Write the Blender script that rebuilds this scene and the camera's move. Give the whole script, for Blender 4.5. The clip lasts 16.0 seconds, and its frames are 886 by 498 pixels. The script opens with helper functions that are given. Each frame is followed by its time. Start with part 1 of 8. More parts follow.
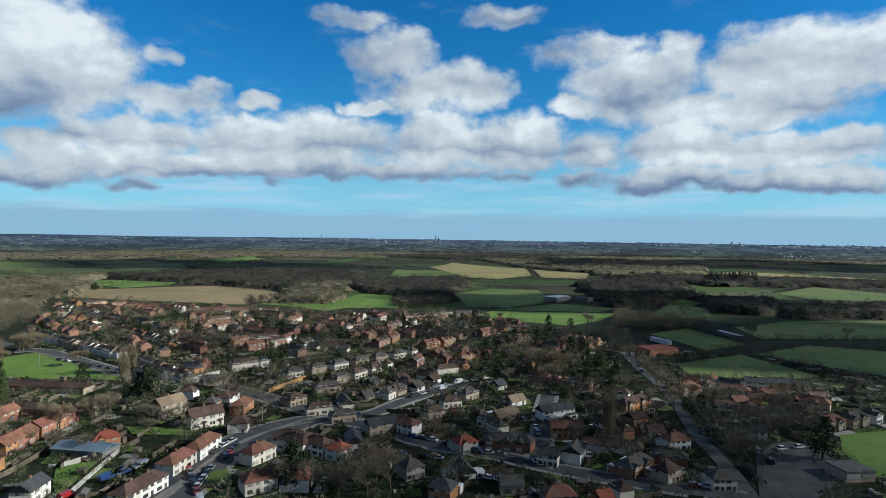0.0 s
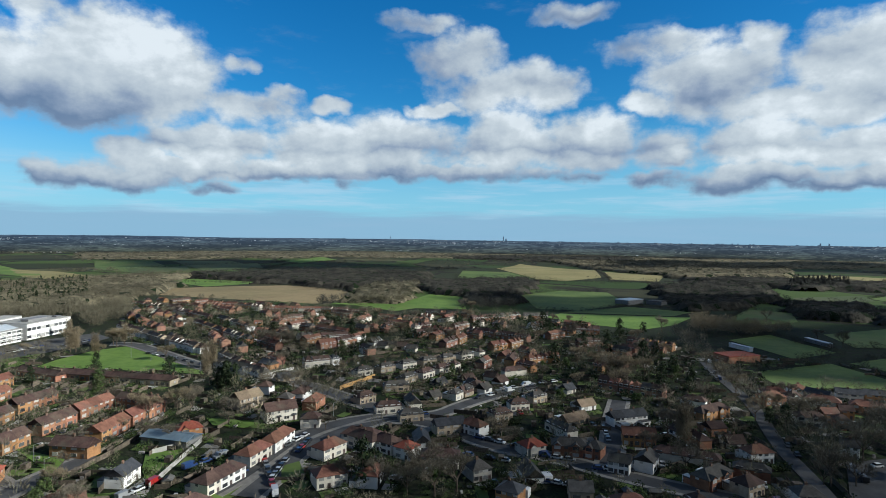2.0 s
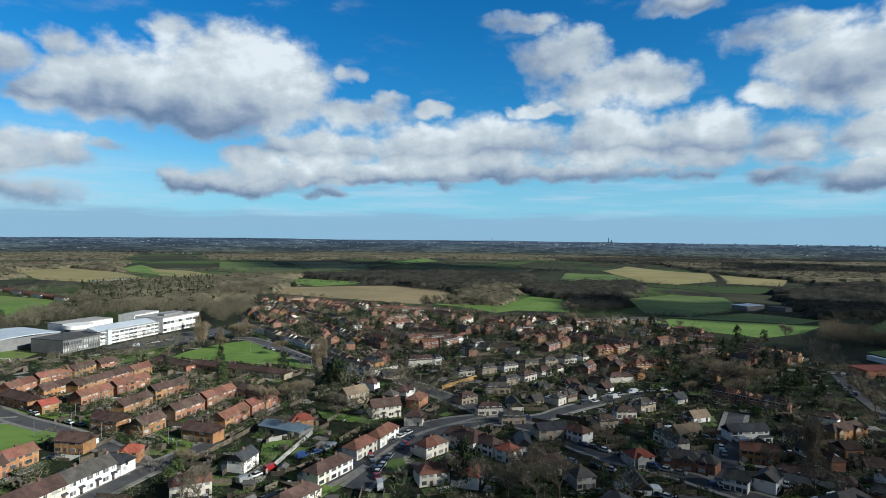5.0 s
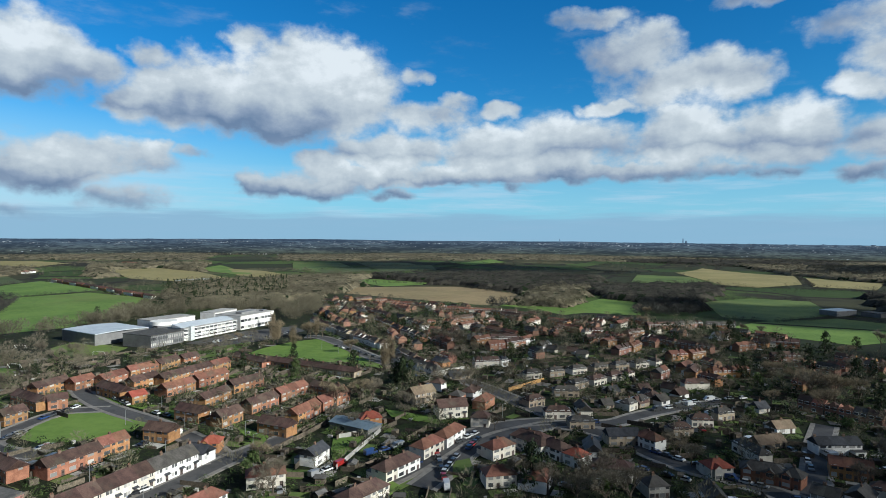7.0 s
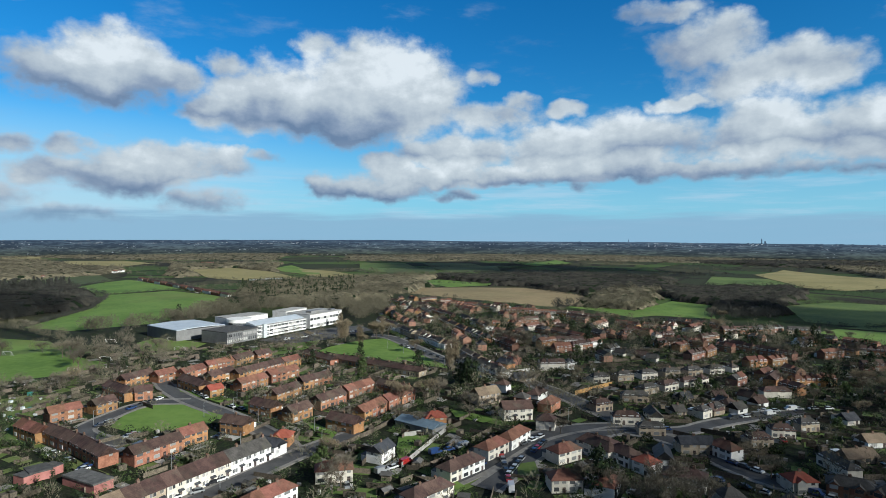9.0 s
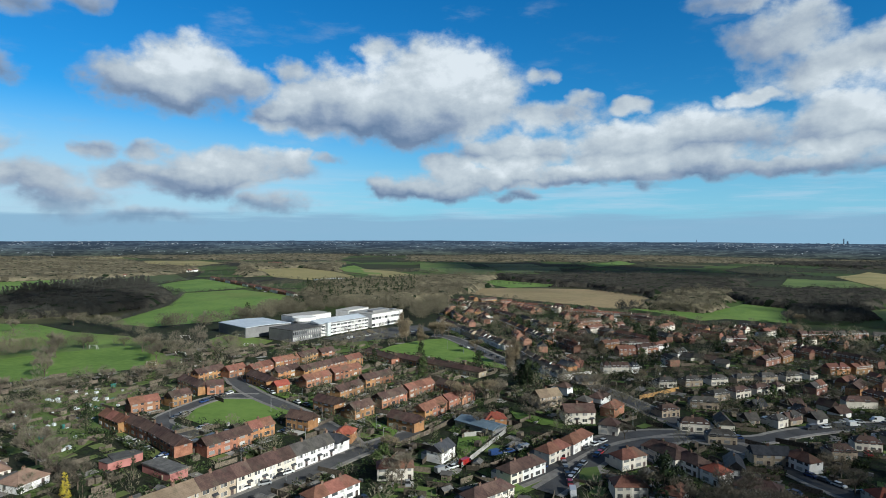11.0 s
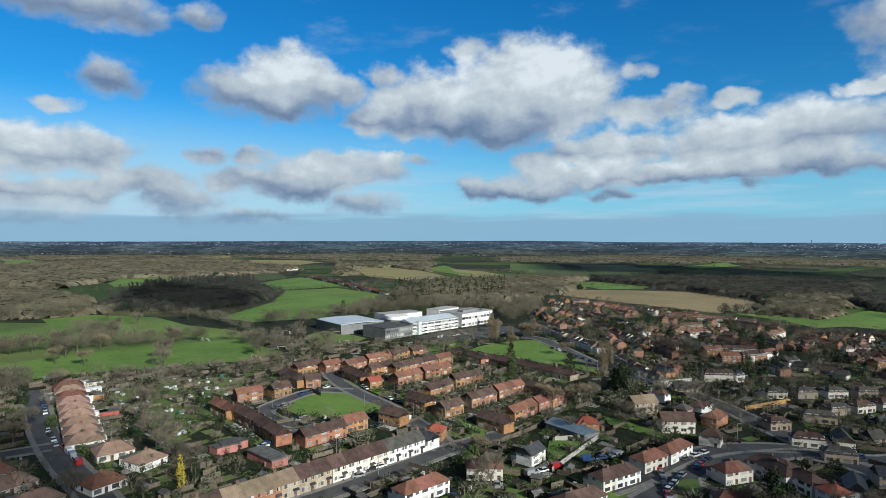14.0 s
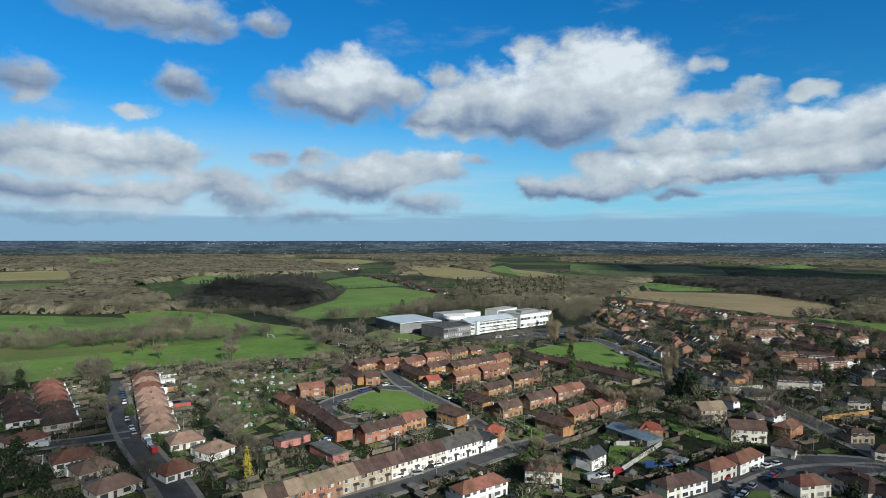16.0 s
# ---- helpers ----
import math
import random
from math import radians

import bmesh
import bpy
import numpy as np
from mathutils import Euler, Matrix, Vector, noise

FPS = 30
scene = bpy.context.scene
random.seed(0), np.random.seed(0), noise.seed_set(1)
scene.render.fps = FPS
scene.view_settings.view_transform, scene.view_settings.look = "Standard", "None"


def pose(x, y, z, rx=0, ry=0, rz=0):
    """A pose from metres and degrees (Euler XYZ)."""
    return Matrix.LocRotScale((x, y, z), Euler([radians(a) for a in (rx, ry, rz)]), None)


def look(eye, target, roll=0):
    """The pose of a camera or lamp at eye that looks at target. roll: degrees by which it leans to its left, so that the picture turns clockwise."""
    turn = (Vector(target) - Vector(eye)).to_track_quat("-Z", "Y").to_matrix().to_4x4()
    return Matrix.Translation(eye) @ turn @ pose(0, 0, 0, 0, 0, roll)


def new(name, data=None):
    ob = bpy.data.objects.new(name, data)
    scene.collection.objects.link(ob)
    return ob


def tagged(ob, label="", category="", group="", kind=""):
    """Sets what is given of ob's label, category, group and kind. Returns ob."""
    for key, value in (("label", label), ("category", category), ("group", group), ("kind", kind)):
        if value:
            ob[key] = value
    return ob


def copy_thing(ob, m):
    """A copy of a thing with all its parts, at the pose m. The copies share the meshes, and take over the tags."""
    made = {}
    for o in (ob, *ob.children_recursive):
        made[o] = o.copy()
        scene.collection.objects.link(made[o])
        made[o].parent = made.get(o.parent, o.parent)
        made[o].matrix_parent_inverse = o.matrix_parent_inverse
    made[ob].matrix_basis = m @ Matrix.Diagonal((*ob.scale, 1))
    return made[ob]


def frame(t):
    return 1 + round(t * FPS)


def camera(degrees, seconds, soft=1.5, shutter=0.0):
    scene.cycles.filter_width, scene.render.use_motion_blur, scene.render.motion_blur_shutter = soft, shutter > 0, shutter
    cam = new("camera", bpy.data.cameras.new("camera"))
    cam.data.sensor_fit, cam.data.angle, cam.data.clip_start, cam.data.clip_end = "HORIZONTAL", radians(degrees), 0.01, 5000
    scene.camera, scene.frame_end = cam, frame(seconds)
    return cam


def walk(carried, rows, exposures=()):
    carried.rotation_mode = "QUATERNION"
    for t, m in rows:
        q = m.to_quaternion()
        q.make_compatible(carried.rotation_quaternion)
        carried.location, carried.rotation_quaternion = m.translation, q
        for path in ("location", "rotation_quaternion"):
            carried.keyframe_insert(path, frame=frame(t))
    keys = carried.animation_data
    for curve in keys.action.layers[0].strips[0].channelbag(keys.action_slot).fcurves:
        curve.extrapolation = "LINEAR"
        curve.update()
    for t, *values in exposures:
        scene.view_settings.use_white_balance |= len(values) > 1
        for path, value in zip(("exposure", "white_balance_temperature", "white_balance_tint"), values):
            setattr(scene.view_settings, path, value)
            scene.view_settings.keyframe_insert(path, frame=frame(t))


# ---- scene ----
cam = camera(73.6, 16.0, soft=0.6)
PATH = (
    (0, 0.00, -1.22, -0.71),
    (0.5, 1.65, -1.21, -0.71),
    (1, 3.24, -1.20, -0.71),
    (1.5, 4.87, -1.19, -0.70),
    (2, 6.52, -1.18, -0.69),
    (2.5, 8.19, -1.17, -0.67),
    (3, 9.79, -1.16, -0.65),
    (3.5, 11.38, -1.15, -0.63),
    (4, 13.03, -1.14, -0.61),
    (6.5, 21.16, -1.09, -0.47),
    (7, 22.76, -1.08, -0.44),
    (7.5, 24.38, -1.07, -0.41),
    (8, 25.96, -1.06, -0.38),
    (8.5, 27.49, -1.06, -0.35),
    (9, 28.99, -1.05, -0.32),
    (11.5, 36.23, -1.03, -0.21),
    (12, 37.68, -1.03, -0.20),
    (12.5, 39.13, -1.03, -0.19),
    (13, 40.60, -1.03, -0.18),
    (13.5, 42.06, -1.03, -0.18),
    (14, 43.48, -1.03, -0.19),
    (14.5, 44.92, -1.04, -0.20),
    (15, 46.32, -1.05, -0.21),
    (15.5, 47.74, -1.05, -0.23),
    (16, 49.13, -1.06, -0.26),
)
HEIGHT = 75.0
walk(cam, [(t, pose(0, 0, HEIGHT, 90 + p, r, yaw)) for t, yaw, p, r in PATH], ((0.0, 0.40, 5880, 4), (8.0, 0.38, 5880, 4), (12.0, 0.33, 5880, 4), (16.0, 0.31, 5880, 4)))

# ---- sky, sun ----
SUN_AZ, SUN_EL = -97.0, 25.0   # degrees, left of +y is positive


def heading(az, el=0.0):
    a, e = radians(az), radians(el)
    return Vector((-math.sin(a) * math.cos(e), math.cos(a) * math.cos(e), math.sin(e)))


sun = new("sun", bpy.data.lights.new("sun", "SUN"))
sun.data.energy, sun.data.angle, sun.data.color = 5.0, radians(0.55), (1.0, 0.925, 0.81)
sun.matrix_world = look(heading(SUN_AZ, SUN_EL) * 100, (0, 0, 0))

world = bpy.data.worlds.new("sky")
scene.world = world
world.use_nodes = True


class Nodes:
    """Short calls to add nodes to a tree."""

    def __init__(self, tree):
        self.tree = tree
        tree.nodes.clear()

    def add(self, kind, **props):
        n = self.tree.nodes.new(kind)
        for key, value in props.items():
            setattr(n, key, value)
        return n

    def put(self, socket, value):
        if isinstance(value, bpy.types.NodeSocket):
            self.tree.links.new(value, socket)
        else:
            socket.default_value = value

    def math(self, op, a, b=0.0, c=0.0, clamp=False):
        n = self.add("ShaderNodeMath", operation=op, use_clamp=clamp)
        for s, v in zip(n.inputs, (a, b, c)):
            self.put(s, v)
        return n.outputs[0]

    def vec(self, op, a, b=(0, 0, 0), c=(0, 0, 0)):
        n = self.add("ShaderNodeVectorMath", operation=op)
        for s, v in zip(n.inputs, (a, b, c)):
            self.put(s, v)
        return n.outputs["Value"] if op in ("DOT_PRODUCT", "LENGTH") else n.outputs["Vector"]

    def noise(self, vector, scale, detail=4.0, rough=0.55, dims="3D"):
        n = self.add("ShaderNodeTexNoise", noise_dimensions=dims)
        self.put(n.inputs["Vector"], vector)
        n.inputs["Scale"].default_value, n.inputs["Detail"].default_value, n.inputs["Roughness"].default_value = scale, detail, rough
        return n.outputs["Fac"]

    def ramp(self, fac, *stops, mode="LINEAR"):
        n = self.add("ShaderNodeValToRGB")
        n.color_ramp.interpolation = mode
        while len(n.color_ramp.elements) < len(stops):
            n.color_ramp.elements.new(0.5)
        for e, (pos, col) in zip(n.color_ramp.elements, stops):
            e.position, e.color = pos, (*col, 1.0)
        self.put(n.inputs[0], fac)
        return n.outputs[0]

    def mix(self, fac, a, b, mode="MIX"):
        n = self.add("ShaderNodeMix", data_type="RGBA", blend_type=mode)
        self.put(n.inputs[0], fac)
        for s, v in ((n.inputs[6], a), (n.inputs[7], b)):
            self.put(s, (*v, 1.0) if isinstance(v, tuple) and len(v) == 3 else v)
        return n.outputs[2]

    def span(self, v, a, b, c=0.0, d=1.0, kind="SMOOTHSTEP"):
        n = self.add("ShaderNodeMapRange", interpolation_type=kind)
        for s, x in zip(n.inputs, (v, a, b, c, d)):
            self.put(s, x)
        return n.outputs[0]


def cloud_field():
    """A node group: direction on the sky in degrees (azimuth, elevation, 0) to cloud thickness and how much of the sun's light falls there."""
    tree = bpy.data.node_groups.new("cloud_field", "ShaderNodeTree")
    tree.interface.new_socket("Place", in_out="INPUT", socket_type="NodeSocketVector")
    tree.interface.new_socket("Thickness", in_out="OUTPUT", socket_type="NodeSocketFloat")
    tree.interface.new_socket("Lit", in_out="OUTPUT", socket_type="NodeSocketFloat")
    n = Nodes(tree)
    place = n.add("NodeGroupInput").outputs[0]
    out = n.add("NodeGroupOutput")
    warp = n.add("ShaderNodeTexNoise")
    n.put(warp.inputs["Vector"], place)
    warp.inputs["Scale"].default_value, warp.inputs["Detail"].default_value = 0.3, 4.0
    bent = n.vec("MULTIPLY_ADD", n.vec("SUBTRACT", warp.outputs["Color"], (0.5, 0.5, 0.5)), (4.5, 2.6, 0.0), place)
    body, lit = -2.0, -2.0

    def bank(az, el, half_width, half_height, full, dim=0.0):
        """One heap of cloud; its upper right, towards the sun, is the bright part."""
        nonlocal body, lit
        k = (1 / half_width, 1 / half_height, 0)
        v = n.vec("MULTIPLY_ADD", bent, k, (-az * k[0], -el * k[1], 0))
        body = n.math("SMOOTH_MAX", body, n.math("SUBTRACT", full, n.vec("DOT_PRODUCT", v, v)), 0.2)
        w = n.vec("MULTIPLY", n.vec("ADD", v, (0.3, -0.9, 0)), (0.72, 0.8, 0))
        lit = n.math("SMOOTH_MAX", lit, n.math("SUBTRACT", full - dim, n.vec("DOT_PRODUCT", w, w)), 0.15)

    bank(30.6, 5.8, 8.0, 1.1, 1)
    bank(27.8, 7.9, 5.6, 2.3, 1)
    bank(18.5, 8.2, 5.6, 2.5, 1)
    bank(11.4, 8.7, 7.1, 2.8, 1)
    bank(0.3, 9.0, 5.1, 3.0, 1.1)
    bank(-7.0, 9.0, 4.6, 2.9, 1.1)
    bank(12.3, 6.3, 22.3, 1.1, 0.8)
    bank(5.2, 16.7, 4.8, 2.6, 0.78)
    bank(1.4, 13.8, 6.8, 2.7, 0.72)
    bank(-2.9, 14.2, 4.0, 2.5, 0.85)
    bank(7.6, 12.1, 3.4, 0.9, 0.75)
    bank(9.0, 19.8, 5.0, 1.1, 0.55)
    bank(-5.2, 20.1, 4.8, 1.2, 0.55)
    bank(24.9, 11.4, 6.5, 1.7, 0.7)
    bank(21.5, 12.5, 2.7, 1.1, 0.65)
    bank(17.2, 11.8, 2.1, 1.0, 0.6)
    bank(39.1, 12.4, 10.6, 3.0, 1)
    bank(35.2, 14.3, 7.3, 4.1, 1.05)
    bank(30.7, 14.3, 4.1, 3.2, 0.95)
    bank(47.1, 12.5, 4.3, 2.8, 0.9)
    bank(-14.3, 16.9, 7.2, 1.8, 0.62)
    bank(-17.6, 13.7, 5.9, 3.3, 0.95)
    bank(-21.5, 16.4, 2.4, 1.6, 0.6)
    bank(-12.0, 12.5, 2.2, 1.5, 0.8)
    bank(-30.5, 14.4, 6.9, 3.4, 1.1)
    bank(-35.5, 14.5, 4.1, 3.1, 1.05)
    bank(-26.7, 11.2, 8.6, 2.1, 0.9)
    bank(-22.0, 8.3, 5.6, 2.4, 1)
    bank(-14.7, 7.2, 1.7, 0.9, 0.8)
    bank(-20.8, 5.4, 7.0, 1.4, 0.95)
    bank(-29.7, 7.3, 8.1, 1.8, 0.95)
    bank(-31.9, 5.1, 6.5, 1.3, 0.95)
    bank(-34.8, 8.2, 2.7, 1.4, 0.9)
    bank(-14.1, 8.2, 4.0, 2.2, 0.7)
    bank(39.6, 11.6, 12.2, 2.8, 1)
    bank(34.1, 13.5, 6.5, 4.5, 1.1)
    bank(45.0, 12.7, 6.8, 3.4, 1)
    bank(50.5, 11.3, 3.2, 1.6, 0.85)
    bank(40.8, 17.3, 2.6, 1.4, 0.55)
    bank(25.8, 15.4, 2.3, 1.2, 0.35)
    bank(59.1, 13.2, 7.5, 2.6, 1)
    bank(57.7, 14.3, 4.1, 3.4, 1.05)
    bank(53.7, 13.4, 3.2, 2.0, 0.85)
    bank(49.6, 15.1, 2.7, 1.5, 0.6)
    bank(57.5, 5.2, 7.4, 2.0, 0.8)
    bank(53.6, 6.5, 6.9, 1.9, 0.85)
    bank(49.6, 7.2, 2.5, 1.3, 0.75)
    bank(45.9, 7.2, 2.5, 0.6, 0.6)
    bank(65.5, 7.2, 1.7, 1.1, 0.55)
    bank(61.6, 7.5, 2.4, 1.4, 0.55)
    bank(51.1, 3.0, 4.7, 1.3, 0.6)
    bank(67.2, 3.1, 5.1, 1.8, 0.6)
    bank(40.7, 5.0, 2.5, 1.4, 0.8)
    bank(33.9, 5.1, 4.8, 1.5, 0.85)
    bank(25.8, 5.9, 10.2, 1.0, 0.75)
    bank(80.1, 7.0, 9.7, 2.3, 0.9)
    bank(83.5, 3.7, 5.1, 1.8, 0.75)
    bank(77.4, 3.3, 6.6, 1.7, 0.7)
    bank(73.4, 4.1, 3.6, 1.2, 0.7)
    bank(81.5, 1.7, 8.5, 0.9, 0.6)
    bank(68.0, 3.5, 3.8, 1.5, 0.6)
    bank(72.9, 13.2, 3.1, 2.1, 0.6)
    bank(76.9, 10.6, 2.5, 0.7, 0.55)
    bank(64.8, 7.2, 2.2, 1.1, 0.5)
    bank(75.5, 18.9, 8.6, 2.3, 0.75)
    bank(65.8, 19.3, 2.4, 1.7, 0.45)
    bank(84.3, 12.2, 2.9, 2.3, 0.65)
    bank(34.5, 4.0, 2.9, 0.9, 0.43, 0)
    bank(27.3, 4.3, 3.8, 0.8, 0.41, 0.1)
    bank(15.9, 5.2, 2.4, 1.1, 0.38, 0.1)
    bank(10.0, 5.7, 3.9, 1.0, 0.45, 0)
    bank(-6.5, 5.7, 3.1, 1.1, 0.43, 0.1)
    bank(1.4, 5.9, 3.7, 0.8, 0.41, 0.1)
    bank(34.2, 7.0, 2.9, 1.3, 0.8, 0.8)
    bank(-22.6, 11.4, 5.6, 2.0, 0.85, 0.9)
    bank(-26.9, 10.5, 6.8, 1.4, 0.85, 0.7)
    bank(37.7, 4.9, 5.4, 1.4, 0.85, 0)
    bank(32.9, 6.8, 2.3, 1.0, 0.75, 0.7)
    bank(-12.6, 5.6, 2.7, 0.9, 0.7, 0.3)
    bank(-26.0, 4.5, 4.2, 0.8, 0.6, 0.3)
    bank(70.1, 4.8, 4.6, 1.7, 0.8, 0.1)
    bank(73.6, 6.8, 3.5, 1.9, 0.8, 0.2)
    bank(62.2, 1.7, 7.2, 0.9, 0.55, 0.2)
    bank(61.4, 5.3, 5.3, 1.6, 0.75, 0.1)
    bank(56.3, 6.6, 6.7, 1.0, 0.6, 0.2)
    # the same broken cumulus goes on overhead and all round
    xyz = n.add("ShaderNodeSeparateXYZ")
    n.put(xyz.inputs[0], place)
    high = n.noise(n.vec("MULTIPLY", place, (0.6, 1.4, 1.0)), 0.14, 3.0, 0.5)
    away = n.math("ABSOLUTE", n.math("SUBTRACT", xyz.outputs[0], 24.0))
    beyond = n.math("MAXIMUM", n.span(away, 66.0, 84.0), n.span(xyz.outputs[1], 27.0, 36.0))
    body = n.math("MAXIMUM", body, n.math("MULTIPLY_ADD", beyond, 2.2, n.math("MULTIPLY_ADD", high, 1.6, -2.0)))
    # rounded heads a degree or two across, torn at the rims
    heads = n.add("ShaderNodeTexVoronoi", feature="SMOOTH_F1", normalize=True)
    n.put(heads.inputs["Vector"], n.vec("MULTIPLY", bent, (0.34, 0.5, 0.0)))
    for key, value in (("Scale", 1.0), ("Smoothness", 0.7), ("Detail", 3.0), ("Roughness", 0.5), ("Lacunarity", 2.3)):
        heads.inputs[key].default_value = value

    smooth = n.add("ShaderNodeTexVoronoi", feature="SMOOTH_F1", normalize=True)
    n.put(smooth.inputs["Vector"], n.vec("MULTIPLY", bent, (0.34, 0.5, 0.0)))
    for key, value in (("Scale", 1.0), ("Smoothness", 0.8), ("Detail", 0.6), ("Roughness", 0.4), ("Lacunarity", 2.3)):
        smooth.inputs[key].default_value = value

    def rims(shift):
        return n.noise(n.vec("MULTIPLY_ADD", place, (0.55, 0.8, 1.0), shift), 0.55, 9.0, 0.6)

    torn, sunward = rims((0, 0, 0)), rims((-0.35, 0.45, 0))
    thick = n.math("MULTIPLY_ADD", torn, 1.7, n.math("SUBTRACT", body, 0.85))
    thick = n.math("MULTIPLY_ADD", heads.outputs["Distance"], -0.9, n.math("ADD", thick, 0.33))
    n.put(out.inputs[0], thick)
    lit = n.math("MULTIPLY_ADD", n.math("SUBTRACT", torn, sunward), 1.1, lit)
    n.put(out.inputs[1], n.math("MULTIPLY_ADD", smooth.outputs["Distance"], -0.9, n.math("ADD", lit, 0.32)))
    return tree


def build_sky():
    n = Nodes(world.node_tree)
    tex = n.add("ShaderNodeTexCoord").outputs["Generated"]
    sky = n.add("ShaderNodeTexSky", sky_type="NISHITA")
    sky.sun_disc = False
    sky.sun_elevation, sky.sun_rotation = radians(SUN_EL), radians(-SUN_AZ)
    sky.altitude, sky.air_density, sky.dust_density, sky.ozone_density = 100, 1.0, 0.25, 3.5
    xyz = n.add("ShaderNodeSeparateXYZ")
    n.put(xyz.inputs[0], tex)
    az = n.math("MULTIPLY", n.math("ARCTAN2", n.math("MULTIPLY", xyz.outputs[0], -1.0), xyz.outputs[1]), 180 / math.pi)
    el = n.math("MULTIPLY", n.math("ARCSINE", xyz.outputs[2]), 180 / math.pi)
    put = n.add("ShaderNodeCombineXYZ")
    n.put(put.inputs[0], az), n.put(put.inputs[1], el)
    clouds = n.add("ShaderNodeGroup", node_tree=cloud_field())
    n.put(clouds.inputs[0], put.outputs[0])
    here, lit_side = clouds.outputs
    veil = n.noise(n.vec("MULTIPLY", put.outputs[0], (0.10, 0.30, 1.0)), 1.0, 6.0, 0.6)
    cover = n.math("MAXIMUM", n.span(here, -0.3, 0.6), n.span(veil, 0.54, 0.8, 0.0, 0.35))
    # lit heads, flat blue-grey undersides; thin cloud is pale
    grey = n.noise(n.vec("MULTIPLY", put.outputs[0], (0.11, 0.2, 1.0)), 1.0, 3.0, 0.5)
    shine = n.math("MULTIPLY_ADD", grey, 0.7, n.math("SUBTRACT", n.span(lit_side, -0.4, 1.2, kind="LINEAR"), 0.36))
    tone = n.ramp(shine, (0.0, (1.75, 2.35, 3.5)), (0.3, (3.1, 3.6, 4.6)), (0.55, (4.9, 5.25, 5.7)), (0.8, (6.5, 6.7, 6.85)), (1.0, (8.6, 8.6, 8.6)))
    tone = n.mix(n.span(here, 0.0, 0.7, 0.4, 0.0), tone, (4.8, 5.6, 6.5))
    # overhead the clouds show their shaded bases
    tone = n.mix(n.span(el, 25.0, 38.0, 0.0, 0.9), tone, (0.62, 0.86, 1.25))
    tone = n.mix(n.span(n.math("ABSOLUTE", n.math("SUBTRACT", az, 24.0)), 64.0, 84.0, 0.0, 0.8), tone, (1.0, 1.3, 1.8))
    hue = n.add("ShaderNodeHueSaturation")
    hue.inputs["Saturation"].default_value, hue.inputs["Value"].default_value = 1.28, 1.0
    n.put(hue.inputs["Color"], sky.outputs[0])
    # the layer of haze low over the land
    low = n.span(el, 0.0, 13.0, 0.8, 0.0)
    deep = n.mix(1.0, hue.outputs[0], (0.52, 1.05, 1.2), "MULTIPLY")
    blue = n.mix(low, deep, (3.3, 6.05, 7.9))
    # paler towards the far left, where showers hang
    blue = n.mix(n.math("MULTIPLY", n.span(az, 30.0, 70.0), n.span(el, 1.0, 13.0, 0.75, 0.0)), blue, (5.8, 7.1, 8.0))
    # a thin grey layer lies along the horizon
    streak = n.noise(n.vec("MULTIPLY", put.outputs[0], (0.12, 1.6, 1.0)), 1.0, 5.0, 0.55)
    band = n.span(n.math("MULTIPLY_ADD", streak, 2.0, el), 2.55, 3.6, 0.9, 0.0)
    thin = n.noise(n.vec("MULTIPLY", put.outputs[0], (0.07, 0.75, 1.0)), 1.0, 6.0, 0.6)
    blue = n.mix(n.math("MULTIPLY", n.span(thin, 0.44, 0.66), n.span(el, 4.0, 7.5, 0.6, 0.0)), blue, (5.2, 6.6, 7.8))
    blue = n.mix(band, blue, (3.0, 4.7, 6.2))
    lit = n.mix(n.math("MULTIPLY", cover, n.span(el, 0.3, 4.0, 0.2, 0.97)), blue, tone)
    bg = n.add("ShaderNodeBackground")
    n.put(bg.inputs[0], lit)
    bg.inputs[1].default_value = 0.0745
    n.put(n.add("ShaderNodeOutputWorld").inputs[0], bg.outputs[0])


build_sky()


def build_shade_cloud(x, y, wide, deep, seed, dense=0.55, base=1000.0):
    """A cumulus cloud added overhead out of view, flat below and heaped above, to shade the ground round the place (x,
    y).
    """
    away = heading(SUN_AZ, SUN_EL)
    bm = bmesh.new()
    bmesh.ops.create_icosphere(bm, subdivisions=5, radius=1.0)
    for v in bm.verts:
        d = v.co.copy()
        k = 1 + 0.5 * noise.noise(d * 1.3 + Vector((seed, 0, 0))) + 0.3 * noise.noise(d * 3.1 + Vector((0, seed, 0))) + 0.16 * noise.noise(d * 7.5 + Vector((0, 0, seed)))
        v.co = Vector((d.x * wide * k, d.y * deep * k, d.z * (60 if d.z > 0 else 15) * k))
    me = bpy.data.meshes.new("cumulus_cloud")
    bm.to_mesh(me)
    bm.free()
    me.materials.append(cloud_white(dense))
    ob = new("cumulus_cloud", me)
    ob.matrix_basis = pose(x + away.x / away.z * base, y + away.y / away.z * base, base)
    return tagged(ob, "unseen white cumulus cloud with a flat base, added to shade the land", "cloud", kind="stuff")


def cloud_white(dense):
    """Cloud of some density: the rest of the light passes."""
    name = "cloud_%d" % round(dense * 100)
    m = bpy.data.materials.get(name)
    if not m:
        m = bpy.data.materials.new(name)
        m.use_nodes = True
        n = Nodes(m.node_tree)
        soft, thin, both = n.add("ShaderNodeBsdfDiffuse"), n.add("ShaderNodeBsdfTransparent"), n.add("ShaderNodeMixShader")
        soft.inputs[0].default_value = (0.85, 0.85, 0.86, 1)
        both.inputs[0].default_value = dense
        n.put(both.inputs[1], thin.outputs[0]), n.put(both.inputs[2], soft.outputs[0])
        n.put(n.add("ShaderNodeOutputMaterial").inputs[0], both.outputs[0])
    return m


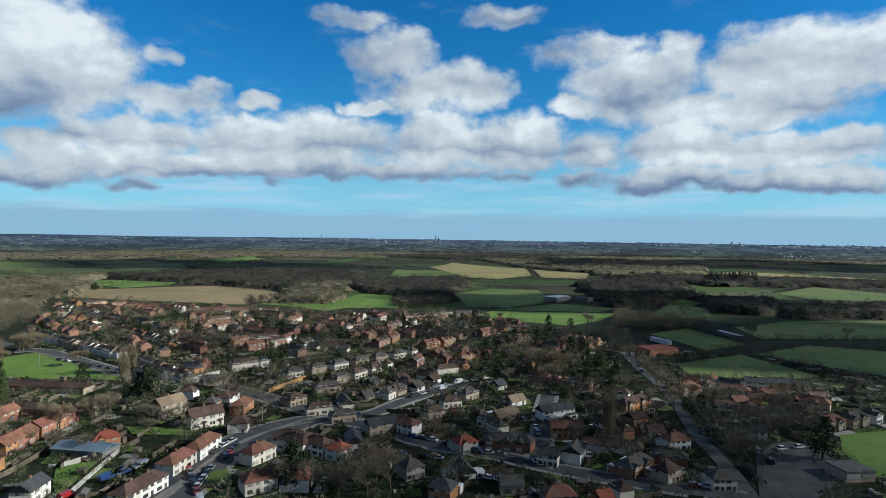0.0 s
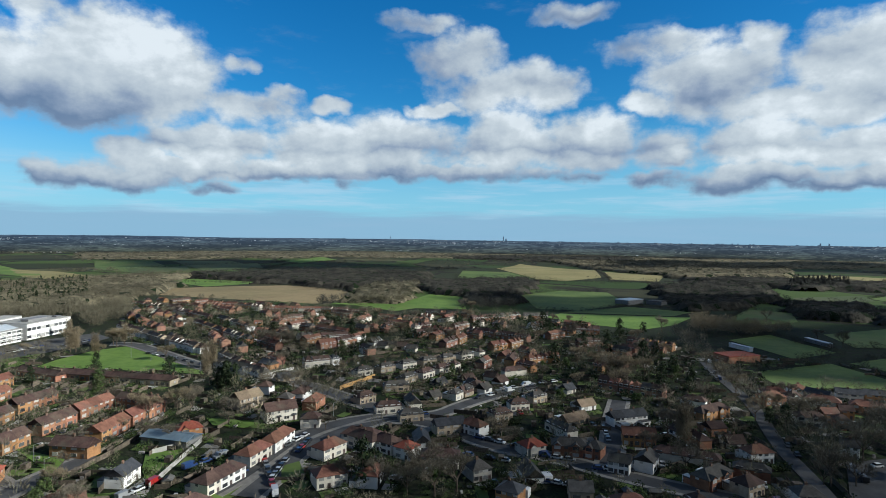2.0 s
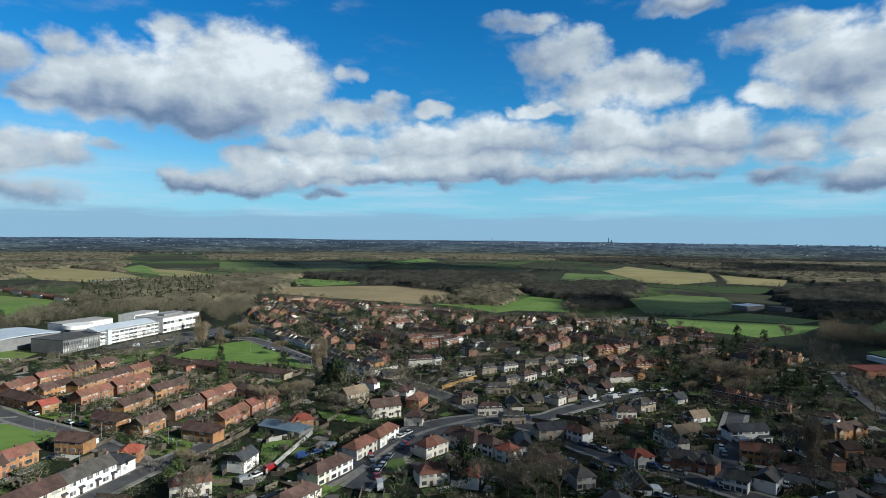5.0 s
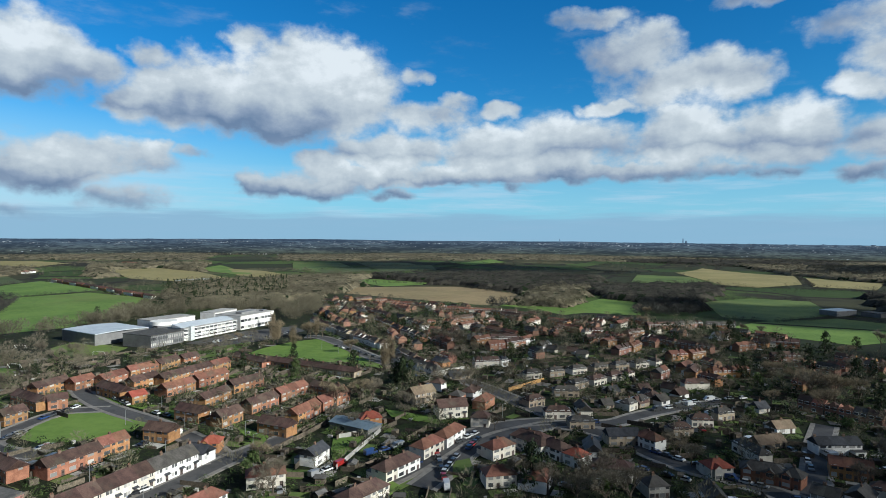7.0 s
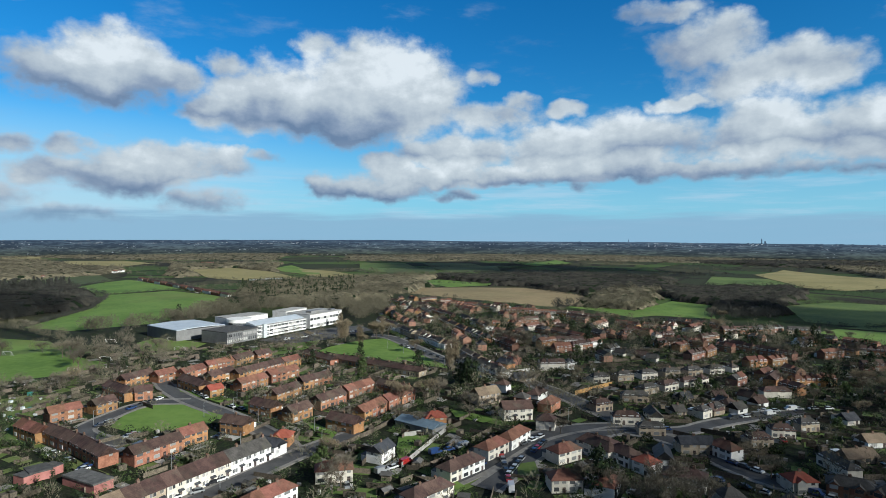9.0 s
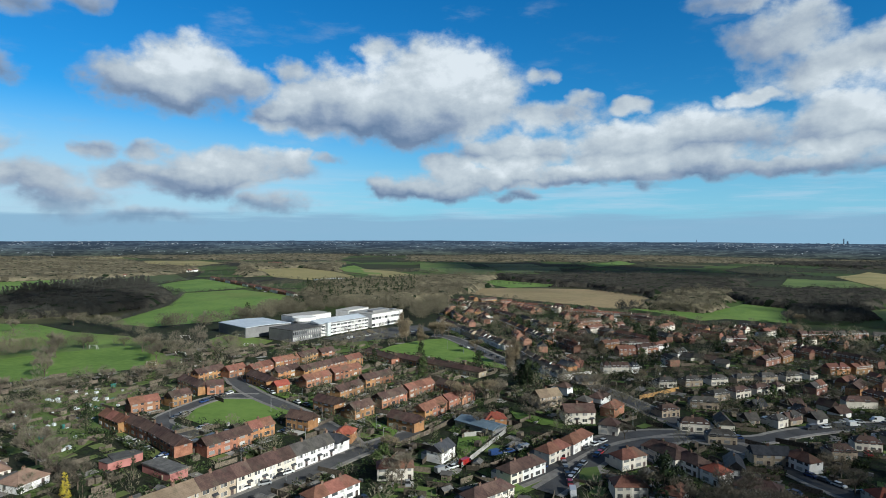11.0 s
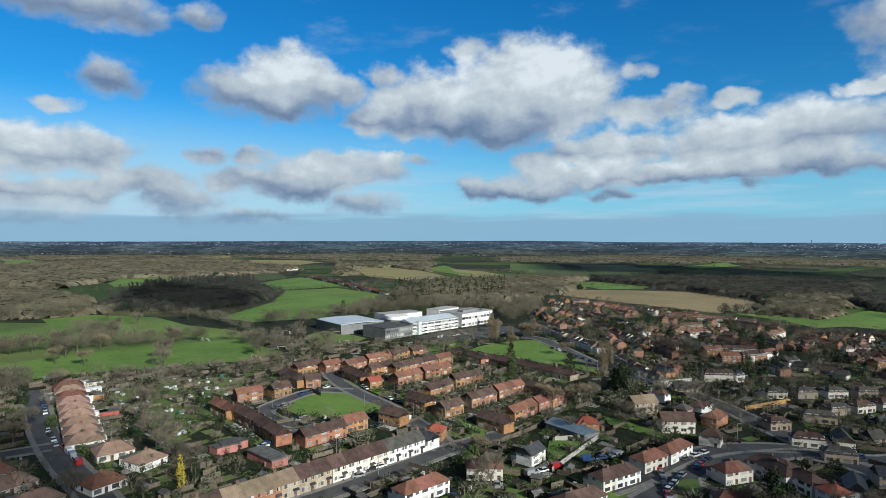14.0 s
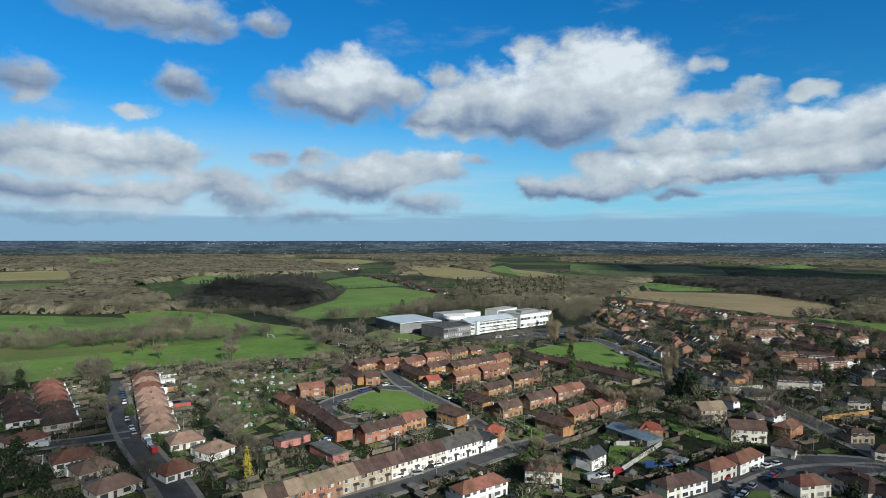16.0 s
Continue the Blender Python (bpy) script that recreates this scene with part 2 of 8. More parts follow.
# clouds out of view, placed and thinned to dim parts of the land
build_shade_cloud(135, 195, 100, 50, 3, 0.3)
build_shade_cloud(340, 420, 170, 130, 4)
build_shade_cloud(210, 690, 200, 90, 6)
build_shade_cloud(-570, 1430, 380, 200, 7, 0.6, 2500)
build_shade_cloud(-730, 312, 110, 55, 8, 0.35)
build_shade_cloud(860, 1750, 480, 280, 10, 0.6, 2000)
build_shade_cloud(500, 3300, 1900, 750, 17, 0.5, 3000)
build_shade_cloud(-2300, 2500, 900, 500, 19, 0.5, 3000)
build_shade_cloud(-195, 15, 70, 42, 12, 0.38)
build_shade_cloud(0, 365, 110, 95, 23, 0.16)
build_shade_cloud(40, 185, 85, 45, 27, 0.14)

# ---- materials ----
MATS = {}


def mat(name, dark, light, rough=0.85, scale=1.0, fine=9.0, bump=0.2, spread=0.0, metal=0.0, courses=0.0, stain=None, spec=0.3):
    """A weathered surface: two tones mixed by noise at two sizes (per metre), relief, and a spread of value between objects."""
    m = bpy.data.materials.new(name)
    m.use_nodes = True
    n = Nodes(m.node_tree)
    where = n.add("ShaderNodeNewGeometry").outputs["Position"]
    broad, grain = n.noise(where, scale, 3.0, 0.6), n.noise(where, fine, 3.0, 0.6)
    fac = n.math("MULTIPLY_ADD", grain, 0.45, n.math("MULTIPLY", broad, 0.75))
    col = n.mix(n.span(fac, 0.38, 0.82), dark, light)
    if stain:
        patch = n.span(n.noise(where, scale * 0.33, 5.0, 0.65), 0.5, 0.68)
        col = n.mix(n.math("MULTIPLY", patch, 0.6), col, stain)
    height = grain
    if courses:
        local = n.add("ShaderNodeTexCoord").outputs["Object"]
        xyz = n.add("ShaderNodeSeparateXYZ")
        n.put(xyz.inputs[0], local)
        saw = n.math("FRACT", n.math("MULTIPLY", xyz.outputs[2], 1 / courses))
        line = n.span(saw, 0.0, 0.22)
        col = n.mix(n.math("MULTIPLY_ADD", line, -0.4, 0.4), col, tuple(c * 0.35 for c in dark))
        height = n.math("ADD", grain, saw)
    if spread:
        rnd = n.math("FRACT", n.math("ADD", n.add("ShaderNodeObjectInfo").outputs["Random"], n.add("ShaderNodeNewGeometry").outputs["Random Per Island"]))
        hsv = n.add("ShaderNodeHueSaturation")
        n.put(hsv.inputs["Value"], n.span(rnd, 0.0, 1.0, 1 - spread, 1 + spread, "LINEAR"))
        n.put(hsv.inputs["Hue"], n.span(n.math("FRACT", n.math("MULTIPLY", rnd, 7.3)), 0.0, 1.0, 0.5 - spread * 0.035, 0.5 + spread * 0.035, "LINEAR"))
        n.put(hsv.inputs["Color"], col)
        col = hsv.outputs[0]
    bsdf = n.add("ShaderNodeBsdfPrincipled")
    n.put(bsdf.inputs["Base Color"], col)
    bsdf.inputs["Roughness"].default_value, bsdf.inputs["Metallic"].default_value = rough, metal
    bsdf.inputs["Specular IOR Level"].default_value = spec
    if bump:
        b = n.add("ShaderNodeBump")
        b.inputs["Strength"].default_value, b.inputs["Distance"].default_value = bump, 0.03
        n.put(b.inputs["Height"], height)
        n.put(bsdf.inputs["Normal"], b.outputs[0])
    n.put(n.add("ShaderNodeOutputMaterial").inputs[0], bsdf.outputs[0])
    MATS[name] = m
    return m


mat("brick_red", (0.205, 0.092, 0.056), (0.38, 0.19, 0.115), scale=0.6, spread=0.25, courses=0.075, stain=(0.24, 0.13, 0.085))
mat("brick_dark", (0.19, 0.097, 0.07), (0.34, 0.19, 0.135), scale=0.6, spread=0.25, courses=0.075, stain=(0.22, 0.14, 0.11))
mat("brick_orange", (0.25, 0.125, 0.055), (0.42, 0.235, 0.105), scale=0.6, spread=0.2, courses=0.075, stain=(0.25, 0.18, 0.12))
mat("brick_buff", (0.25, 0.20, 0.145), (0.42, 0.35, 0.265), scale=0.6, spread=0.2, courses=0.075)
mat("render_white", (0.66, 0.65, 0.63), (0.82, 0.815, 0.80), scale=0.35, spread=0.05, bump=0.1, stain=(0.58, 0.55, 0.5))
mat("render_cream", (0.52, 0.48, 0.41), (0.71, 0.67, 0.59), scale=0.35, spread=0.15, bump=0.1, stain=(0.44, 0.4, 0.34))
mat("render_grey", (0.30, 0.28, 0.25), (0.45, 0.43, 0.39), scale=0.35, spread=0.2, bump=0.1)
mat("tile_brown", (0.048, 0.029, 0.026), (0.11, 0.068, 0.056), scale=0.45, fine=3.0, spread=0.3, courses=0.3, bump=0.5, stain=(0.095, 0.085, 0.065))
mat("tile_rust", (0.12, 0.054, 0.039), (0.225, 0.105, 0.073), scale=0.45, fine=3.0, spread=0.28, courses=0.3, bump=0.5, stain=(0.13, 0.10, 0.075))
mat("tile_faded", (0.19, 0.118, 0.09), (0.31, 0.205, 0.16), scale=0.45, fine=3.0, spread=0.2, courses=0.3, bump=0.5, stain=(0.17, 0.125, 0.095))
mat("tile_red", (0.22, 0.052, 0.035), (0.34, 0.10, 0.068), scale=0.45, fine=3.0, spread=0.15, courses=0.3, bump=0.5, stain=(0.2, 0.09, 0.06))
mat("tile_grey", (0.042, 0.039, 0.037), (0.10, 0.093, 0.086), scale=0.45, fine=3.0, spread=0.25, courses=0.3, bump=0.5, stain=(0.10, 0.095, 0.07))
mat("tile_beige", (0.15, 0.112, 0.075), (0.25, 0.19, 0.135), scale=0.45, fine=3.0, spread=0.2, courses=0.3, bump=0.5, stain=(0.12, 0.11, 0.075))
mat("slate", (0.03, 0.032, 0.038), (0.07, 0.073, 0.082), rough=0.6, scale=0.5, fine=3.0, spread=0.2, courses=0.3, bump=0.4)
mat("felt", (0.06, 0.058, 0.056), (0.14, 0.135, 0.13), scale=0.5, spread=0.35, bump=0.15)
mat("upvc", (0.72, 0.72, 0.71), (0.84, 0.84, 0.83), rough=0.4, scale=2, bump=0)
mat("door_paint", (0.06, 0.05, 0.05), (0.12, 0.09, 0.08), rough=0.45, scale=2, spread=0.7, bump=0)
mat("garage_red", (0.30, 0.05, 0.04), (0.42, 0.09, 0.07), rough=0.6, scale=2, bump=0.1)
mat("pot", (0.16, 0.085, 0.055), (0.26, 0.14, 0.09), scale=3, bump=0.1)
mat("stack", (0.11, 0.07, 0.05), (0.2, 0.14, 0.105), scale=1.5, bump=0.2, spread=0.25, courses=0.075)
mat("teal_plastic", (0.03, 0.14, 0.12), (0.06, 0.22, 0.19), scale=1, bump=0)
mat("glasshouse", (0.42, 0.45, 0.45), (0.62, 0.65, 0.66), rough=0.2, scale=0.8, bump=0)
mat("soil", (0.05, 0.045, 0.026), (0.13, 0.115, 0.07), scale=0.3, fine=2, bump=0.3, stain=(0.075, 0.095, 0.03))
mat("bark", (0.045, 0.034, 0.026), (0.13, 0.105, 0.08), scale=0.9, fine=6, bump=0.4)
mat("twigs_olive", (0.078, 0.072, 0.049), (0.215, 0.195, 0.132), scale=0.05, fine=0.4, spread=0.15, bump=0)
mat("twigs", (0.075, 0.067, 0.050), (0.205, 0.180, 0.135), scale=0.05, fine=0.4, spread=0.15, bump=0)
mat("twigs_pale", (0.13, 0.105, 0.066), (0.27, 0.22, 0.145), scale=0.08, fine=0.6, spread=0.2, bump=0)
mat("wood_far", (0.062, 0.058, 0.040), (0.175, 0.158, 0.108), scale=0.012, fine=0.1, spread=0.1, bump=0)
# wood_far again with cloud shade put into its colour; hedges and pines share it
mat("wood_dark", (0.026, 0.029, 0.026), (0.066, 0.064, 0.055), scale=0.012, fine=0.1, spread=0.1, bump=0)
mat("leaf_dark", (0.010, 0.020, 0.008), (0.035, 0.052, 0.019), scale=0.4, fine=2, spread=0.35, bump=0)
mat("leaf_green", (0.03, 0.052, 0.015), (0.085, 0.12, 0.036), scale=0.3, fine=2, spread=0.4, bump=0)
mat("leaf_gold", (0.32, 0.26, 0.02), (0.5, 0.42, 0.05), scale=0.6, fine=3, bump=0)
mat("asphalt", (0.045, 0.045, 0.048), (0.095, 0.095, 0.098), scale=0.12, fine=3, bump=0.1, stain=(0.07, 0.068, 0.066))
mat("paving", (0.17, 0.16, 0.15), (0.27, 0.255, 0.235), scale=0.5, fine=5, bump=0.1, spread=0.2)
mat("concrete", (0.28, 0.275, 0.26), (0.42, 0.41, 0.39), scale=0.4, fine=4, bump=0.1, spread=0.15)
mat("fence_wood", (0.05, 0.042, 0.032), (0.155, 0.128, 0.098), scale=1.5, fine=6, bump=0.2, spread=0.4)
mat("fence_new", (0.42, 0.24, 0.085), (0.6, 0.37, 0.15), scale=1.5, fine=6, bump=0.2)
mat("steel", (0.30, 0.31, 0.32), (0.44, 0.45, 0.46), rough=0.45, scale=2, metal=0.6, bump=0)
mat("cladding", (0.15, 0.15, 0.152), (0.22, 0.22, 0.222), rough=0.5, scale=0.2, fine=1.5, bump=0.05, spread=0.1)
mat("metal_roof", (0.42, 0.47, 0.52), (0.56, 0.60, 0.64), rough=0.4, scale=0.1, fine=0.6, bump=0.05)
mat("blue_roof", (0.12, 0.17, 0.22), (0.19, 0.25, 0.30), rough=0.5, scale=0.2, fine=1.2, bump=0.1)
mat("pink_render", (0.30, 0.12, 0.105), (0.42, 0.19, 0.17), scale=0.5, bump=0.1)
mat("rubber", (0.012, 0.012, 0.012), (0.03, 0.03, 0.03), scale=4, bump=0)
mat("plastic_mix", (0.12, 0.115, 0.11), (0.34, 0.33, 0.32), scale=0.4, spread=0.85, bump=0)
mat("grass_bright", (0.078, 0.145, 0.022), (0.15, 0.235, 0.045), scale=0.02, fine=0.25, bump=0.1, stain=(0.16, 0.185, 0.05))
mat("grass_mid", (0.065, 0.108, 0.024), (0.13, 0.18, 0.046), scale=0.015, fine=0.2, bump=0.1, stain=(0.145, 0.14, 0.055))
mat("grass_dull", (0.045, 0.066, 0.020), (0.082, 0.105, 0.034), scale=0.012, fine=0.2, bump=0.1, stain=(0.085, 0.08, 0.038))
mat("stubble", (0.20, 0.150, 0.078), (0.32, 0.245, 0.128), scale=0.01, fine=0.15, bump=0.1, stain=(0.17, 0.155, 0.07))
mat("pasture_pale", (0.20, 0.175, 0.068), (0.31, 0.265, 0.115), scale=0.01, fine=0.15, bump=0.1, stain=(0.14, 0.15, 0.05))


def glass_material():
    m = bpy.data.materials.new("window_glass")
    m.use_nodes = True
    n = Nodes(m.node_tree)
    b = n.add("ShaderNodeBsdfPrincipled")
    rnd = n.add("ShaderNodeObjectInfo").outputs["Random"]
    n.put(b.inputs["Base Color"], n.ramp(rnd, (0.0, (0.03, 0.033, 0.037)), (0.45, (0.11, 0.115, 0.12)), (1.0, (0.5, 0.49, 0.47))))
    b.inputs["Roughness"].default_value = 0.06
    n.put(n.add("ShaderNodeOutputMaterial").inputs[0], b.outputs[0])
    MATS["glass"] = m


def car_paint():
    m = bpy.data.materials.new("car_paint")
    m.use_nodes = True
    n = Nodes(m.node_tree)
    b = n.add("ShaderNodeBsdfPrincipled")
    rnd = n.add("ShaderNodeObjectInfo").outputs["Random"]
    n.put(b.inputs["Base Color"], n.ramp(rnd, (0.0, (0.62, 0.63, 0.63)), (0.2, (0.015, 0.016, 0.02)), (0.4, (0.24, 0.25, 0.26)),
                                         (0.55, (0.02, 0.05, 0.16)), (0.68, (0.30, 0.02, 0.02)), (0.76, (0.05, 0.055, 0.06)), (0.9, (0.5, 0.51, 0.52)), mode="CONSTANT"))
    b.inputs["Roughness"].default_value, b.inputs["Coat Weight"].default_value = 0.35, 0.6
    n.put(n.add("ShaderNodeOutputMaterial").inputs[0], b.outputs[0])
    MATS["car_paint"] = m


def land_material():
    """The open ground: gardens near by, a patchwork of pasture, plough and scrub far off."""
    m = bpy.data.materials.new("land")
    m.use_nodes = True
    n = Nodes(m.node_tree)
    where = n.add("ShaderNodeNewGeometry").outputs["Position"]
    warp = n.add("ShaderNodeTexNoise")
    n.put(warp.inputs["Vector"], where)
    warp.inputs["Scale"].default_value, warp.inputs["Detail"].default_value = 0.004, 2
    bent = n.vec("MULTIPLY_ADD", warp.outputs["Color"], (170, 170, 0), where)
    flat = n.vec("MULTIPLY", bent, (1, 1, 0))
    cell = n.add("ShaderNodeTexVoronoi")
    n.put(cell.inputs["Vector"], flat)
    cell.inputs["Scale"].default_value = 1 / 165
    edge = n.add("ShaderNodeTexVoronoi", feature="DISTANCE_TO_EDGE")
    n.put(edge.inputs["Vector"], flat)
    edge.inputs["Scale"].default_value = 1 / 165
    pick = n.add("ShaderNodeSeparateColor")
    n.put(pick.inputs[0], cell.outputs["Color"])
    fields = n.ramp(pick.outputs[0], (0.0, (0.040, 0.050, 0.024)), (0.25, (0.050, 0.085, 0.024)), (0.45, (0.060, 0.062, 0.032)),
                    (0.58, (0.080, 0.125, 0.034)), (0.78, (0.115, 0.115, 0.055)), (0.88, (0.042, 0.052, 0.026)), mode="CONSTANT")
    woods = n.noise(where, 0.0016, 6.0, 0.62)
    fields = n.mix(n.span(woods, 0.56, 0.63), fields, (0.034, 0.031, 0.022))
    fields = n.mix(n.span(edge.outputs[0], 0.02, 0.05, 1.0, 0.0), fields, (0.026, 0.024, 0.016))
    fields = n.mix(n.math("MULTIPLY", n.noise(where, 0.05, 5.0, 0.7), 0.8), fields, n.mix(1.0, fields, (0.45, 0.45, 0.45), "MULTIPLY"))
    plots = n.math("MULTIPLY_ADD", n.noise(where, 0.9, 4.0, 0.7), 0.4, n.math("MULTIPLY", n.noise(where, 0.16, 5.0, 0.66), 0.6))
    garden = n.ramp(plots, (0.32, (0.008, 0.012, 0.006)), (0.44, (0.028, 0.044, 0.014)), (0.50, (0.010, 0.012, 0.008)), (0.56, (0.032, 0.036, 0.020)), (0.62, (0.017, 0.018, 0.015)), (0.70, (0.15, 0.145, 0.135)))
    xyz = n.add("ShaderNodeSeparateXYZ")
    n.put(xyz.inputs[0], where)
    dist = n.vec("LENGTH", n.vec("MULTIPLY", where, (1, 1, 0)))
    col = n.mix(n.span(n.math("MULTIPLY_ADD", n.noise(where, 0.01, 2.0), 160.0, dist), 640.0, 760.0), garden, fields)
    b = n.add("ShaderNodeBsdfPrincipled")
    n.put(b.inputs["Base Color"], col)
    b.inputs["Roughness"].default_value, b.inputs["Specular IOR Level"].default_value = 0.95, 0.15
    n.put(n.add("ShaderNodeOutputMaterial").inputs[0], b.outputs[0])
    MATS["land"] = m


def canopy_material(name, dark, light):
    """Crowns of a winter wood seen from far: each head its own tone, fine twigs over it."""
    m = bpy.data.materials.new(name)
    m.use_nodes = True
    n = Nodes(m.node_tree)
    where = n.add("ShaderNodeNewGeometry").outputs["Position"]
    flat = n.vec("MULTIPLY", where, (1, 1, 0.4))
    cell = n.add("ShaderNodeTexVoronoi")
    n.put(cell.inputs["Vector"], flat)
    cell.inputs["Scale"].default_value = 0.11
    pick = n.add("ShaderNodeSeparateColor")
    n.put(pick.inputs[0], cell.outputs["Color"])
    broad, twig = n.noise(where, 0.012, 4.0, 0.6), n.noise(where, 0.7, 4.0, 0.75)
    fac = n.math("MULTIPLY_ADD", pick.outputs[0], 0.35, n.math("MULTIPLY_ADD", broad, 0.9, n.math("MULTIPLY_ADD", twig, 0.9, -0.62)))
    col = n.mix(n.span(fac, 0.1, 0.85), dark, light)
    # a few evergreens among them
    col = n.mix(n.span(n.math("MULTIPLY_ADD", broad, 0.3, pick.outputs[1]), 1.02, 1.04), col, (0.016, 0.026, 0.013))
    b = n.add("ShaderNodeBsdfPrincipled")
    n.put(b.inputs["Base Color"], col)
    b.inputs["Roughness"].default_value, b.inputs["Specular IOR Level"].default_value = 1.0, 0.05
    bump = n.add("ShaderNodeBump")
    bump.inputs["Strength"].default_value, bump.inputs["Distance"].default_value = 0.9, 0.9
    n.put(bump.inputs["Height"], twig)
    n.put(b.inputs["Normal"], bump.outputs[0])
    n.put(n.add("ShaderNodeOutputMaterial").inputs[0], b.outputs[0])
    MATS[name] = m


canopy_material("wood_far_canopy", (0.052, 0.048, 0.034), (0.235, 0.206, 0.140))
# crowns of the same wood, cloud shade put into both tones
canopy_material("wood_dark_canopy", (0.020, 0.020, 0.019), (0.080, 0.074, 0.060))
mat("car_glass", (0.012, 0.013, 0.015), (0.03, 0.032, 0.035), rough=0.08, scale=1, bump=0, spec=0.5)
glass_material(), car_paint(), land_material()

# ---- helpers for things ----


def mesh_of(name, bm, *mats):
    me = bpy.data.meshes.new(name)
    bm.to_mesh(me)
    bm.free()
    for m in mats:
        me.materials.append(MATS[m])
    return me


def part(name, bm, material, parent, label=""):
    ob = new(name, mesh_of(name, bm, material))
    ob.parent = parent
    return tagged(ob, label=label)


def share(name, me, parent, place):
    ob = new(name, me)
    ob.parent, ob.matrix_basis = parent, place
    return ob


def box(bm, x0, x1, y0, y1, z0, z1):
    m = Matrix.LocRotScale(((x0 + x1) / 2, (y0 + y1) / 2, (z0 + z1) / 2), None, (x1 - x0, y1 - y0, z1 - z0))
    return bmesh.ops.create_cube(bm, size=1, matrix=m)["verts"]


def solid(bm, points, faces):
    vs = [bm.verts.new(p) for p in points]
    for f in faces:
        bm.faces.new([vs[i] for i in f])
    return vs


def land(x, y):
    """The height of the land: level under the houses, rolling further out, falling away to the plain beyond."""
    r = math.hypot(x, y)
    if r < 650:
        return 0.0
    a = math.degrees(math.atan2(-x, y))
    k = min(1.0, (r - 650) / 900)
    z = 7 * k * k * (noise.noise((x * 0.0021, y * 0.0021, 3.1)) + 0.4 * noise.noise((x * 0.006, y * 0.006, 9.0)))
    s = min(1.0, max(0.0, (r - 2300) / 2400))
    s = s * s * (3 - 2 * s)
    crest = -72 + 5.0 * math.exp(-((a - 44) / 9) ** 2) + 3 * math.exp(-((a - 18) / 6) ** 2) + 6.0 * math.exp(-((a - 33) / 5) ** 2) - 4.0 * max(0, min(1, (-a + 2) / 20)) - 5.0 * max(0, min(1, (a - 58) / 12))
    return z * (1 - 0.7 * s) + s * (crest + 5 * noise.noise((a * 0.16, r * 0.0012, 0.5)) + 1.5 * noise.noise((a * 0.9, r * 0.004, 4.5)))


# ---- the land ----


def build_ground():
    rings = [0.0]
    r = 60.0
    while r < 4950:
        rings.append(r)
        r *= 1.045
    rings.append(4960.0)
    n = 300
    verts = [(0.0, 0.0, 0.0)]
    for r in rings[1:]:
        for i in range(n):
            a = 2 * math.pi * i / n
            x, y = r * math.sin(a), r * math.cos(a)
            verts.append((x, y, land(x, y)))
    faces = [(0, 1 + (i + 1) % n, 1 + i) for i in range(n)]
    for k in range(len(rings) - 2):
        p, q = 1 + k * n, 1 + (k + 1) * n
        faces += [(p + i, p + (i + 1) % n, q + (i + 1) % n, q + i) for i in range(n)]
    me = bpy.data.meshes.new("ground")
    me.from_pydata(verts, [], faces)
    me.materials.append(MATS["land"])
    me.polygons.foreach_set("use_smooth", [True] * len(me.polygons))
    tagged(new("ground", me), "rolling winter countryside of gardens, pasture and scrub", "ground", kind="structure")


build_ground()


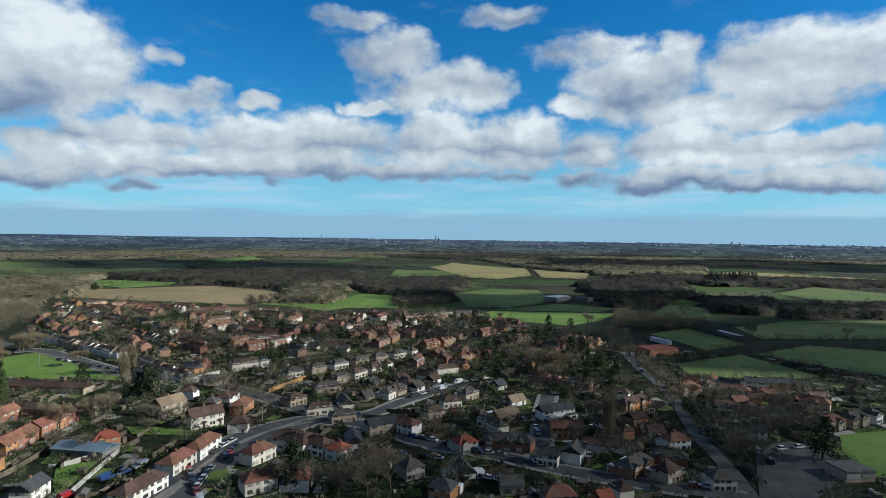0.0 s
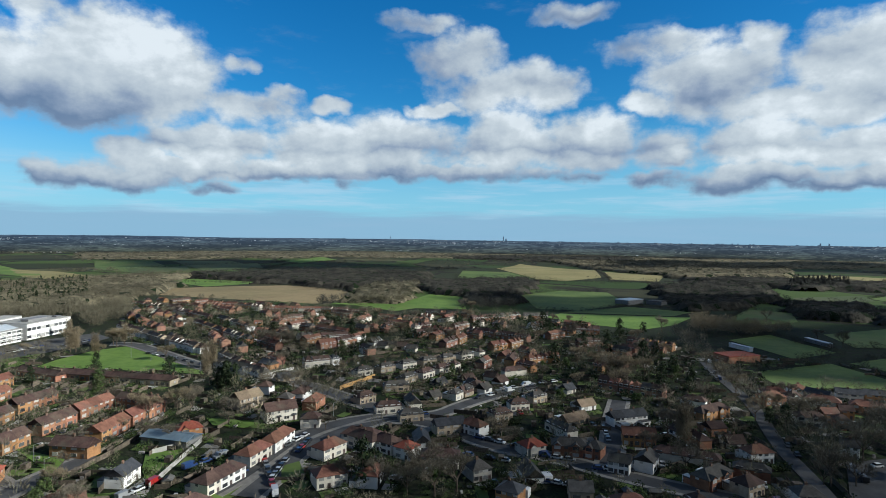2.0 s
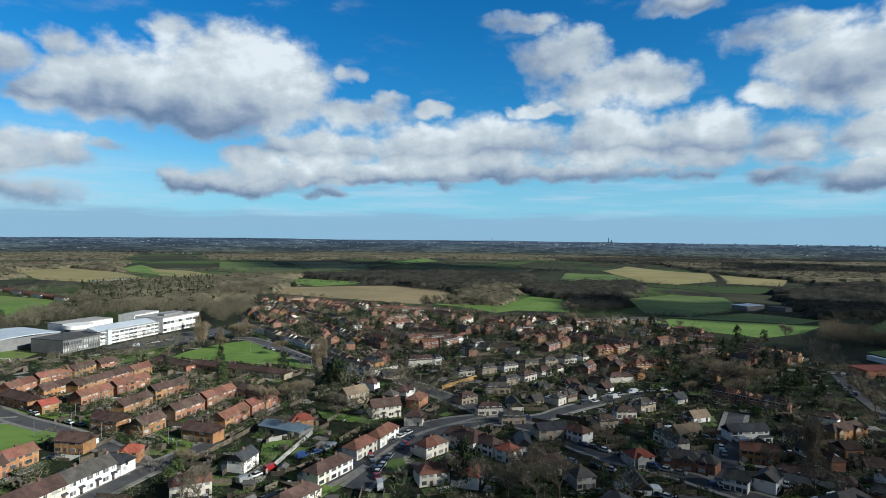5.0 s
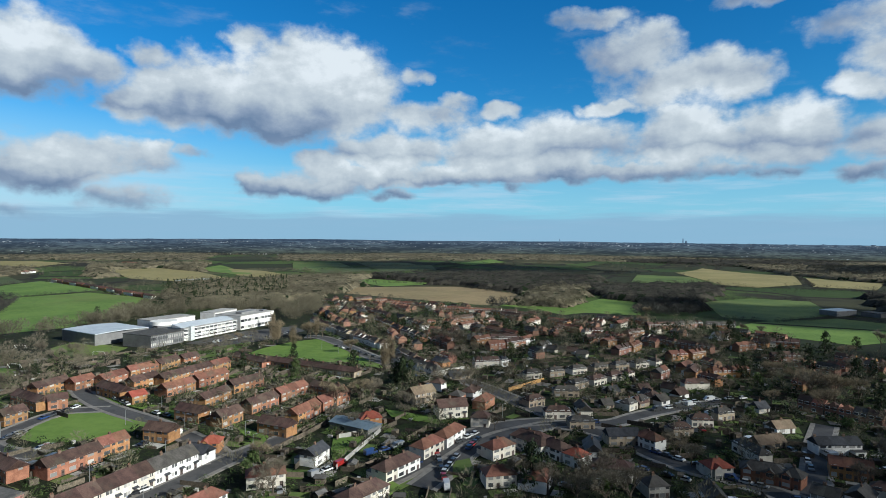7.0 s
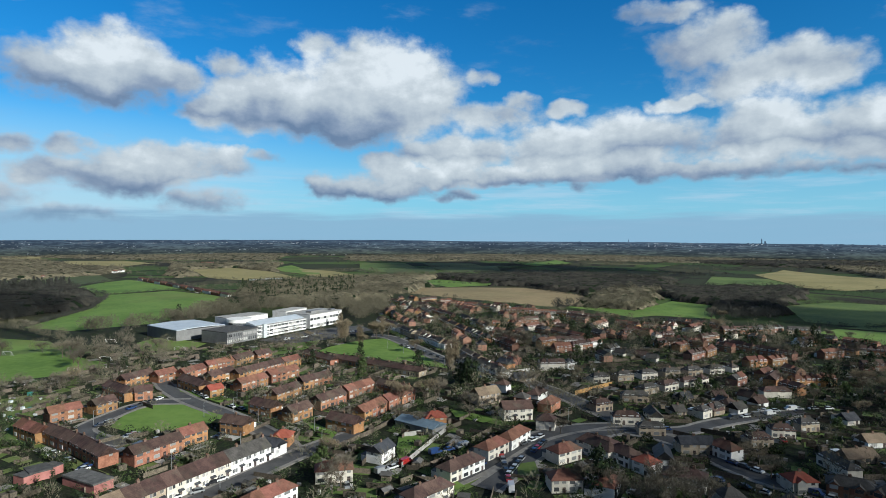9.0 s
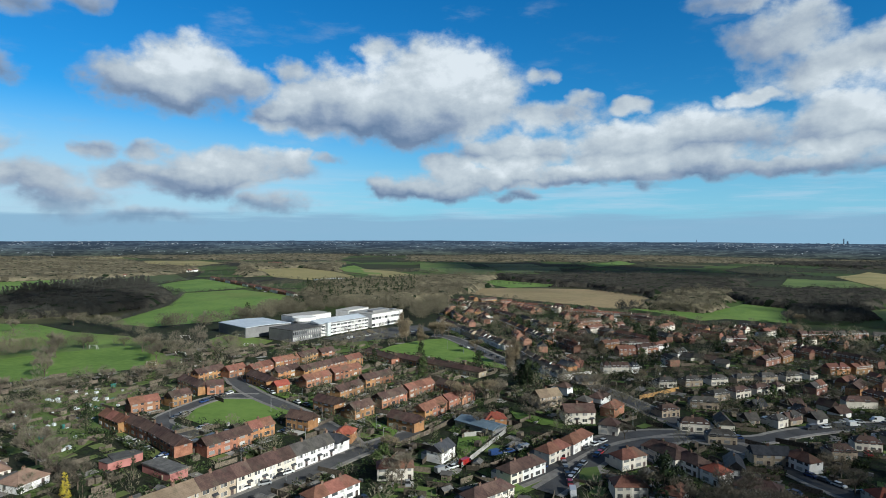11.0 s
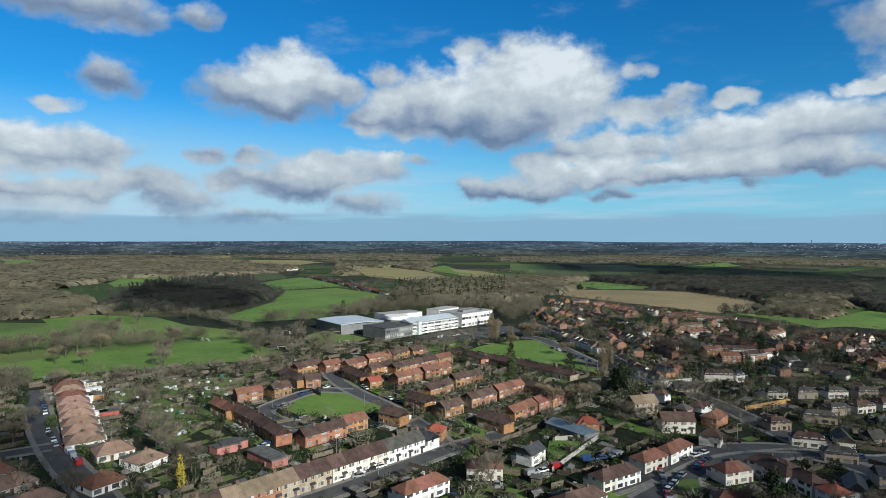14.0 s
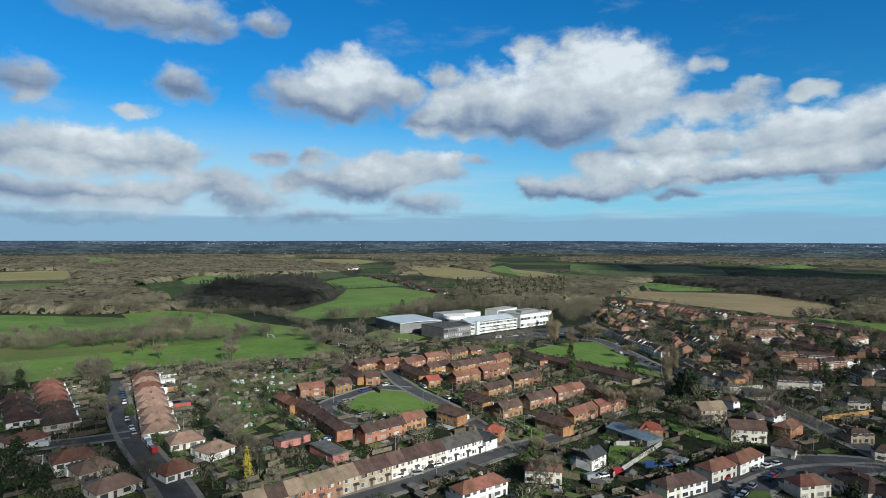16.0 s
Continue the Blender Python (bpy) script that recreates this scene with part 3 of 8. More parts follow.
def build_backdrop():
    """The last hills and roofs along the skyline, too far off to shift, glowing with blue haze in their colour."""
    m = bpy.data.materials.new("far_hills_haze_glow")
    m.use_nodes = True
    n = Nodes(m.node_tree)
    where = n.add("ShaderNodeNewGeometry").outputs["Position"]
    xyz = n.add("ShaderNodeSeparateXYZ")
    n.put(xyz.inputs[0], where)
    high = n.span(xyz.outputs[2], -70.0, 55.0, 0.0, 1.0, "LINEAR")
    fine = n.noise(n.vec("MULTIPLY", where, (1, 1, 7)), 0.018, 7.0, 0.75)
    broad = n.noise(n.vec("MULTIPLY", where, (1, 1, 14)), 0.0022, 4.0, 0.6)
    # distance haze put into the colours: bluer towards the top of the strip
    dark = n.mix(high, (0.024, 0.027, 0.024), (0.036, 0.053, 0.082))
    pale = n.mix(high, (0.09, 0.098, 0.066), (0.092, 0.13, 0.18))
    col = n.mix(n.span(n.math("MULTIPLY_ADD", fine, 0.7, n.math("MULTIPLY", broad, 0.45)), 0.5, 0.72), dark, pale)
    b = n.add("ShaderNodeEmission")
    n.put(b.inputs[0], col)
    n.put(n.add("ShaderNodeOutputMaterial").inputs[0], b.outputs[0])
    verts, faces, k = [], [], 1200
    for i in range(k + 1):
        a = -60 + 170 * i / k
        d = heading(a) * 4930
        top = 48 + 5.0 * math.exp(-((a - 44) / 9) ** 2) + 3 * math.exp(-((a - 18) / 6) ** 2) + 5 * math.exp(-((a - 10) / 3) ** 2) + 7.0 * math.exp(-((a - 34) / 6) ** 2)
        top += -5.0 * max(0, min(1, (-a + 2) / 20)) - 4.0 * max(0, min(1, (a - 58) / 12)) + 2.0 * noise.noise((a * 0.7, 0, 0)) + 2.2 * max(0, noise.noise((a * 6, 3, 0)))
        verts += [(d.x, d.y, -160), (d.x, d.y, top)]
    faces = [(2 * i, 2 * i + 1, 2 * i + 3, 2 * i + 2) for i in range(k)]
    # towers of the far city
    rng = random.Random(21)
    towers = [(0.7, 38, 4), (0.45, 20, 6), (11.6, 26, 3), (16.0, 10, 6), (-26.0, 14, 6), (-26.6, 12, 5)]
    towers += [(rng.gauss(6, 7), rng.uniform(2, 7), rng.uniform(3, 8)) for _ in range(50)] + [(rng.uniform(-37, 30), rng.uniform(1, 5), rng.uniform(4, 12)) for _ in range(60)]
    for a, high, wide in towers:
        c, s = heading(a) * 4915, Vector((heading(a).y, -heading(a).x, 0)) * wide
        j = len(verts)
        verts += [tuple(c - s + Vector((0, 0, 30))), tuple(c + s + Vector((0, 0, 30))), tuple(c + s * 0.8 + Vector((0, 0, 46 + high))), tuple(c - s * 0.8 + Vector((0, 0, 46 + high)))]
        faces.append((j, j + 1, j + 2, j + 3))
    plain = len(faces)
    # pale walls of the far towns, their daylight put in as glow
    for _ in range(330):
        mid, level = rng.uniform(-38, 88), rng.choice((rng.uniform(-55, 40), rng.uniform(15, 44)))
        for _ in range(rng.choice((2, 4, 7, 12))):
            a = mid + rng.gauss(0, 0.5)
            z, wide, tall = level + rng.gauss(0, 2.0), rng.uniform(1.5, 6), rng.uniform(1.0, 2.6)
            c, s = heading(a) * 4912, Vector((heading(a).y, -heading(a).x, 0)) * wide
            j = len(verts)
            verts += [tuple(c - s + Vector((0, 0, z))), tuple(c + s + Vector((0, 0, z))), tuple(c + s + Vector((0, 0, z + tall))), tuple(c - s + Vector((0, 0, z + tall)))]
            faces.append((j, j + 1, j + 2, j + 3))
    me = bpy.data.meshes.new("backdrop")
    me.from_pydata(verts, [], faces)
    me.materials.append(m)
    far_wall_glow = bpy.data.materials.new("far_walls_glow")
    far_wall_glow.use_nodes = True
    n = Nodes(far_wall_glow.node_tree)
    b = n.add("ShaderNodeEmission")
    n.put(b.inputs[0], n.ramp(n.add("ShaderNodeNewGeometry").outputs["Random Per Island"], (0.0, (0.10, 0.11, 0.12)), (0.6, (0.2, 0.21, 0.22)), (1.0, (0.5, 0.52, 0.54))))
    n.put(n.add("ShaderNodeOutputMaterial").inputs[0], b.outputs[0])
    me.materials.append(far_wall_glow)
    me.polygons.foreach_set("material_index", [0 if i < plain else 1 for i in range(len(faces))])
    tagged(new("backdrop", me), "glowing far hills and city roofs on the skyline, blue haze in their colour", "backdrop", kind="structure")


build_backdrop()
LIFT = [0.0]


def sheet(name, points, material, label, category, z=0.06, grain=60.0):
    """A flat-lying area of ground cover, draped over the land."""
    bm = bmesh.new()
    bm.faces.new([bm.verts.new((points[i], points[i + 1], 0)) for i in range(0, len(points), 2)])
    xs, ys = points[0::2], points[1::2]
    if max(math.hypot(a, b) for a, b in zip(xs, ys)) > 640:
        for lo, hi, axis in ((min(xs), max(xs), 0), (min(ys), max(ys), 1)):
            c = lo + grain
            while c < hi:
                co, no = [0, 0, 0], [0, 0, 0]
                co[axis], no[axis] = c, 1
                bmesh.ops.bisect_plane(bm, geom=bm.verts[:] + bm.edges[:] + bm.faces[:], plane_co=co, plane_no=no)
                c += grain
    LIFT[0] += 0.004
    for v in bm.verts:
        r = math.hypot(v.co.x, v.co.y)
        v.co.z = land(v.co.x, v.co.y) + z + LIFT[0] + max(0, r - 700) * 0.0009
    bmesh.ops.recalc_face_normals(bm, faces=bm.faces[:])
    if sum(f.normal.z for f in bm.faces) < 0:
        bmesh.ops.reverse_faces(bm, faces=bm.faces[:])
    return tagged(new(name, mesh_of(name, bm, material)), label, category, kind="structure")


def ribbon(points, half, z0, z1, off=0.0):
    """A strip of ground of some width along a line, with a top and sides."""
    pts = [Vector((points[i], points[i + 1])) for i in range(0, len(points), 2)]
    # round the line
    for _ in range(2):
        q = [pts[0]]
        for a, b in zip(pts, pts[1:]):
            q += [a.lerp(b, 0.25), a.lerp(b, 0.75)]
        pts = q + [pts[-1]]
    bm = bmesh.new()
    last = None
    for i, p in enumerate(pts):
        d = (pts[min(i + 1, len(pts) - 1)] - pts[max(i - 1, 0)]).normalized()
        s = Vector((-d.y, d.x))
        c = p + s * off
        g = land(*p)
        row = [bm.verts.new((*(c + s * half), g + z0)), bm.verts.new((*(c + s * half), g + z1)), bm.verts.new((*(c - s * half), g + z1)), bm.verts.new((*(c - s * half), g + z0))]
        if last:
            for k in range(3):
                bm.faces.new((last[k], row[k], row[k + 1], last[k + 1]))
        last = row
    bmesh.ops.recalc_face_normals(bm, faces=bm.faces[:])
    return bm


def road(points, width=6.4, paths=True, label="grey asphalt residential street"):
    ROADS.append((points, width / 2))
    LIFT[0] += 0.003
    tagged(new("road", mesh_of("road", ribbon(points, width / 2, -0.2, 0.075 + LIFT[0]), "asphalt")), label, "road", kind="structure")
    if paths:
        for side in (-1, 1):
            tagged(new("pavement", mesh_of("pavement", ribbon(points, 0.9, -0.2, 0.2 + LIFT[0] * 0.5, side * (width / 2 + 0.9)), "paving")),
                   "paved footway with a raised kerb", "pavement", kind="structure")

# ---- kinds of things ----
# depth, eaves, ridge, hipped, walls, roofs, front width of a pair's gap, label
KINDS = {
    "brick": (6.6, 4.6, 6.8, False, ("brick_red", "brick_red", "brick_orange"), ("tile_rust", "tile_rust", "tile_brown"), "red-brick terraced house with a brown tiled gable roof"),
    "orange": (6.6, 4.6, 7.0, False, ("brick_orange",), ("tile_brown", "slate"), "orange-brick house with a dark tiled gable roof"),
    "terrace": (7.0, 4.9, 7.4, False, ("render_white", "render_white", "render_cream", "render_white", "brick_buff"), ("tile_beige", "tile_brown", "tile_grey"), "white and cream rendered terraced house with a weathered roof"),
    "white": (7.2, 4.8, 7.2, True, ("render_white", "render_white", "render_cream"), ("tile_brown", "tile_rust"), "white rendered semi-detached house with a brown hipped roof"),
    "buff": (7.2, 4.8, 7.2, True, ("brick_buff", "render_cream"), ("tile_grey", "tile_beige"), "buff semi-detached house with a grey hipped roof"),
    "bungalow": (8.8, 2.6, 5.0, True, ("render_white", "render_cream"), ("tile_faded", "tile_rust"), "low white bungalow with a russet hipped roof"),
    "town": (6.8, 4.6, 6.9, False, ("brick_dark", "brick_dark", "brick_red", "brick_orange", "render_cream", "render_white"), ("tile_rust", "tile_brown", "tile_brown"), "red-brick house with a brown tiled roof"),
    "townhip": (7.2, 4.7, 7.1, True, ("brick_red", "render_cream", "render_white", "brick_buff"), ("tile_brown", "tile_grey", "tile_rust"), "older semi-detached house with a dark hipped roof"),
    "semi": (5.8, 4.1, 6.1, True, ("brick_buff", "render_cream", "brick_red", "render_cream", "render_white"), ("tile_brown", "tile_grey", "tile_brown"), "small semi-detached house with a dark hipped roof"),
    "chalet": (6.2, 2.5, 5.1, False, ("render_cream", "brick_buff", "render_white"), ("tile_grey", "tile_brown", "slate"), "low chalet bungalow with a steep dark roof"),
    "dark": (6.4, 3.2, 5.0, False, ("brick_buff", "brick_red"), ("tile_brown", "tile_grey"), "low brick terraced house with a dark roof"),
    "slate": (7.0, 4.8, 7.2, False, ("render_white",), ("slate",), "white rendered house with a black slate roof"),
    "redhip": (7.4, 4.7, 7.0, True, ("brick_orange",), ("tile_red",), "orange-brick house with a bright red hipped roof"),
    "redgable": (6.8, 4.7, 7.0, False, ("brick_orange",), ("tile_red",), "brick house with a red tiled gable roof"),
    "workshop": (8.5, 3.0, 4.2, False, ("cladding",), ("blue_roof",), "low grey workshop with a blue-grey sheet roof"),
    "whitered": (7.2, 4.8, 7.1, True, ("render_white",), ("tile_red",), "white rendered house with a red hipped roof"),
}


def window_meshes(w, h):
    """A white framed window of two lights: the frame alone, one pane, and both in one; facing -y, its middle at the origin."""
    def framed(keep):
        bm = bmesh.new()
        xs = (-w / 2, 0.0, w / 2)
        front = [[bm.verts.new((x, -0.06, z)) for z in (-h / 2, h / 2)] for x in xs]
        back = [[bm.verts.new((x, 0.06, z)) for z in (-h / 2, h / 2)] for x in xs]
        lights = [bm.faces.new((front[i][0], front[i + 1][0], front[i + 1][1], front[i][1])) for i in (0, 1)]
        for i in (0, 1):
            bm.faces.new((front[i][0], back[i][0], back[i + 1][0], front[i + 1][0]))
            bm.faces.new((front[i][1], front[i + 1][1], back[i + 1][1], back[i][1]))
        bm.faces.new((front[0][0], front[0][1], back[0][1], back[0][0]))
        bm.faces.new((front[2][0], back[2][0], back[2][1], front[2][1]))
        bmesh.ops.inset_individual(bm, faces=lights, thickness=0.23, depth=-0.03)
        if keep:
            for f in lights:
                f.material_index = 1
        else:
            bmesh.ops.delete(bm, geom=lights, context="FACES_ONLY")
        return bm
    bm = bmesh.new()
    box(bm, -w / 4 + 0.1, w / 4 - 0.1, -0.02, 0.04, -h / 2 + 0.1, h / 2 - 0.08)
    return mesh_of("window", framed(False), "upvc"), mesh_of("pane", bm, "glass"), mesh_of("window", framed(True), "upvc", "glass"), w


WIN = {"wide": window_meshes(2.1, 1.35), "small": window_meshes(1.2, 1.2), "tall": window_meshes(1.5, 1.5)}


def door_mesh():
    bm = bmesh.new()
    box(bm, -0.48, 0.48, -0.05, 0.04, 0.0, 2.05)
    for s in (-1, 1):
        box(bm, -0.3, 0.3, -0.065, 0.0, 0.55 + s * 0.35, 0.75 + s * 0.35 + 0.4)
    return mesh_of("door", bm, "door_paint")


def pot_mesh():
    bm = bmesh.new()
    bmesh.ops.create_cone(bm, cap_ends=True, segments=8, radius1=0.13, radius2=0.1, depth=0.4, matrix=Matrix.Translation((0, 0, 0.2)))
    return mesh_of("chimney_pot", bm, "pot")


DOOR, POT = door_mesh(), pot_mesh()


def canopy_mesh():
    bm = bmesh.new()
    solid(bm, ((-0.9, 0, 2.75), (0.9, 0, 2.75), (0.9, -0.9, 2.35), (-0.9, -0.9, 2.35), (-0.9, 0, 2.3), (0.9, 0, 2.3), (0.9, -0.9, 2.25), (-0.9, -0.9, 2.25)),
          ((0, 3, 2, 1), (4, 5, 6, 7), (3, 7, 6, 2), (0, 4, 7, 3), (1, 2, 6, 5)))
    return mesh_of("door_canopy", bm, "slate")


CANOPY = canopy_mesh()


def roof_mesh(w, d, eaves, ridge, ends, hipped, material):
    """A tiled roof over a w by d plan; ends: (left, right) True where the house's end is free."""
    o, th = 0.35, 0.16
    x0, x1 = -w / 2 - (o if ends[0] else -0.01), w / 2 + (o if ends[1] else -0.01)
    drop = o * (ridge - eaves) / (d / 2)
    bm = bmesh.new()
    hip = d / 2 * 0.85
    r0 = x0 + (hip if hipped and ends[0] else 0)
    r1 = x1 - (hip if hipped and ends[1] else 0)
    if r0 > r1 - 0.3:
        r0, r1 = (r0 + r1) / 2 - 0.3, (r0 + r1) / 2 + 0.3
    yb, e = d / 2 + o, eaves - drop
    p = ((x0, -yb, e), (x1, -yb, e), (x1, yb, e), (x0, yb, e), (r0, 0, ridge), (r1, 0, ridge))
    q = tuple((x, y, z + th) for x, y, z in p)
    solid(bm, p + q, ((6, 7, 11, 10), (8, 9, 10, 11), (7, 8, 11), (9, 6, 10), (1, 0, 4, 5), (3, 2, 5, 4), (2, 1, 5), (0, 3, 4),
                      (0, 1, 7, 6), (1, 2, 8, 7), (2, 3, 9, 8), (3, 0, 6, 9)))
    # ridge tiles
    box(bm, r0, r1, -0.12, 0.12, ridge + th - 0.08, ridge + th + 0.07)
    bmesh.ops.recalc_face_normals(bm, faces=bm.faces[:])
    return mesh_of("roof", bm, material)


def build_house(w, kind, wall, roof, ends, detail, first_of_pair=None):
    """One dwelling, its ridge along x, its front towards -y."""
    d, eaves, ridge, hipped, _, _, label = KINDS[kind]
    thing = new("house")
    storeys = 2 if eaves > 4 else 1
    bm = bmesh.new()
    gl = eaves + (0 if hipped and ends[0] else (ridge - eaves) - 0.02)
    gr = eaves + (0 if hipped and ends[1] else (ridge - eaves) - 0.02)
    a, b, h = -w / 2 + 0.005, w / 2 - 0.005, d / 2
    pts = [(a, -h, -0.3), (b, -h, -0.3), (b, h, -0.3), (a, h, -0.3), (a, -h, eaves), (b, -h, eaves), (b, h, eaves), (a, h, eaves), (a, 0, gl), (b, 0, gr)]
    solid(bm, pts, ((0, 1, 5, 4), (2, 3, 7, 6), (1, 2, 6, 9, 5), (3, 0, 4, 8, 7), (4, 5, 9, 8), (6, 7, 8, 9), (0, 3, 2, 1)))
    bmesh.ops.recalc_face_normals(bm, faces=bm.faces[:])
    part("wall", bm, wall, thing)
    top = new("roof", roof_mesh(w, d, eaves, ridge, ends, hipped, roof))
    top.parent = thing
    # chimney on the ridge, one for two houses
    if not (first_of_pair is False):
        cx = (a + 0.5) if hipped and ends[1] and not ends[0] else (0.0 if ends[0] and ends[1] else b - 0.45)
        bm = bmesh.new()
        box(bm, cx - 0.42, cx + 0.42, -0.3, 0.3, ridge - 1.2, ridge + 0.75)
        box(bm, cx - 0.48, cx + 0.48, -0.36, 0.36, ridge + 0.75, ridge + 0.87)
        stack = part("chimney", bm, "stack", thing)
        if detail > 0:
            for s in (-0.22, 0.22):
                share("chimney_pot", POT, stack, Matrix.Translation((cx + s, 0, ridge + 0.87)))

    def window(kind_, x, y, z, turn):
        ob = share("window", WIN[kind_][0 if detail > 1 else 2], thing, pose(x, y, z, 0, 0, turn))
        if detail > 1:
            for s in (-1, 1):
                share("pane", WIN[kind_][1], ob, Matrix.Translation((s * WIN[kind_][3] / 4, 0, 0)))

    wide = "wide" if w > 4.8 else "tall"
    y = -d / 2 - 0.01
    if detail > 0:
        bay = kind in ("townhip", "redhip") and w > 4.9
        out = 0.75 if bay else 0.0
        if bay:
            x0, x1, xm, yf, peak = -w * 0.2 - 1.3, -w * 0.2 + 1.3, -w * 0.2, y - 0.74, eaves + 1.25
            bm = bmesh.new()
            solid(bm, ((x0, yf, -0.3), (x1, yf, -0.3), (x1, y, -0.3), (x0, y, -0.3), (x0, yf, eaves), (x1, yf, eaves), (x1, y + 0.4, eaves), (x0, y + 0.4, eaves), (xm, yf, peak), (xm, y + 1.4, peak)),
                  ((0, 1, 5, 8, 4), (1, 2, 6, 5), (3, 0, 4, 7), (4, 8, 9, 7), (5, 6, 9, 8)))
            bmesh.ops.recalc_face_normals(bm, faces=bm.faces[:])
            part("bay", bm, wall, thing)
            bm = bmesh.new()
            for sx in (x0 - 0.2, x1 + 0.2):
                k = (peak - eaves) / 1.3 * 0.2
                p = ((sx, yf - 0.25, eaves - k + 0.02), (sx, y + 0.9, eaves - k + 0.02), (xm, y + 2.0, peak + 0.02), (xm, yf - 0.25, peak + 0.02))
                solid(bm, p + tuple((px, py, pz + 0.14) for px, py, pz in p), ((0, 1, 2, 3), (4, 5, 6, 7), (0, 3, 7, 4), (0, 1, 5, 4), (1, 2, 6, 5)))
            bmesh.ops.recalc_face_normals(bm, faces=bm.faces[:])
            part("bay_roof", bm, roof, thing)
        for s in range(storeys):
            window(wide, -w * 0.2, y - out, 1.45 + 2.6 * s, 0)
            if s:
                window("small", w * 0.28, y, 1.5 + 2.6 * s, 0)
        share("door", DOOR, thing, pose(w * 0.28, y, 0.05))
        if kind == "terrace":
            share("door_canopy", CANOPY, thing, pose(w * 0.28, y, 0))
        window(wide, w * 0.2, -y, 1.5 + 2.6 * (storeys - 1), 180)
        if storeys > 1:
            window("small", -w * 0.25, -y, 4.1, 180)
        if first_of_pair:
            bm = bmesh.new()
            box(bm, -w * 0.45, w * 0.3, d / 2, d / 2 + 2.8, -0.3, 2.6)
            part("extension", bm, wall, thing)
            bm = bmesh.new()
            box(bm, -w * 0.45 - 0.15, w * 0.3 + 0.15, d / 2 + 0.01, d / 2 + 2.95, 2.6, 2.78)
            part("extension_roof", bm, "felt", thing)
            window(wide, -w * 0.08, d / 2 + 2.81, 1.4, 180)
        else:
            window(wide, w * 0.1, -y, 1.4, 180)
        for i, turn in ((0, -90), (1, 90)):
            if ends[i]:
                window("small", (a - 0.01, b + 0.01)[i], d * 0.12, 1.5 + 2.6 * (storeys - 1), turn)
    else:
        window(wide, -w * 0.15, y, 1.5 + 2.6 * (storeys - 1), 0)
    return tagged(thing, label, "house")


# how much shallower and lower than the plan some kinds stand
BUILT_LOW = {k: (0.86, 0.82) for k in ("white", "townhip", "redhip", "whitered", "slate", "semi", "redgable", "town")}
BUILT_LOW.update(brick=(0.95, 0.92), orange=(0.95, 0.92), chalet=(0.9, 0.88))
HOUSES, PLOTS, TOWN, STREETS = [], [], [], []


def row(x0, y0, x1, y1, n, kind, run=0, detail=1, gap=0.0, flip=0, walls=(), roofs=(), group="", cross=0.0):
    """n dwellings in a line under a ridge from one point to the other. run: how many stand joined (0: all); gap: metres between the blocks."""
    rng = random.Random(int(x0 * 7 + y0 * 13 + x1 * 3))
    a, b = Vector((x0, y0)), Vector((x1, y1))
    d = b - a
    turn = math.degrees(math.atan2(d.y, d.x))
    front = Vector((d.y, -d.x))
    if (front.dot(-(a + b)) < 0) != bool(flip):
        a, b, d, turn = b, a, -d, turn + 180
    run = run or n
    blocks = math.ceil(n / run)
    w = (d.length - gap * (blocks - 1)) / n
    way = d.normalized()
    walls, roofs = walls or KINDS[kind][4], roofs or KINDS[kind][5]
    made = {}
    at = 0.0
    roof = rng.choice(roofs)
    joined = detail == 0 and not cross and 330 < ((a + b) / 2).length < 900
    for i in range(n):
        first, last = i % run == 0, i % run == run - 1 or i == n - 1
        if first:
            at += gap if i else 0
            wall = rng.choice(walls)
            roof = rng.choice(roofs) if rng.random() < 0.6 else roof
        elif run > 2 and rng.random() < 0.4:
            wall = rng.choice(walls)
            if kind == "terrace":
                roof = rng.choice(roofs)
        c = a + way * (at + w / 2)
        at += w
        key = (wall, roof, first or bool(cross), last or bool(cross), i % 2 == 0 or bool(cross))
        g = land(c.x, c.y)
        if joined:
            STREETS.append((c.x, c.y, turn, w - 0.01, first or last, int(c.x * 91 + c.y * 57), wall, roof))
            HOUSES.append((c.x, c.y))
            PLOTS.append((c.x, c.y, turn, w, KINDS[kind][0]))
            continue
        m = pose(c.x, c.y, g, 0, 0, turn + (90 if cross else 0) + (rng.uniform(-3, 3) if cross else 0))
        if key in made:
            ob = copy_thing(made[key], m)
        else:
            ob = build_house(cross or w, kind, wall, roof, key[2:4], detail, key[4])
            ob.matrix_basis = m @ Matrix.Diagonal((1, *BUILT_LOW.get(kind, (1, 1)), 1))
            made[key] = ob
        tagged(ob, group=group or "houses of the street")
        HOUSES.append((c.x, c.y))
        PLOTS.append((c.x, c.y, turn, w, KINDS[kind][0]))


ROADS = []


def near_road(x, y, gap):
    for pts, half in ROADS:
        for i in range(0, len(pts) - 2, 2):
            a, b = Vector(pts[i:i + 2]), Vector(pts[i + 2:i + 4])
            k = max(0.0, min(1.0, (Vector((x, y)) - a).dot(b - a) / max(1e-6, (b - a).length_squared)))
            if (a.lerp(b, k) - Vector((x, y))).length < gap + half:
                return True
    return False


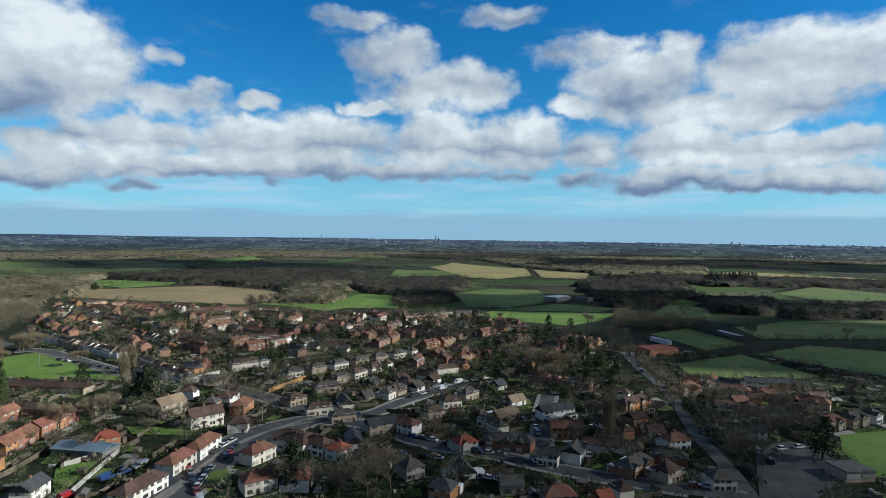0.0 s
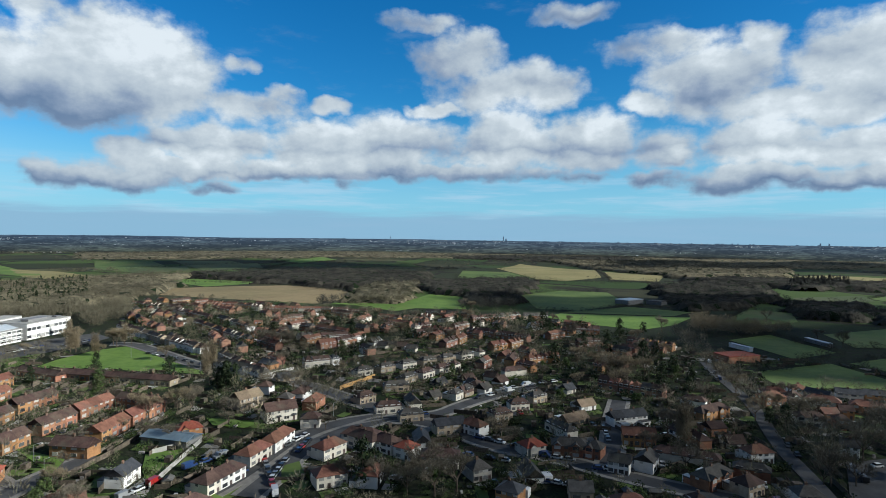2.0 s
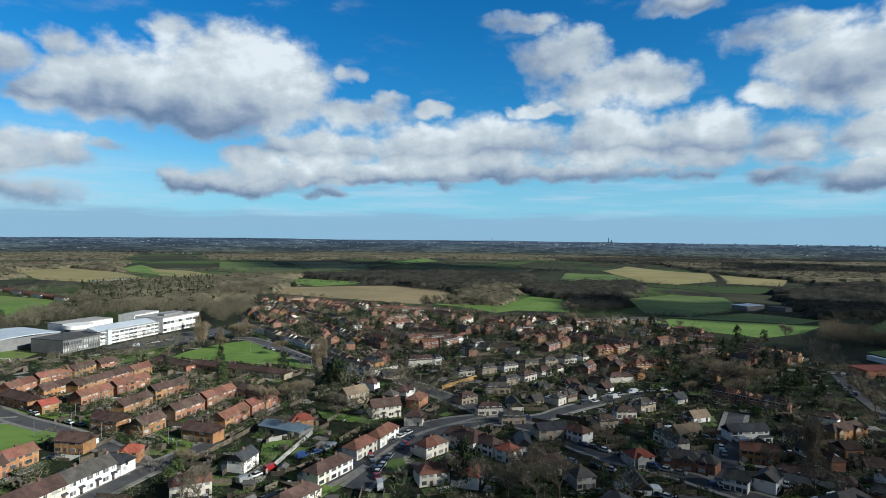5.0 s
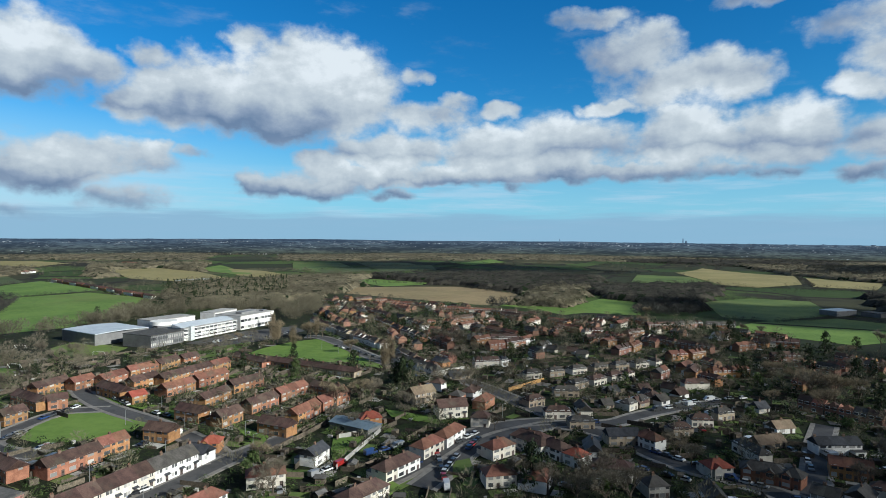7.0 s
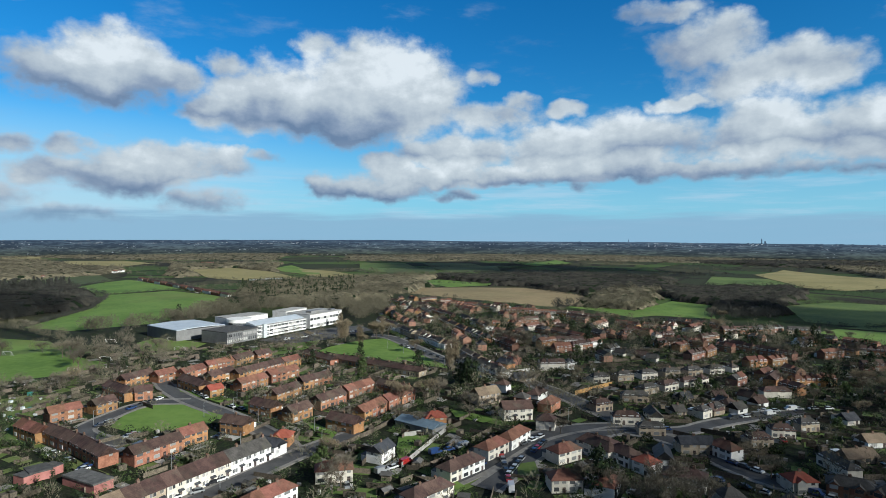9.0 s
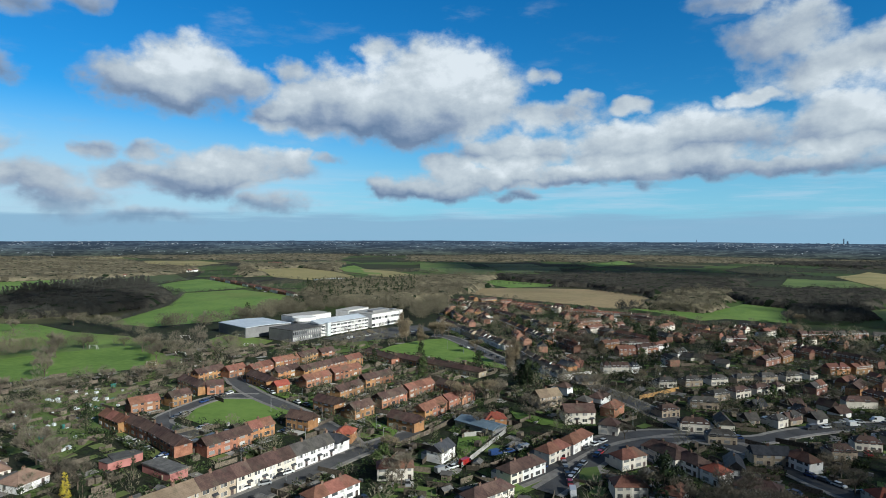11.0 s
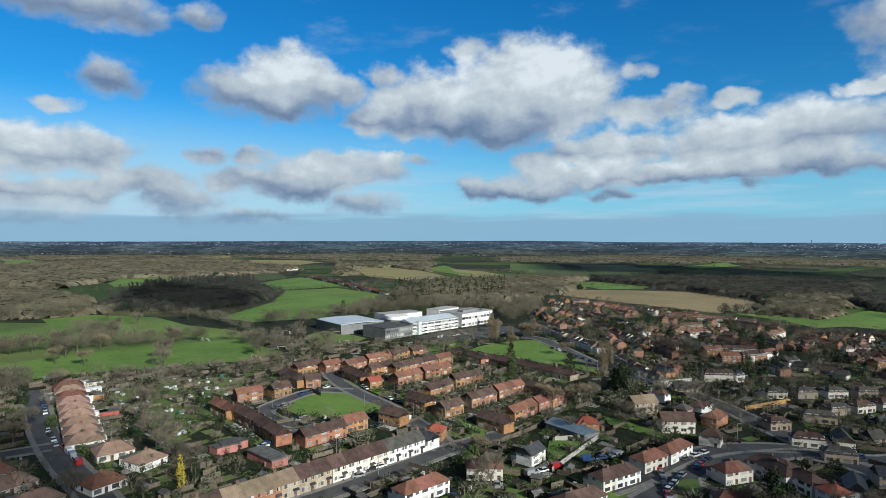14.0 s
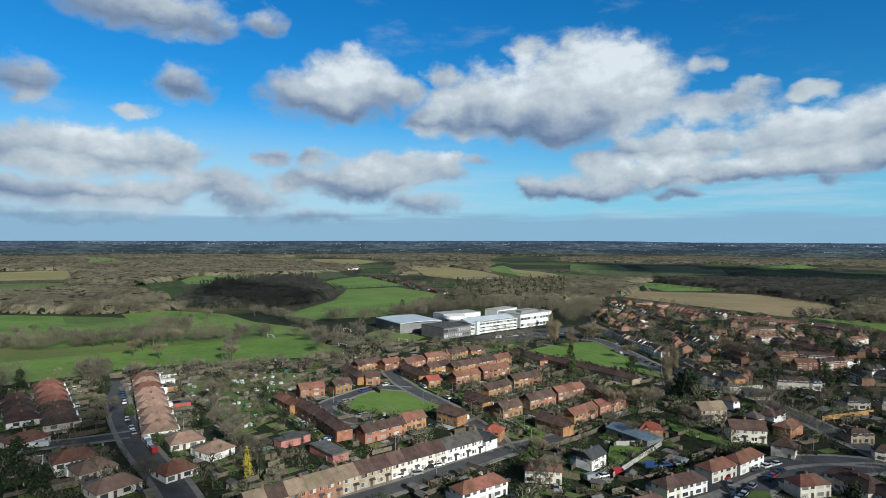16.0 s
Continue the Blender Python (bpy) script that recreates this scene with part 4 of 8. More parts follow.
def town_block(name, places):
    """Far houses of the town as one mass: walls, roofs, chimneys and windows with their own edges."""
    mats = ("brick_dark", "brick_orange", "render_cream", "render_white", "tile_brown", "tile_rust", "tile_grey", "upvc", "glass", "brick_red", "brick_buff", "tile_beige", "slate", "tile_faded")
    verts, faces, slots = [], [], []

    def add(pts, fs, m, slot):
        k = len(verts)
        verts.extend(tuple(m @ Vector(p)) for p in pts)
        faces.extend(tuple(k + i for i in f) for f in fs)
        slots.extend([slot] * len(fs))

    def brick(m, x0, x1, y0, y1, z0, z1, slot):
        add(((x0, y0, z0), (x1, y0, z0), (x1, y1, z0), (x0, y1, z0), (x0, y0, z1), (x1, y0, z1), (x1, y1, z1), (x0, y1, z1)),
            ((0, 1, 5, 4), (1, 2, 6, 5), (2, 3, 7, 6), (3, 0, 4, 7), (4, 5, 6, 7)), m, slot)

    for x, y, turn, w, free, seed, *given in places:
        rng = random.Random(seed)
        m = pose(x, y, land(x, y), 0, 0, turn)
        d, e, r = 6.0, 4.1 + rng.uniform(-0.2, 0.3), 6.1 + rng.uniform(-0.3, 0.5)
        wall, roof = rng.choice((0, 0, 0, 0, 0, 0, 1, 2)), rng.choice((4, 4, 5, 5, 5, 6))
        if given:
            wall, roof = mats.index(given[0]), mats.index(given[1])
        h = w / 2
        add(((-h, -d / 2, -1), (h, -d / 2, -1), (h, d / 2, -1), (-h, d / 2, -1), (-h, -d / 2, e), (h, -d / 2, e), (h, d / 2, e), (-h, d / 2, e), (-h, 0, r), (h, 0, r)),
            ((0, 1, 5, 4), (2, 3, 7, 6), (1, 2, 6, 9, 5), (3, 0, 4, 8, 7)), m, wall)
        q, hip = 0.3, (2.6 if rng.random() < 0.35 else 0.0)
        l, rr = -h - (0.3 if free else 0), h + (0.3 if free else 0)
        add(((l, -d / 2 - q, e - 0.2), (rr, -d / 2 - q, e - 0.2), (rr, d / 2 + q, e - 0.2), (l, d / 2 + q, e - 0.2), (l + hip, 0, r + 0.15), (rr - hip, 0, r + 0.15),
             (l, -d / 2 - q, e - 0.36), (rr, -d / 2 - q, e - 0.36), (rr, d / 2 + q, e - 0.36), (l, d / 2 + q, e - 0.36)),
            ((0, 1, 5, 4), (2, 3, 4, 5), (6, 7, 1, 0), (8, 9, 3, 2), (1, 2, 5), (3, 0, 4)), m, roof)
        if seed % 2:
            brick(m, h - 0.9, h - 0.1, -0.3, 0.3, r - 1, r + 0.8, 4)
        for wx, wz in ((-h * 0.45, 1.5), (-h * 0.45, 4.0), (h * 0.5, 4.0)):
            brick(m, wx - 0.85, wx + 0.85, -d / 2 - 0.05, -d / 2, wz - 0.65, wz + 0.65, 7)
            brick(m, wx - 0.75, wx + 0.75, -d / 2 - 0.07, -d / 2, wz - 0.5, wz + 0.55, 8)
    me = bpy.data.meshes.new(name)
    me.from_pydata(verts, [], faces)
    for k in mats:
        me.materials.append(MATS[k])
    me.polygons.foreach_set("material_index", slots)
    tagged(new(name, me), "tightly packed red-brick houses with brown roofs", "houses", kind="stuff")


def estate(points, angle, pitch=13.5, seed=1, kinds=("town", "semi"), unit=5.4, split=300.0, skip=0.12):
    """Streets of houses at one angle that fill an area, clear of roads, fields and the houses that stand."""
    rng = random.Random(seed)
    TOWN.append(points)
    u, v = Vector((math.cos(radians(angle)), math.sin(radians(angle)))), Vector((-math.sin(radians(angle)), math.cos(radians(angle))))
    corner = [Vector((points[i], points[i + 1])) for i in range(0, len(points), 2)]
    a0, a1 = min(c.dot(u) for c in corner), max(c.dot(u) for c in corner)
    b0, b1 = min(c.dot(v) for c in corner), max(c.dot(v) for c in corner)
    standing, far = list(HOUSES), []
    b, k = b0 + pitch / 2, 0
    while b < b1:
        a = a0 + rng.uniform(0, 8)
        while a < a1:
            n = rng.choice((2, 2, 2, 4, 1, 4, 6))
            mid = u * (a + n * unit / 2) + v * (b + rng.uniform(-1.5, 1.5) + 9 * noise.noise((a * 0.012, b * 0.01, seed)))
            tilt = angle + 20 * noise.noise((a * 0.01, b * 0.01, seed + 5))
            way = Vector((math.cos(radians(tilt)), math.sin(radians(tilt))))
            ends = [mid + way * s * n * unit / 2 for s in (-1, 0, 1)]
            ok = all(inside(p.x, p.y, points) and not near_road(p.x, p.y, 6.0) and not any(inside(p.x, p.y, f) for f in FIELDS)
                     and all((p.x - hx) ** 2 + (p.y - hy) ** 2 > (85 if pitch < 12 else 110) for hx, hy in standing) for p in ends)
            if ok and rng.random() > skip:
                if mid.length < split:
                    row(ends[0].x, ends[0].y, ends[2].x, ends[2].y, n, rng.choice(kinds), detail=0)
                else:
                    facing = tilt if Vector((way.y, -way.x)).dot(-mid) > 0 else tilt + 180
                    for i in range(n):
                        p = mid + way * ((i + 0.5) * unit - n * unit / 2)
                        far.append((p.x, p.y, facing, unit - 0.02, i in (0, n - 1), int(p.x * 91 + p.y * 57) if rng.random() < 0.3 else int(mid.x * 91 + mid.y * 57)))
                        HOUSES.append((p.x, p.y))
                        PLOTS.append((p.x, p.y, facing, unit, 7.6))
            a += n * unit + rng.choice((3.0, 4.0, 5.0, 9.0))
        k += 1
        b += pitch * (0.82 if k % 2 else 1.35)
    if far:
        town_block("town_houses", far)


# trees


def stick(bm, a, b, ra, rb, seg=5):
    d = b - a
    q = d.to_track_quat("Z", "Y").to_matrix()
    lo = [bm.verts.new(a + q @ Vector((ra * math.cos(t), ra * math.sin(t), 0))) for t in (2 * math.pi * i / seg for i in range(seg))]
    hi = [bm.verts.new(b + q @ Vector((rb * math.cos(t), rb * math.sin(t), 0))) for t in (2 * math.pi * i / seg for i in range(seg))]
    for i in range(seg):
        bm.faces.new((lo[i], lo[(i + 1) % seg], hi[(i + 1) % seg], hi[i]))


def bare_tree(height, spread, seed, twig="twigs", count=1500, slim=False):
    """A leafless tree: trunk and limbs, and a crown of fine twigs."""
    rng = random.Random(seed)
    thing = new("bare_tree")
    bm, tw = bmesh.new(), bmesh.new()
    stick(bm, Vector((0, 0, -0.3)), Vector((0, 0, height * 0.3)), height * 0.022, height * 0.016, 7)
    tips = []

    def grow(p, d, length, r, depth):
        q = p + d * length
        stick(bm, p, q, r, r * 0.62, 4 if depth else 5)
        if depth == 3:
            tips.append((q, d))
            return
        for _ in range(3):
            nd = (d + Vector((rng.uniform(-1, 1), rng.uniform(-1, 1), rng.uniform(-0.35, 0.7))) * (0.45 if slim else 0.75)).normalized()
            grow(q, nd, length * rng.uniform(0.6, 0.85), r * 0.6, depth + 1)
        tips.append((q, d))

    for i in range(5):
        a = 2 * math.pi * (i + rng.random() * 0.6) / 5
        tilt = 0.25 if slim else 0.85
        d = Vector((math.cos(a) * tilt * spread / height * 2, math.sin(a) * tilt * spread / height * 2, 1)).normalized()
        grow(Vector((0, 0, height * (rng.uniform(0.06, 0.5) if slim else rng.uniform(0.18, 0.32)))), d, height * 0.2, height * 0.011, 0)
    for _ in range(count):
        p, d = rng.choice(tips)
        if slim:
            p = Vector((p.x * 0.8, p.y * 0.8, p.z * rng.uniform(0.25, 1.0)))
        d = (d + Vector((rng.uniform(-1, 1), rng.uniform(-1, 1), rng.uniform(-0.6, 0.9)))).normalized()
        p = p + Vector((rng.uniform(-1, 1), rng.uniform(-1, 1), rng.uniform(-1, 1))) * height * 0.05
        length = height * rng.uniform(0.05, 0.11)
        s = d.cross(Vector((rng.uniform(-1, 1), rng.uniform(-1, 1), rng.uniform(-1, 1)))).normalized() * height * 0.0034
        tw.faces.new((tw.verts.new(p - s), tw.verts.new(p + s), tw.verts.new(p + d * length)))
    part("trunk", bm, "bark", thing)
    part("crown", tw, twig, thing)
    return tagged(thing, "leafless winter tree with a spreading twiggy crown", "tree")


def clump(bm, p, size, rng, n, up=0.3):
    for _ in range(n):
        d = Vector((rng.gauss(0, 1), rng.gauss(0, 1), rng.gauss(up, 0.8))).normalized()
        c = p + d * size * rng.uniform(0.3, 1.0)
        u = d.cross(Vector((rng.uniform(-1, 1), rng.uniform(-1, 1), rng.uniform(-1, 1)))).normalized()
        v = (d.cross(u) + d * rng.uniform(-0.5, 0.5)).normalized()
        k = size * rng.uniform(0.16, 0.34)
        bm.faces.new((bm.verts.new(c - u * k), bm.verts.new(c + v * k * 0.8), bm.verts.new(c + u * k), bm.verts.new(c - v * k * 0.5)))


def evergreen(height, radius, seed, leaf="leaf_dark", cone=0.5, name="evergreen_tree", label="dense dark evergreen tree"):
    """A leafy tree: trunk, and a crown of many small leaf clumps; cone: how much it narrows to the top."""
    rng = random.Random(seed)
    thing = new(name)
    bm = bmesh.new()
    stick(bm, Vector((0, 0, -0.3)), Vector((0, 0, height * 0.85)), height * 0.025, height * 0.006, 6)
    part("trunk", bm, "bark", thing)
    bm = bmesh.new()
    for i in range(60):
        h = rng.uniform(0.12, 0.97)
        wide = radius * (1 - cone * h) * math.sqrt(max(0.0, 1 - (2 * h - 1) ** 4)) * rng.uniform(0.35, 0.95)
        a = rng.uniform(0, 2 * math.pi)
        clump(bm, Vector((math.cos(a) * wide, math.sin(a) * wide, h * height)), radius * rng.uniform(0.28, 0.45), rng, 14)
    part("crown", bm, leaf, thing)
    return tagged(thing, label, "tree")


TREES = {
    "bare": [bare_tree(11, 5, 3), bare_tree(13, 6, 4, count=1900), bare_tree(9, 4.5, 5, count=1400)],
    "pale": [bare_tree(13, 5, 7, "twigs_pale", 2000), bare_tree(11, 6, 8, "twigs_pale", 1900)],
    "poplar": [bare_tree(17, 2.6, 9, "twigs_pale", 3000, True)],
    "dark": [evergreen(10, 3.6, 11), evergreen(13, 4.4, 12, cone=0.75)],
    "green": [evergreen(6, 2.8, 13, "leaf_green", 0.3, "leafy_tree", "rounded leafy green garden tree"), evergreen(4, 2.2, 14, "leaf_green", 0.2, "leafy_tree", "rounded leafy green garden tree")],
    "gold": [evergreen(8, 1.5, 15, "leaf_gold", 0.6, "golden_conifer", "narrow golden yellow conifer")],
    "cypress": [evergreen(9, 1.7, 16, "leaf_dark", 0.5, "cypress", "narrow dark green conifer")],
}
USED = set()


def tree(kind, x, y, size=1.0, turn=None):
    rng = random.Random(int(x * 31 + y * 17))
    src = rng.choice(TREES[kind])
    turn = rng.uniform(0, 360) if turn is None else turn
    m = pose(x, y, land(x, y), 0, 0, turn) @ Matrix.Scale(size, 4)
    if src not in USED:
        USED.add(src)
        ob = src
    else:
        ob = copy_thing(src, m)
    ob.matrix_basis = m
    return tagged(ob, group=kind + " trees")


def template(kind, seed, tall, wide, count, blade):
    """Triangles of one far tree or bush as an array of count x 3 x 3."""
    r = np.random.RandomState(seed)
    if kind == "bare":
        h = tall * (0.25 + 0.75 * r.rand(count))
    else:
        h = tall * r.rand(count)
    k = np.sqrt(np.clip(1 - ((h / tall) * 2 - 1.05) ** 2, 0.05, 1))
    if kind == "cone":
        k = 1.05 - h / tall
    a, q = r.rand(count) * 2 * np.pi, np.sqrt(r.rand(count))
    c = np.stack((np.cos(a) * q * k * wide, np.sin(a) * q * k * wide, h), 1)
    out = np.stack((np.cos(a) * q, np.sin(a) * q, 0.5 + 0.6 * r.rand(count)), 1) + r.normal(0, 0.35, (count, 3))
    out /= np.linalg.norm(out, axis=1)[:, None]
    side = np.cross(out, r.normal(0, 1, (count, 3)))
    side /= np.linalg.norm(side, axis=1)[:, None]
    ln = blade[1] * (0.6 + 0.8 * r.rand(count))[:, None]
    wd = blade[0] * (0.6 + 0.8 * r.rand(count))[:, None]
    return np.stack((c - side * wd, c + side * wd, c + out * ln), 1)


FAR = {
    "dot": [template("bare", s + 100, 10, 5.0, 22, (0.7, 2.4)) for s in range(4)],
    "wood": [template("bare", s, 9.5, 4.4, 120, (0.2, 1.7)) for s in range(4)],
    "part": [template("bare", s + 120, 10.5, 4.6, 42, (0.2, 2.0)) for s in range(4)],
    "mid": [template("bare", s + 20, 9, 3.8, 130, (0.1, 1.8)) for s in range(4)],
    "scrub": [template("bush", s + 40, 3.2, 2.3, 85, (0.08, 0.9)) for s in range(4)],
    "bush": [template("bush", s + 60, 1.7, 1.35, 52, (0.19, 0.28)) for s in range(4)],
    "pine": [template("cone", s + 80, 13, 3.4, 45, (0.9, 2.2)) for s in range(3)],
}


def scatter(name, kind, places, material, label, category, size=(0.7, 1.25)):
    """Many small trees or bushes as one growth of stuff."""
    r = np.random.RandomState(len(places))
    tris = []
    for x, y in places:
        r0 = math.hypot(x, y)
        pool = FAR[("dot" if r0 > 1300 else "part" if r0 > 800 else kind) if kind == "wood" else kind]
        t = pool[r.randint(len(pool))]
        a, s = r.rand() * 2 * np.pi, size[0] + (size[1] - size[0]) * r.rand()
        rot = np.array(((math.cos(a), -math.sin(a), 0), (math.sin(a), math.cos(a), 0), (0, 0, 1)))
        tris.append(t @ rot.T * s + np.array((x, y, land(x, y) - 0.2)))
    if not tris:
        return
    v = np.concatenate(tris).reshape(-1, 3)
    me = bpy.data.meshes.new(name)
    me.from_pydata(v.tolist(), [], np.arange(len(v)).reshape(-1, 3).tolist())
    me.materials.append(MATS[material])
    return tagged(new(name, me), label, category, kind="stuff")


def inside(x, y, pts):
    hit, n = False, len(pts) // 2
    for i in range(n):
        ax, ay, bx, by = pts[2 * i], pts[2 * i + 1], pts[2 * i - 2], pts[2 * i - 1]
        if (ay > y) != (by > y) and x < (bx - ax) * (y - ay) / (by - ay) + ax:
            hit = not hit
    return hit


FIELDS = []


def field(name, points, material, label):
    FIELDS.append(points)
    return sheet(name, points, material, label, "field")


def fill(points, step, rng, clear=True):
    xs, ys = points[0::2], points[1::2]
    got = []
    n = int((max(xs) - min(xs)) * (max(ys) - min(ys)) / (step * step))
    for _ in range(n):
        x, y = rng.uniform(min(xs), max(xs)), rng.uniform(min(ys), max(ys))
        if inside(x, y, points) and not (clear and any(inside(x, y, f) for f in FIELDS)):
            got.append((x, y))
    return got


def wood(points, step=8.0, kind="wood", material="wood_far", label="bare brown winter woodland", size=(0.7, 1.25)):
    rng = random.Random(int(points[0] + points[1] * 3))
    far = max(math.hypot(points[i], points[i + 1]) for i in range(0, len(points), 2)) > 700
    if kind == "wood" and far:
        canopy(points, material, label, size)
    places = [p for p in fill(points, step, rng) if kind != "wood" or math.hypot(*p) < 680 or rng.random() < 0.45]
    scatter("woodland", kind, places, material, label, "woodland", size)


def canopy(points, material, label, size):
    """The joined crowns of a far wood: one heaped surface, a rounded head for each tree."""
    xs, ys = np.array(points[0::2]), np.array(points[1::2])
    near = float(np.hypot(xs, ys).min())
    step = 3.8 if near < 900 else 5.0 if near < 1400 else 10.0
    nx, ny = int((xs.max() - xs.min()) / step) + 3, int((ys.max() - ys.min()) / step) + 3
    r = np.random.RandomState(nx * 31 + ny)
    gx, gy = np.meshgrid(xs.min() + (np.arange(nx) - 1) * step, ys.min() + (np.arange(ny) - 1) * step, indexing="ij")
    gx, gy = gx + r.uniform(-0.4, 0.4, gx.shape) * step, gy + r.uniform(-0.4, 0.4, gy.shape) * step
    # heads of the trees: one in each cell of a loose grid
    cell = max(7.5, step * 1.7)
    ci, cj = np.floor(gx / cell).astype(int), np.floor(gy / cell).astype(int)

    def chance(i, j, k):
        v = np.sin(i * 127.1 + j * 311.7 + k * 74.7) * 43758.5453
        return v - np.floor(v)

    high = np.zeros(gx.shape)
    for di in (-1, 0, 1):
        for dj in (-1, 0, 1):
            i, j = ci + di, cj + dj
            dx, dy = gx - (i + 0.2 + 0.6 * chance(i, j, 1)) * cell, gy - (j + 0.2 + 0.6 * chance(i, j, 2)) * cell
            wide = cell * (0.55 + 0.35 * chance(i, j, 4))
            high = np.maximum(high, (0.55 + 0.45 * chance(i, j, 3)) * np.sqrt(np.clip(1 - (dx * dx + dy * dy) / (wide * wide), 0.0, 1)))
    within = np.zeros(gx.shape, bool)
    bx, by = gx + 9 * np.sin(gy * 0.07), gy + 9 * np.sin(gx * 0.06)
    for a in range(len(xs)):
        b = a - 1
        with np.errstate(divide="ignore", invalid="ignore"):
            cut = (xs[b] - xs[a]) * (by - ys[a]) / (ys[b] - ys[a]) + xs[a]
        within ^= ((ys[a] > by) != (ys[b] > by)) & (bx < cut)
    for f in FIELDS:
        fx, fy = f[0::2], f[1::2]
        if max(fx) < xs.min() or min(fx) > xs.max() or max(fy) < ys.min() or min(fy) > ys.max():
            continue
        for i, j in zip(*np.nonzero(within & (gx > min(fx)) & (gx < max(fx)) & (gy > min(fy)) & (gy < max(fy)))):
            within[i, j] = not inside(gx[i, j], gy[i, j], f)
    within &= np.hypot(gx, gy) > 660
    tall = 8.6 * (size[0] + size[1]) / 2
    # the wood's rim is lower and ragged
    rise, core = np.zeros(gx.shape), within.copy()
    for k in range(3):
        rise += core * (0.32, 0.33, 0.35)[k]
        core[1:-1, 1:-1] &= core[:-2, 1:-1] & core[2:, 1:-1] & core[1:-1, :-2] & core[1:-1, 2:]
    high = rise * (0.55 + 0.45 * high) * r.uniform(0.92, 1.08, gx.shape)
    keep = within.copy()
    keep[1:, :] |= within[:-1, :]
    keep[:, 1:] |= within[:, :-1]
    keep[:-1, :] |= within[1:, :]
    keep[:, :-1] |= within[:, 1:]
    quads = keep[:-1, :-1] & keep[1:, :-1] & keep[1:, 1:] & keep[:-1, 1:]
    index = np.full(gx.shape, -1)
    used = np.zeros(gx.shape, bool)
    for di, dj in ((0, 0), (1, 0), (1, 1), (0, 1)):
        used[di:di + nx - 1, dj:dj + ny - 1] |= quads
    index[used] = np.arange(used.sum())
    verts = [(x, y, land(x, y) + (tall * h if w else -0.4)) for x, y, h, w in zip(gx[used].tolist(), gy[used].tolist(), high[used].tolist(), within[used].tolist())]
    i, j = np.nonzero(quads)
    faces = np.stack((index[i, j], index[i + 1, j], index[i + 1, j + 1], index[i, j + 1]), 1).tolist()
    if not faces:
        return
    me = bpy.data.meshes.new("woodland")
    me.from_pydata(verts, [], faces)
    me.materials.append(MATS[material + "_canopy"])
    me.polygons.foreach_set("use_smooth", [True] * len(faces))
    tagged(new("woodland", me), label, "woodland", kind="stuff")


def hedge(points, step=3.0, kind="scrub", material="wood_far", wide=2.0, size=(0.6, 1.1), label="untrimmed winter hedgerow"):
    rng = random.Random(int(points[0] * 3 + points[1]))
    places = []
    for i in range(0, len(points) - 2, 2):
        a, b = Vector(points[i:i + 2]), Vector(points[i + 2:i + 4])
        for k in range(max(1, int((b - a).length / step))):
            p = a.lerp(b, (k + rng.random()) * step / (b - a).length)
            places.append((p.x + rng.uniform(-wide, wide), p.y + rng.uniform(-wide, wide)))
    scatter("hedgerow", kind, places, material, label, "hedge", size)


# cars


def build_car(kind):
    thing = new(kind)
    L, W, H = {"car": (4.2, 1.75, 1.45), "van": (5.0, 1.95, 2.1)}[kind]
    bm = bmesh.new()
    if kind == "car":
        prof = ((-L / 2, 0.35), (-L / 2 + 0.05, 0.85), (-L / 2 + 0.95, 0.98), (L / 2 - 0.3, 1.0), (L / 2, 0.8), (L / 2 - 0.03, 0.35))
        cab = ((-L / 2 + 0.85, 0.97), (-L / 2 + 1.6, H), (L / 2 - 1.0, H), (L / 2 - 0.25, 0.99))
    else:
        prof = ((-L / 2, 0.35), (-L / 2, 1.0), (-L / 2 + 0.7, 1.2), (-L / 2 + 1.3, H), (L / 2, H), (L / 2, 0.35))
        cab = ((-L / 2 + 0.72, 1.23), (-L / 2 + 1.28, H - 0.1), (-L / 2 + 1.9, H - 0.12), (-L / 2 + 1.9, 1.2))

    def loft(b, pr, w0, w1, zt):
        left = [b.verts.new((x, -(w0 + (w1 - w0) * (z > zt)) / 2, z)) for x, z in pr]
        right = [b.verts.new((x, (w0 + (w1 - w0) * (z > zt)) / 2, z)) for x, z in pr]
        b.faces.new(left), b.faces.new(right[::-1])
        for i in range(len(pr)):
            b.faces.new((left[i], right[i], right[i - 1], left[i - 1]))
        bmesh.ops.recalc_face_normals(b, faces=b.faces[:])

    loft(bm, prof, W, W - 0.08, 0.9)
    bmesh.ops.bevel(bm, geom=bm.edges[:], offset=0.06, segments=1, affect="EDGES")
    if kind == "car":
        box(bm, -L / 2 + 1.55, L / 2 - 0.95, -W / 2 + 0.2, W / 2 - 0.2, H - 0.03, H + 0.03)
    part("body", bm, "car_paint", thing)
    bm = bmesh.new()
    loft(bm, cab, W - 0.06 if kind == "car" else W + 0.02, W - 0.34 if kind == "car" else W + 0.02, 1.2)
    part("cabin_glass", bm, "car_glass", thing)
    for x in (-L * 0.31, L * 0.31):
        for y in (-W / 2 + 0.08, W / 2 - 0.08):
            bm = bmesh.new()
            bmesh.ops.create_cone(bm, cap_ends=True, segments=10, radius1=0.32, radius2=0.32, depth=0.2, matrix=pose(x, y, 0.32, 90, 0, 0))
            part("wheel", bm, "rubber", thing)
    return tagged(thing, "parked car with dark windows beside the kerb" if kind == "car" else "parked panel van with a tall body", kind)


CARS = {"car": build_car("car"), "van": build_car("van")}
COUNT = [0]


